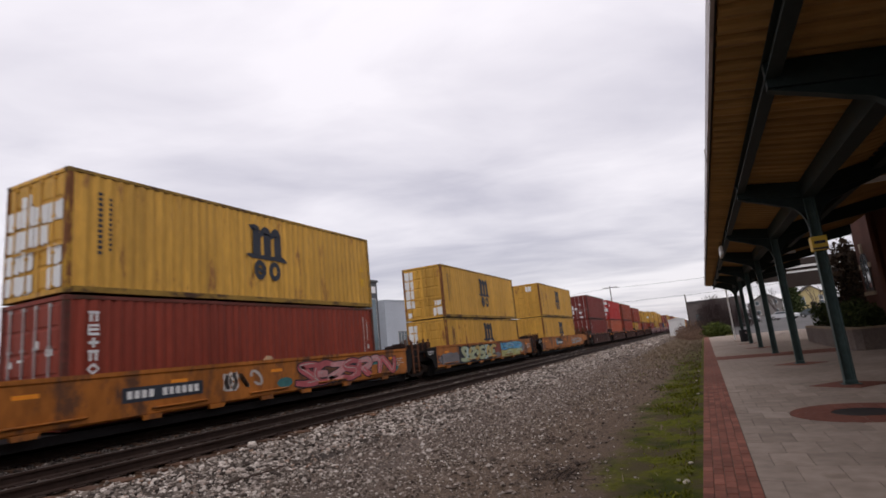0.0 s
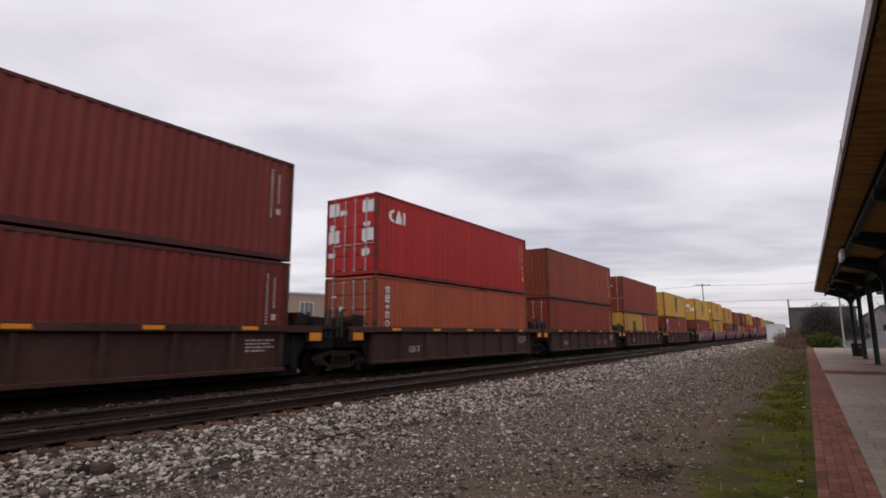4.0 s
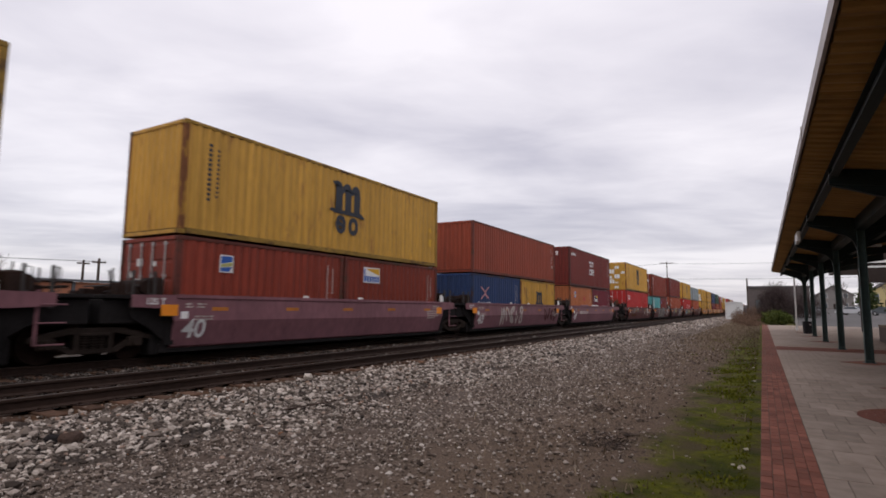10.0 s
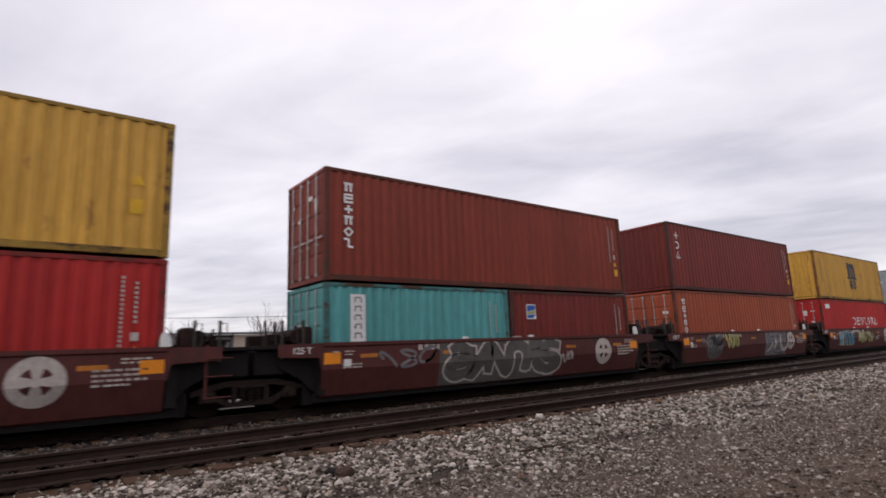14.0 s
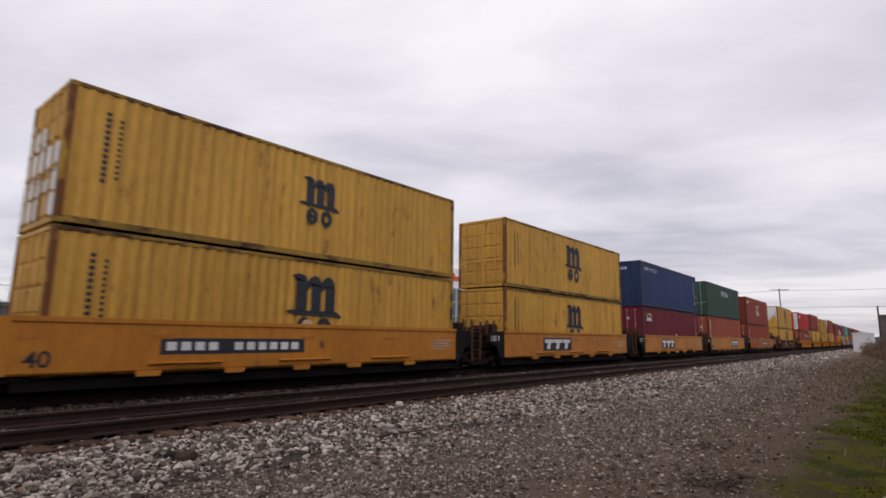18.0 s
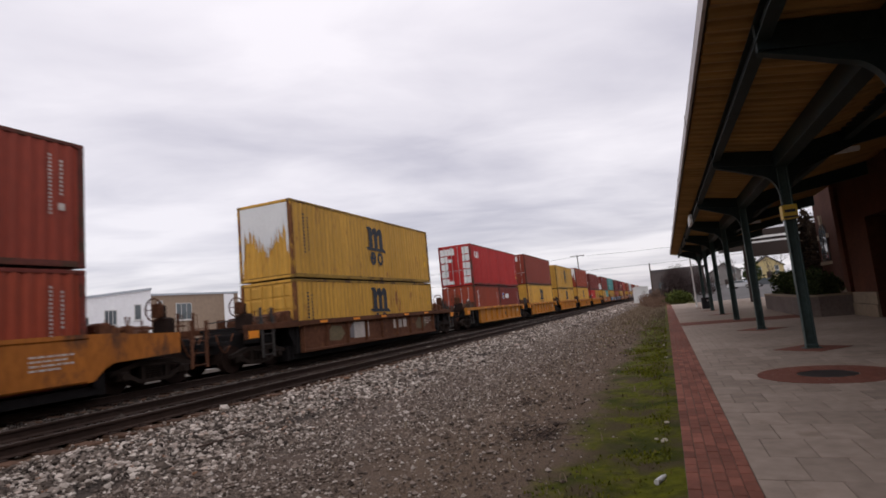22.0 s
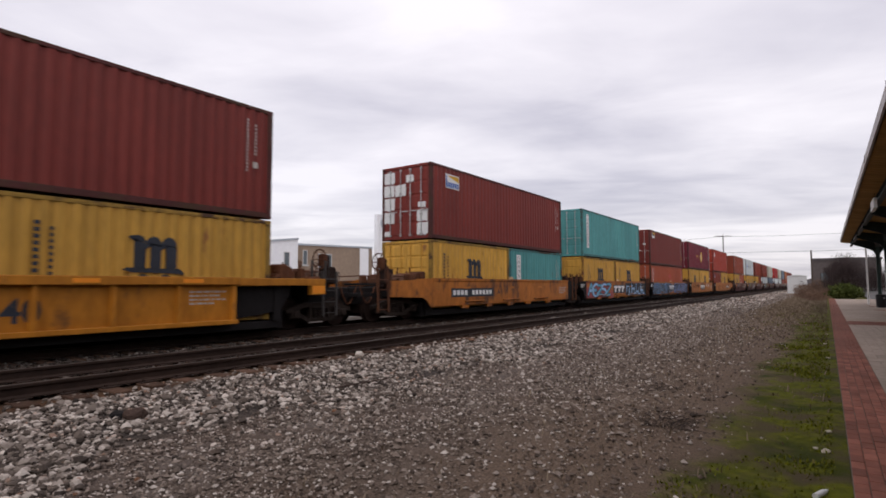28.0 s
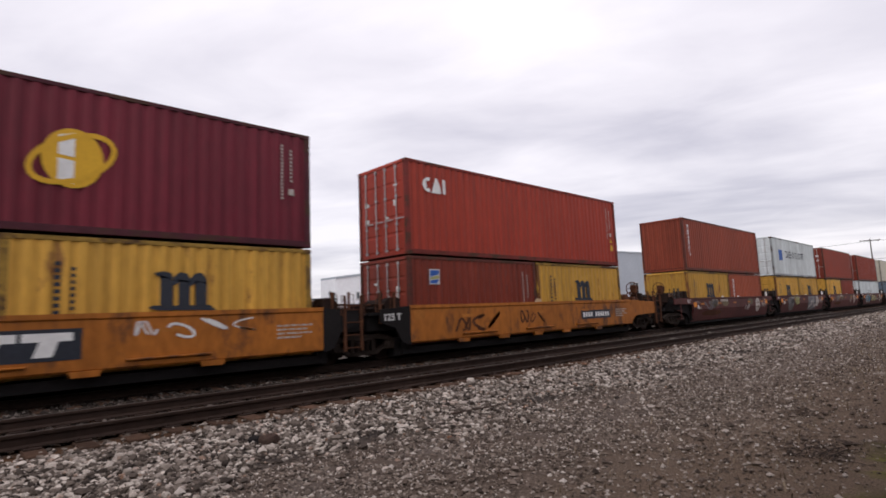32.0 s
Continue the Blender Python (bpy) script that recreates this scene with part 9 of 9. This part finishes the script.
showroom()
facade_block("grey_hall", 84.0, 116.0, 11.4, 12.2, GREYWALL, "large grey metal hall", [(88, 2, 3.5, 4.0, 3), (98, 2, 3.5, 4.0, 3)], 24, FX0 - 1)
band = thing("hall_sign", pose(0, 0, 0), "orange bar sign on the grey hall", "sign")
for k in range(5):
    part("sign_shape", Build().box(FX0 - 0.98, FX0 - 0.9, 104 + k * 1.6, 105.1 + k * 1.6, 9.0, 10.2), ORGMARK, band)
for i, (x, y, h) in enumerate(((-56, 28.5, 6.0), (-62, 30, 6.2))):
    utility_pole(x, y, 0, h, 0.6, 80, "short dark wooden pole across the tracks", 1)
cable("overhead_cable", (-56, 28.5, 5.7), (-62, -30, 6.5), 0.7, 0.025)
# low line of far roofs and trees that closes the view across the tracks
far = thing("far_woods", pose(0, 0, 0), "hazy grey-brown line of far bare woods", "woods", kind="stuff")
HAZEWOOD = material("far_wood", (0.16, 0.145, 0.15), 1.0, 0, 0.2, 0.3)
rng = random.Random(77)
b = Build()
for side, xx in ((-1, -140), (1, 150)):
    top = [(xx + rng.uniform(-4, 4), -140 + 9 * k, 2.6 + 0.6 * math.sin(k * 0.7) + rng.uniform(0, 1.6)) for k in range(70)]
    low = [(p[0], p[1], -1.0) for p in top]
    back = [(p[0] + side * 20, p[1], -1.0) for p in top]
    b.quad_strip([low, top, back])
top = [(-140 + 8 * k, 470 + rng.uniform(-6, 6), 5.0 + rng.uniform(0, 3.5)) for k in range(37)]
b.quad_strip([[(p[0], p[1], -1.0) for p in top], top, [(p[0], p[1] + 20, -1.0) for p in top]])
part("treeline", b, HAZEWOOD, far)


# ---- motion: the train rolls by at about sixty kilometres an hour ----
def rolled(t):
    u = t / 10
    return 173.3945 * u - 1.4415 * u ** 2 + 0.61035 * u ** 3 - 0.11021 * u ** 4


def motions():
    times = [0, 4, 8, 12, 16, 20, 24, 28, 32]
    for ob, s, z in MOVERS:
        walk(ob, [(t, pose(TRAIN_X, s - rolled(t), z)) for t in times])


motions()
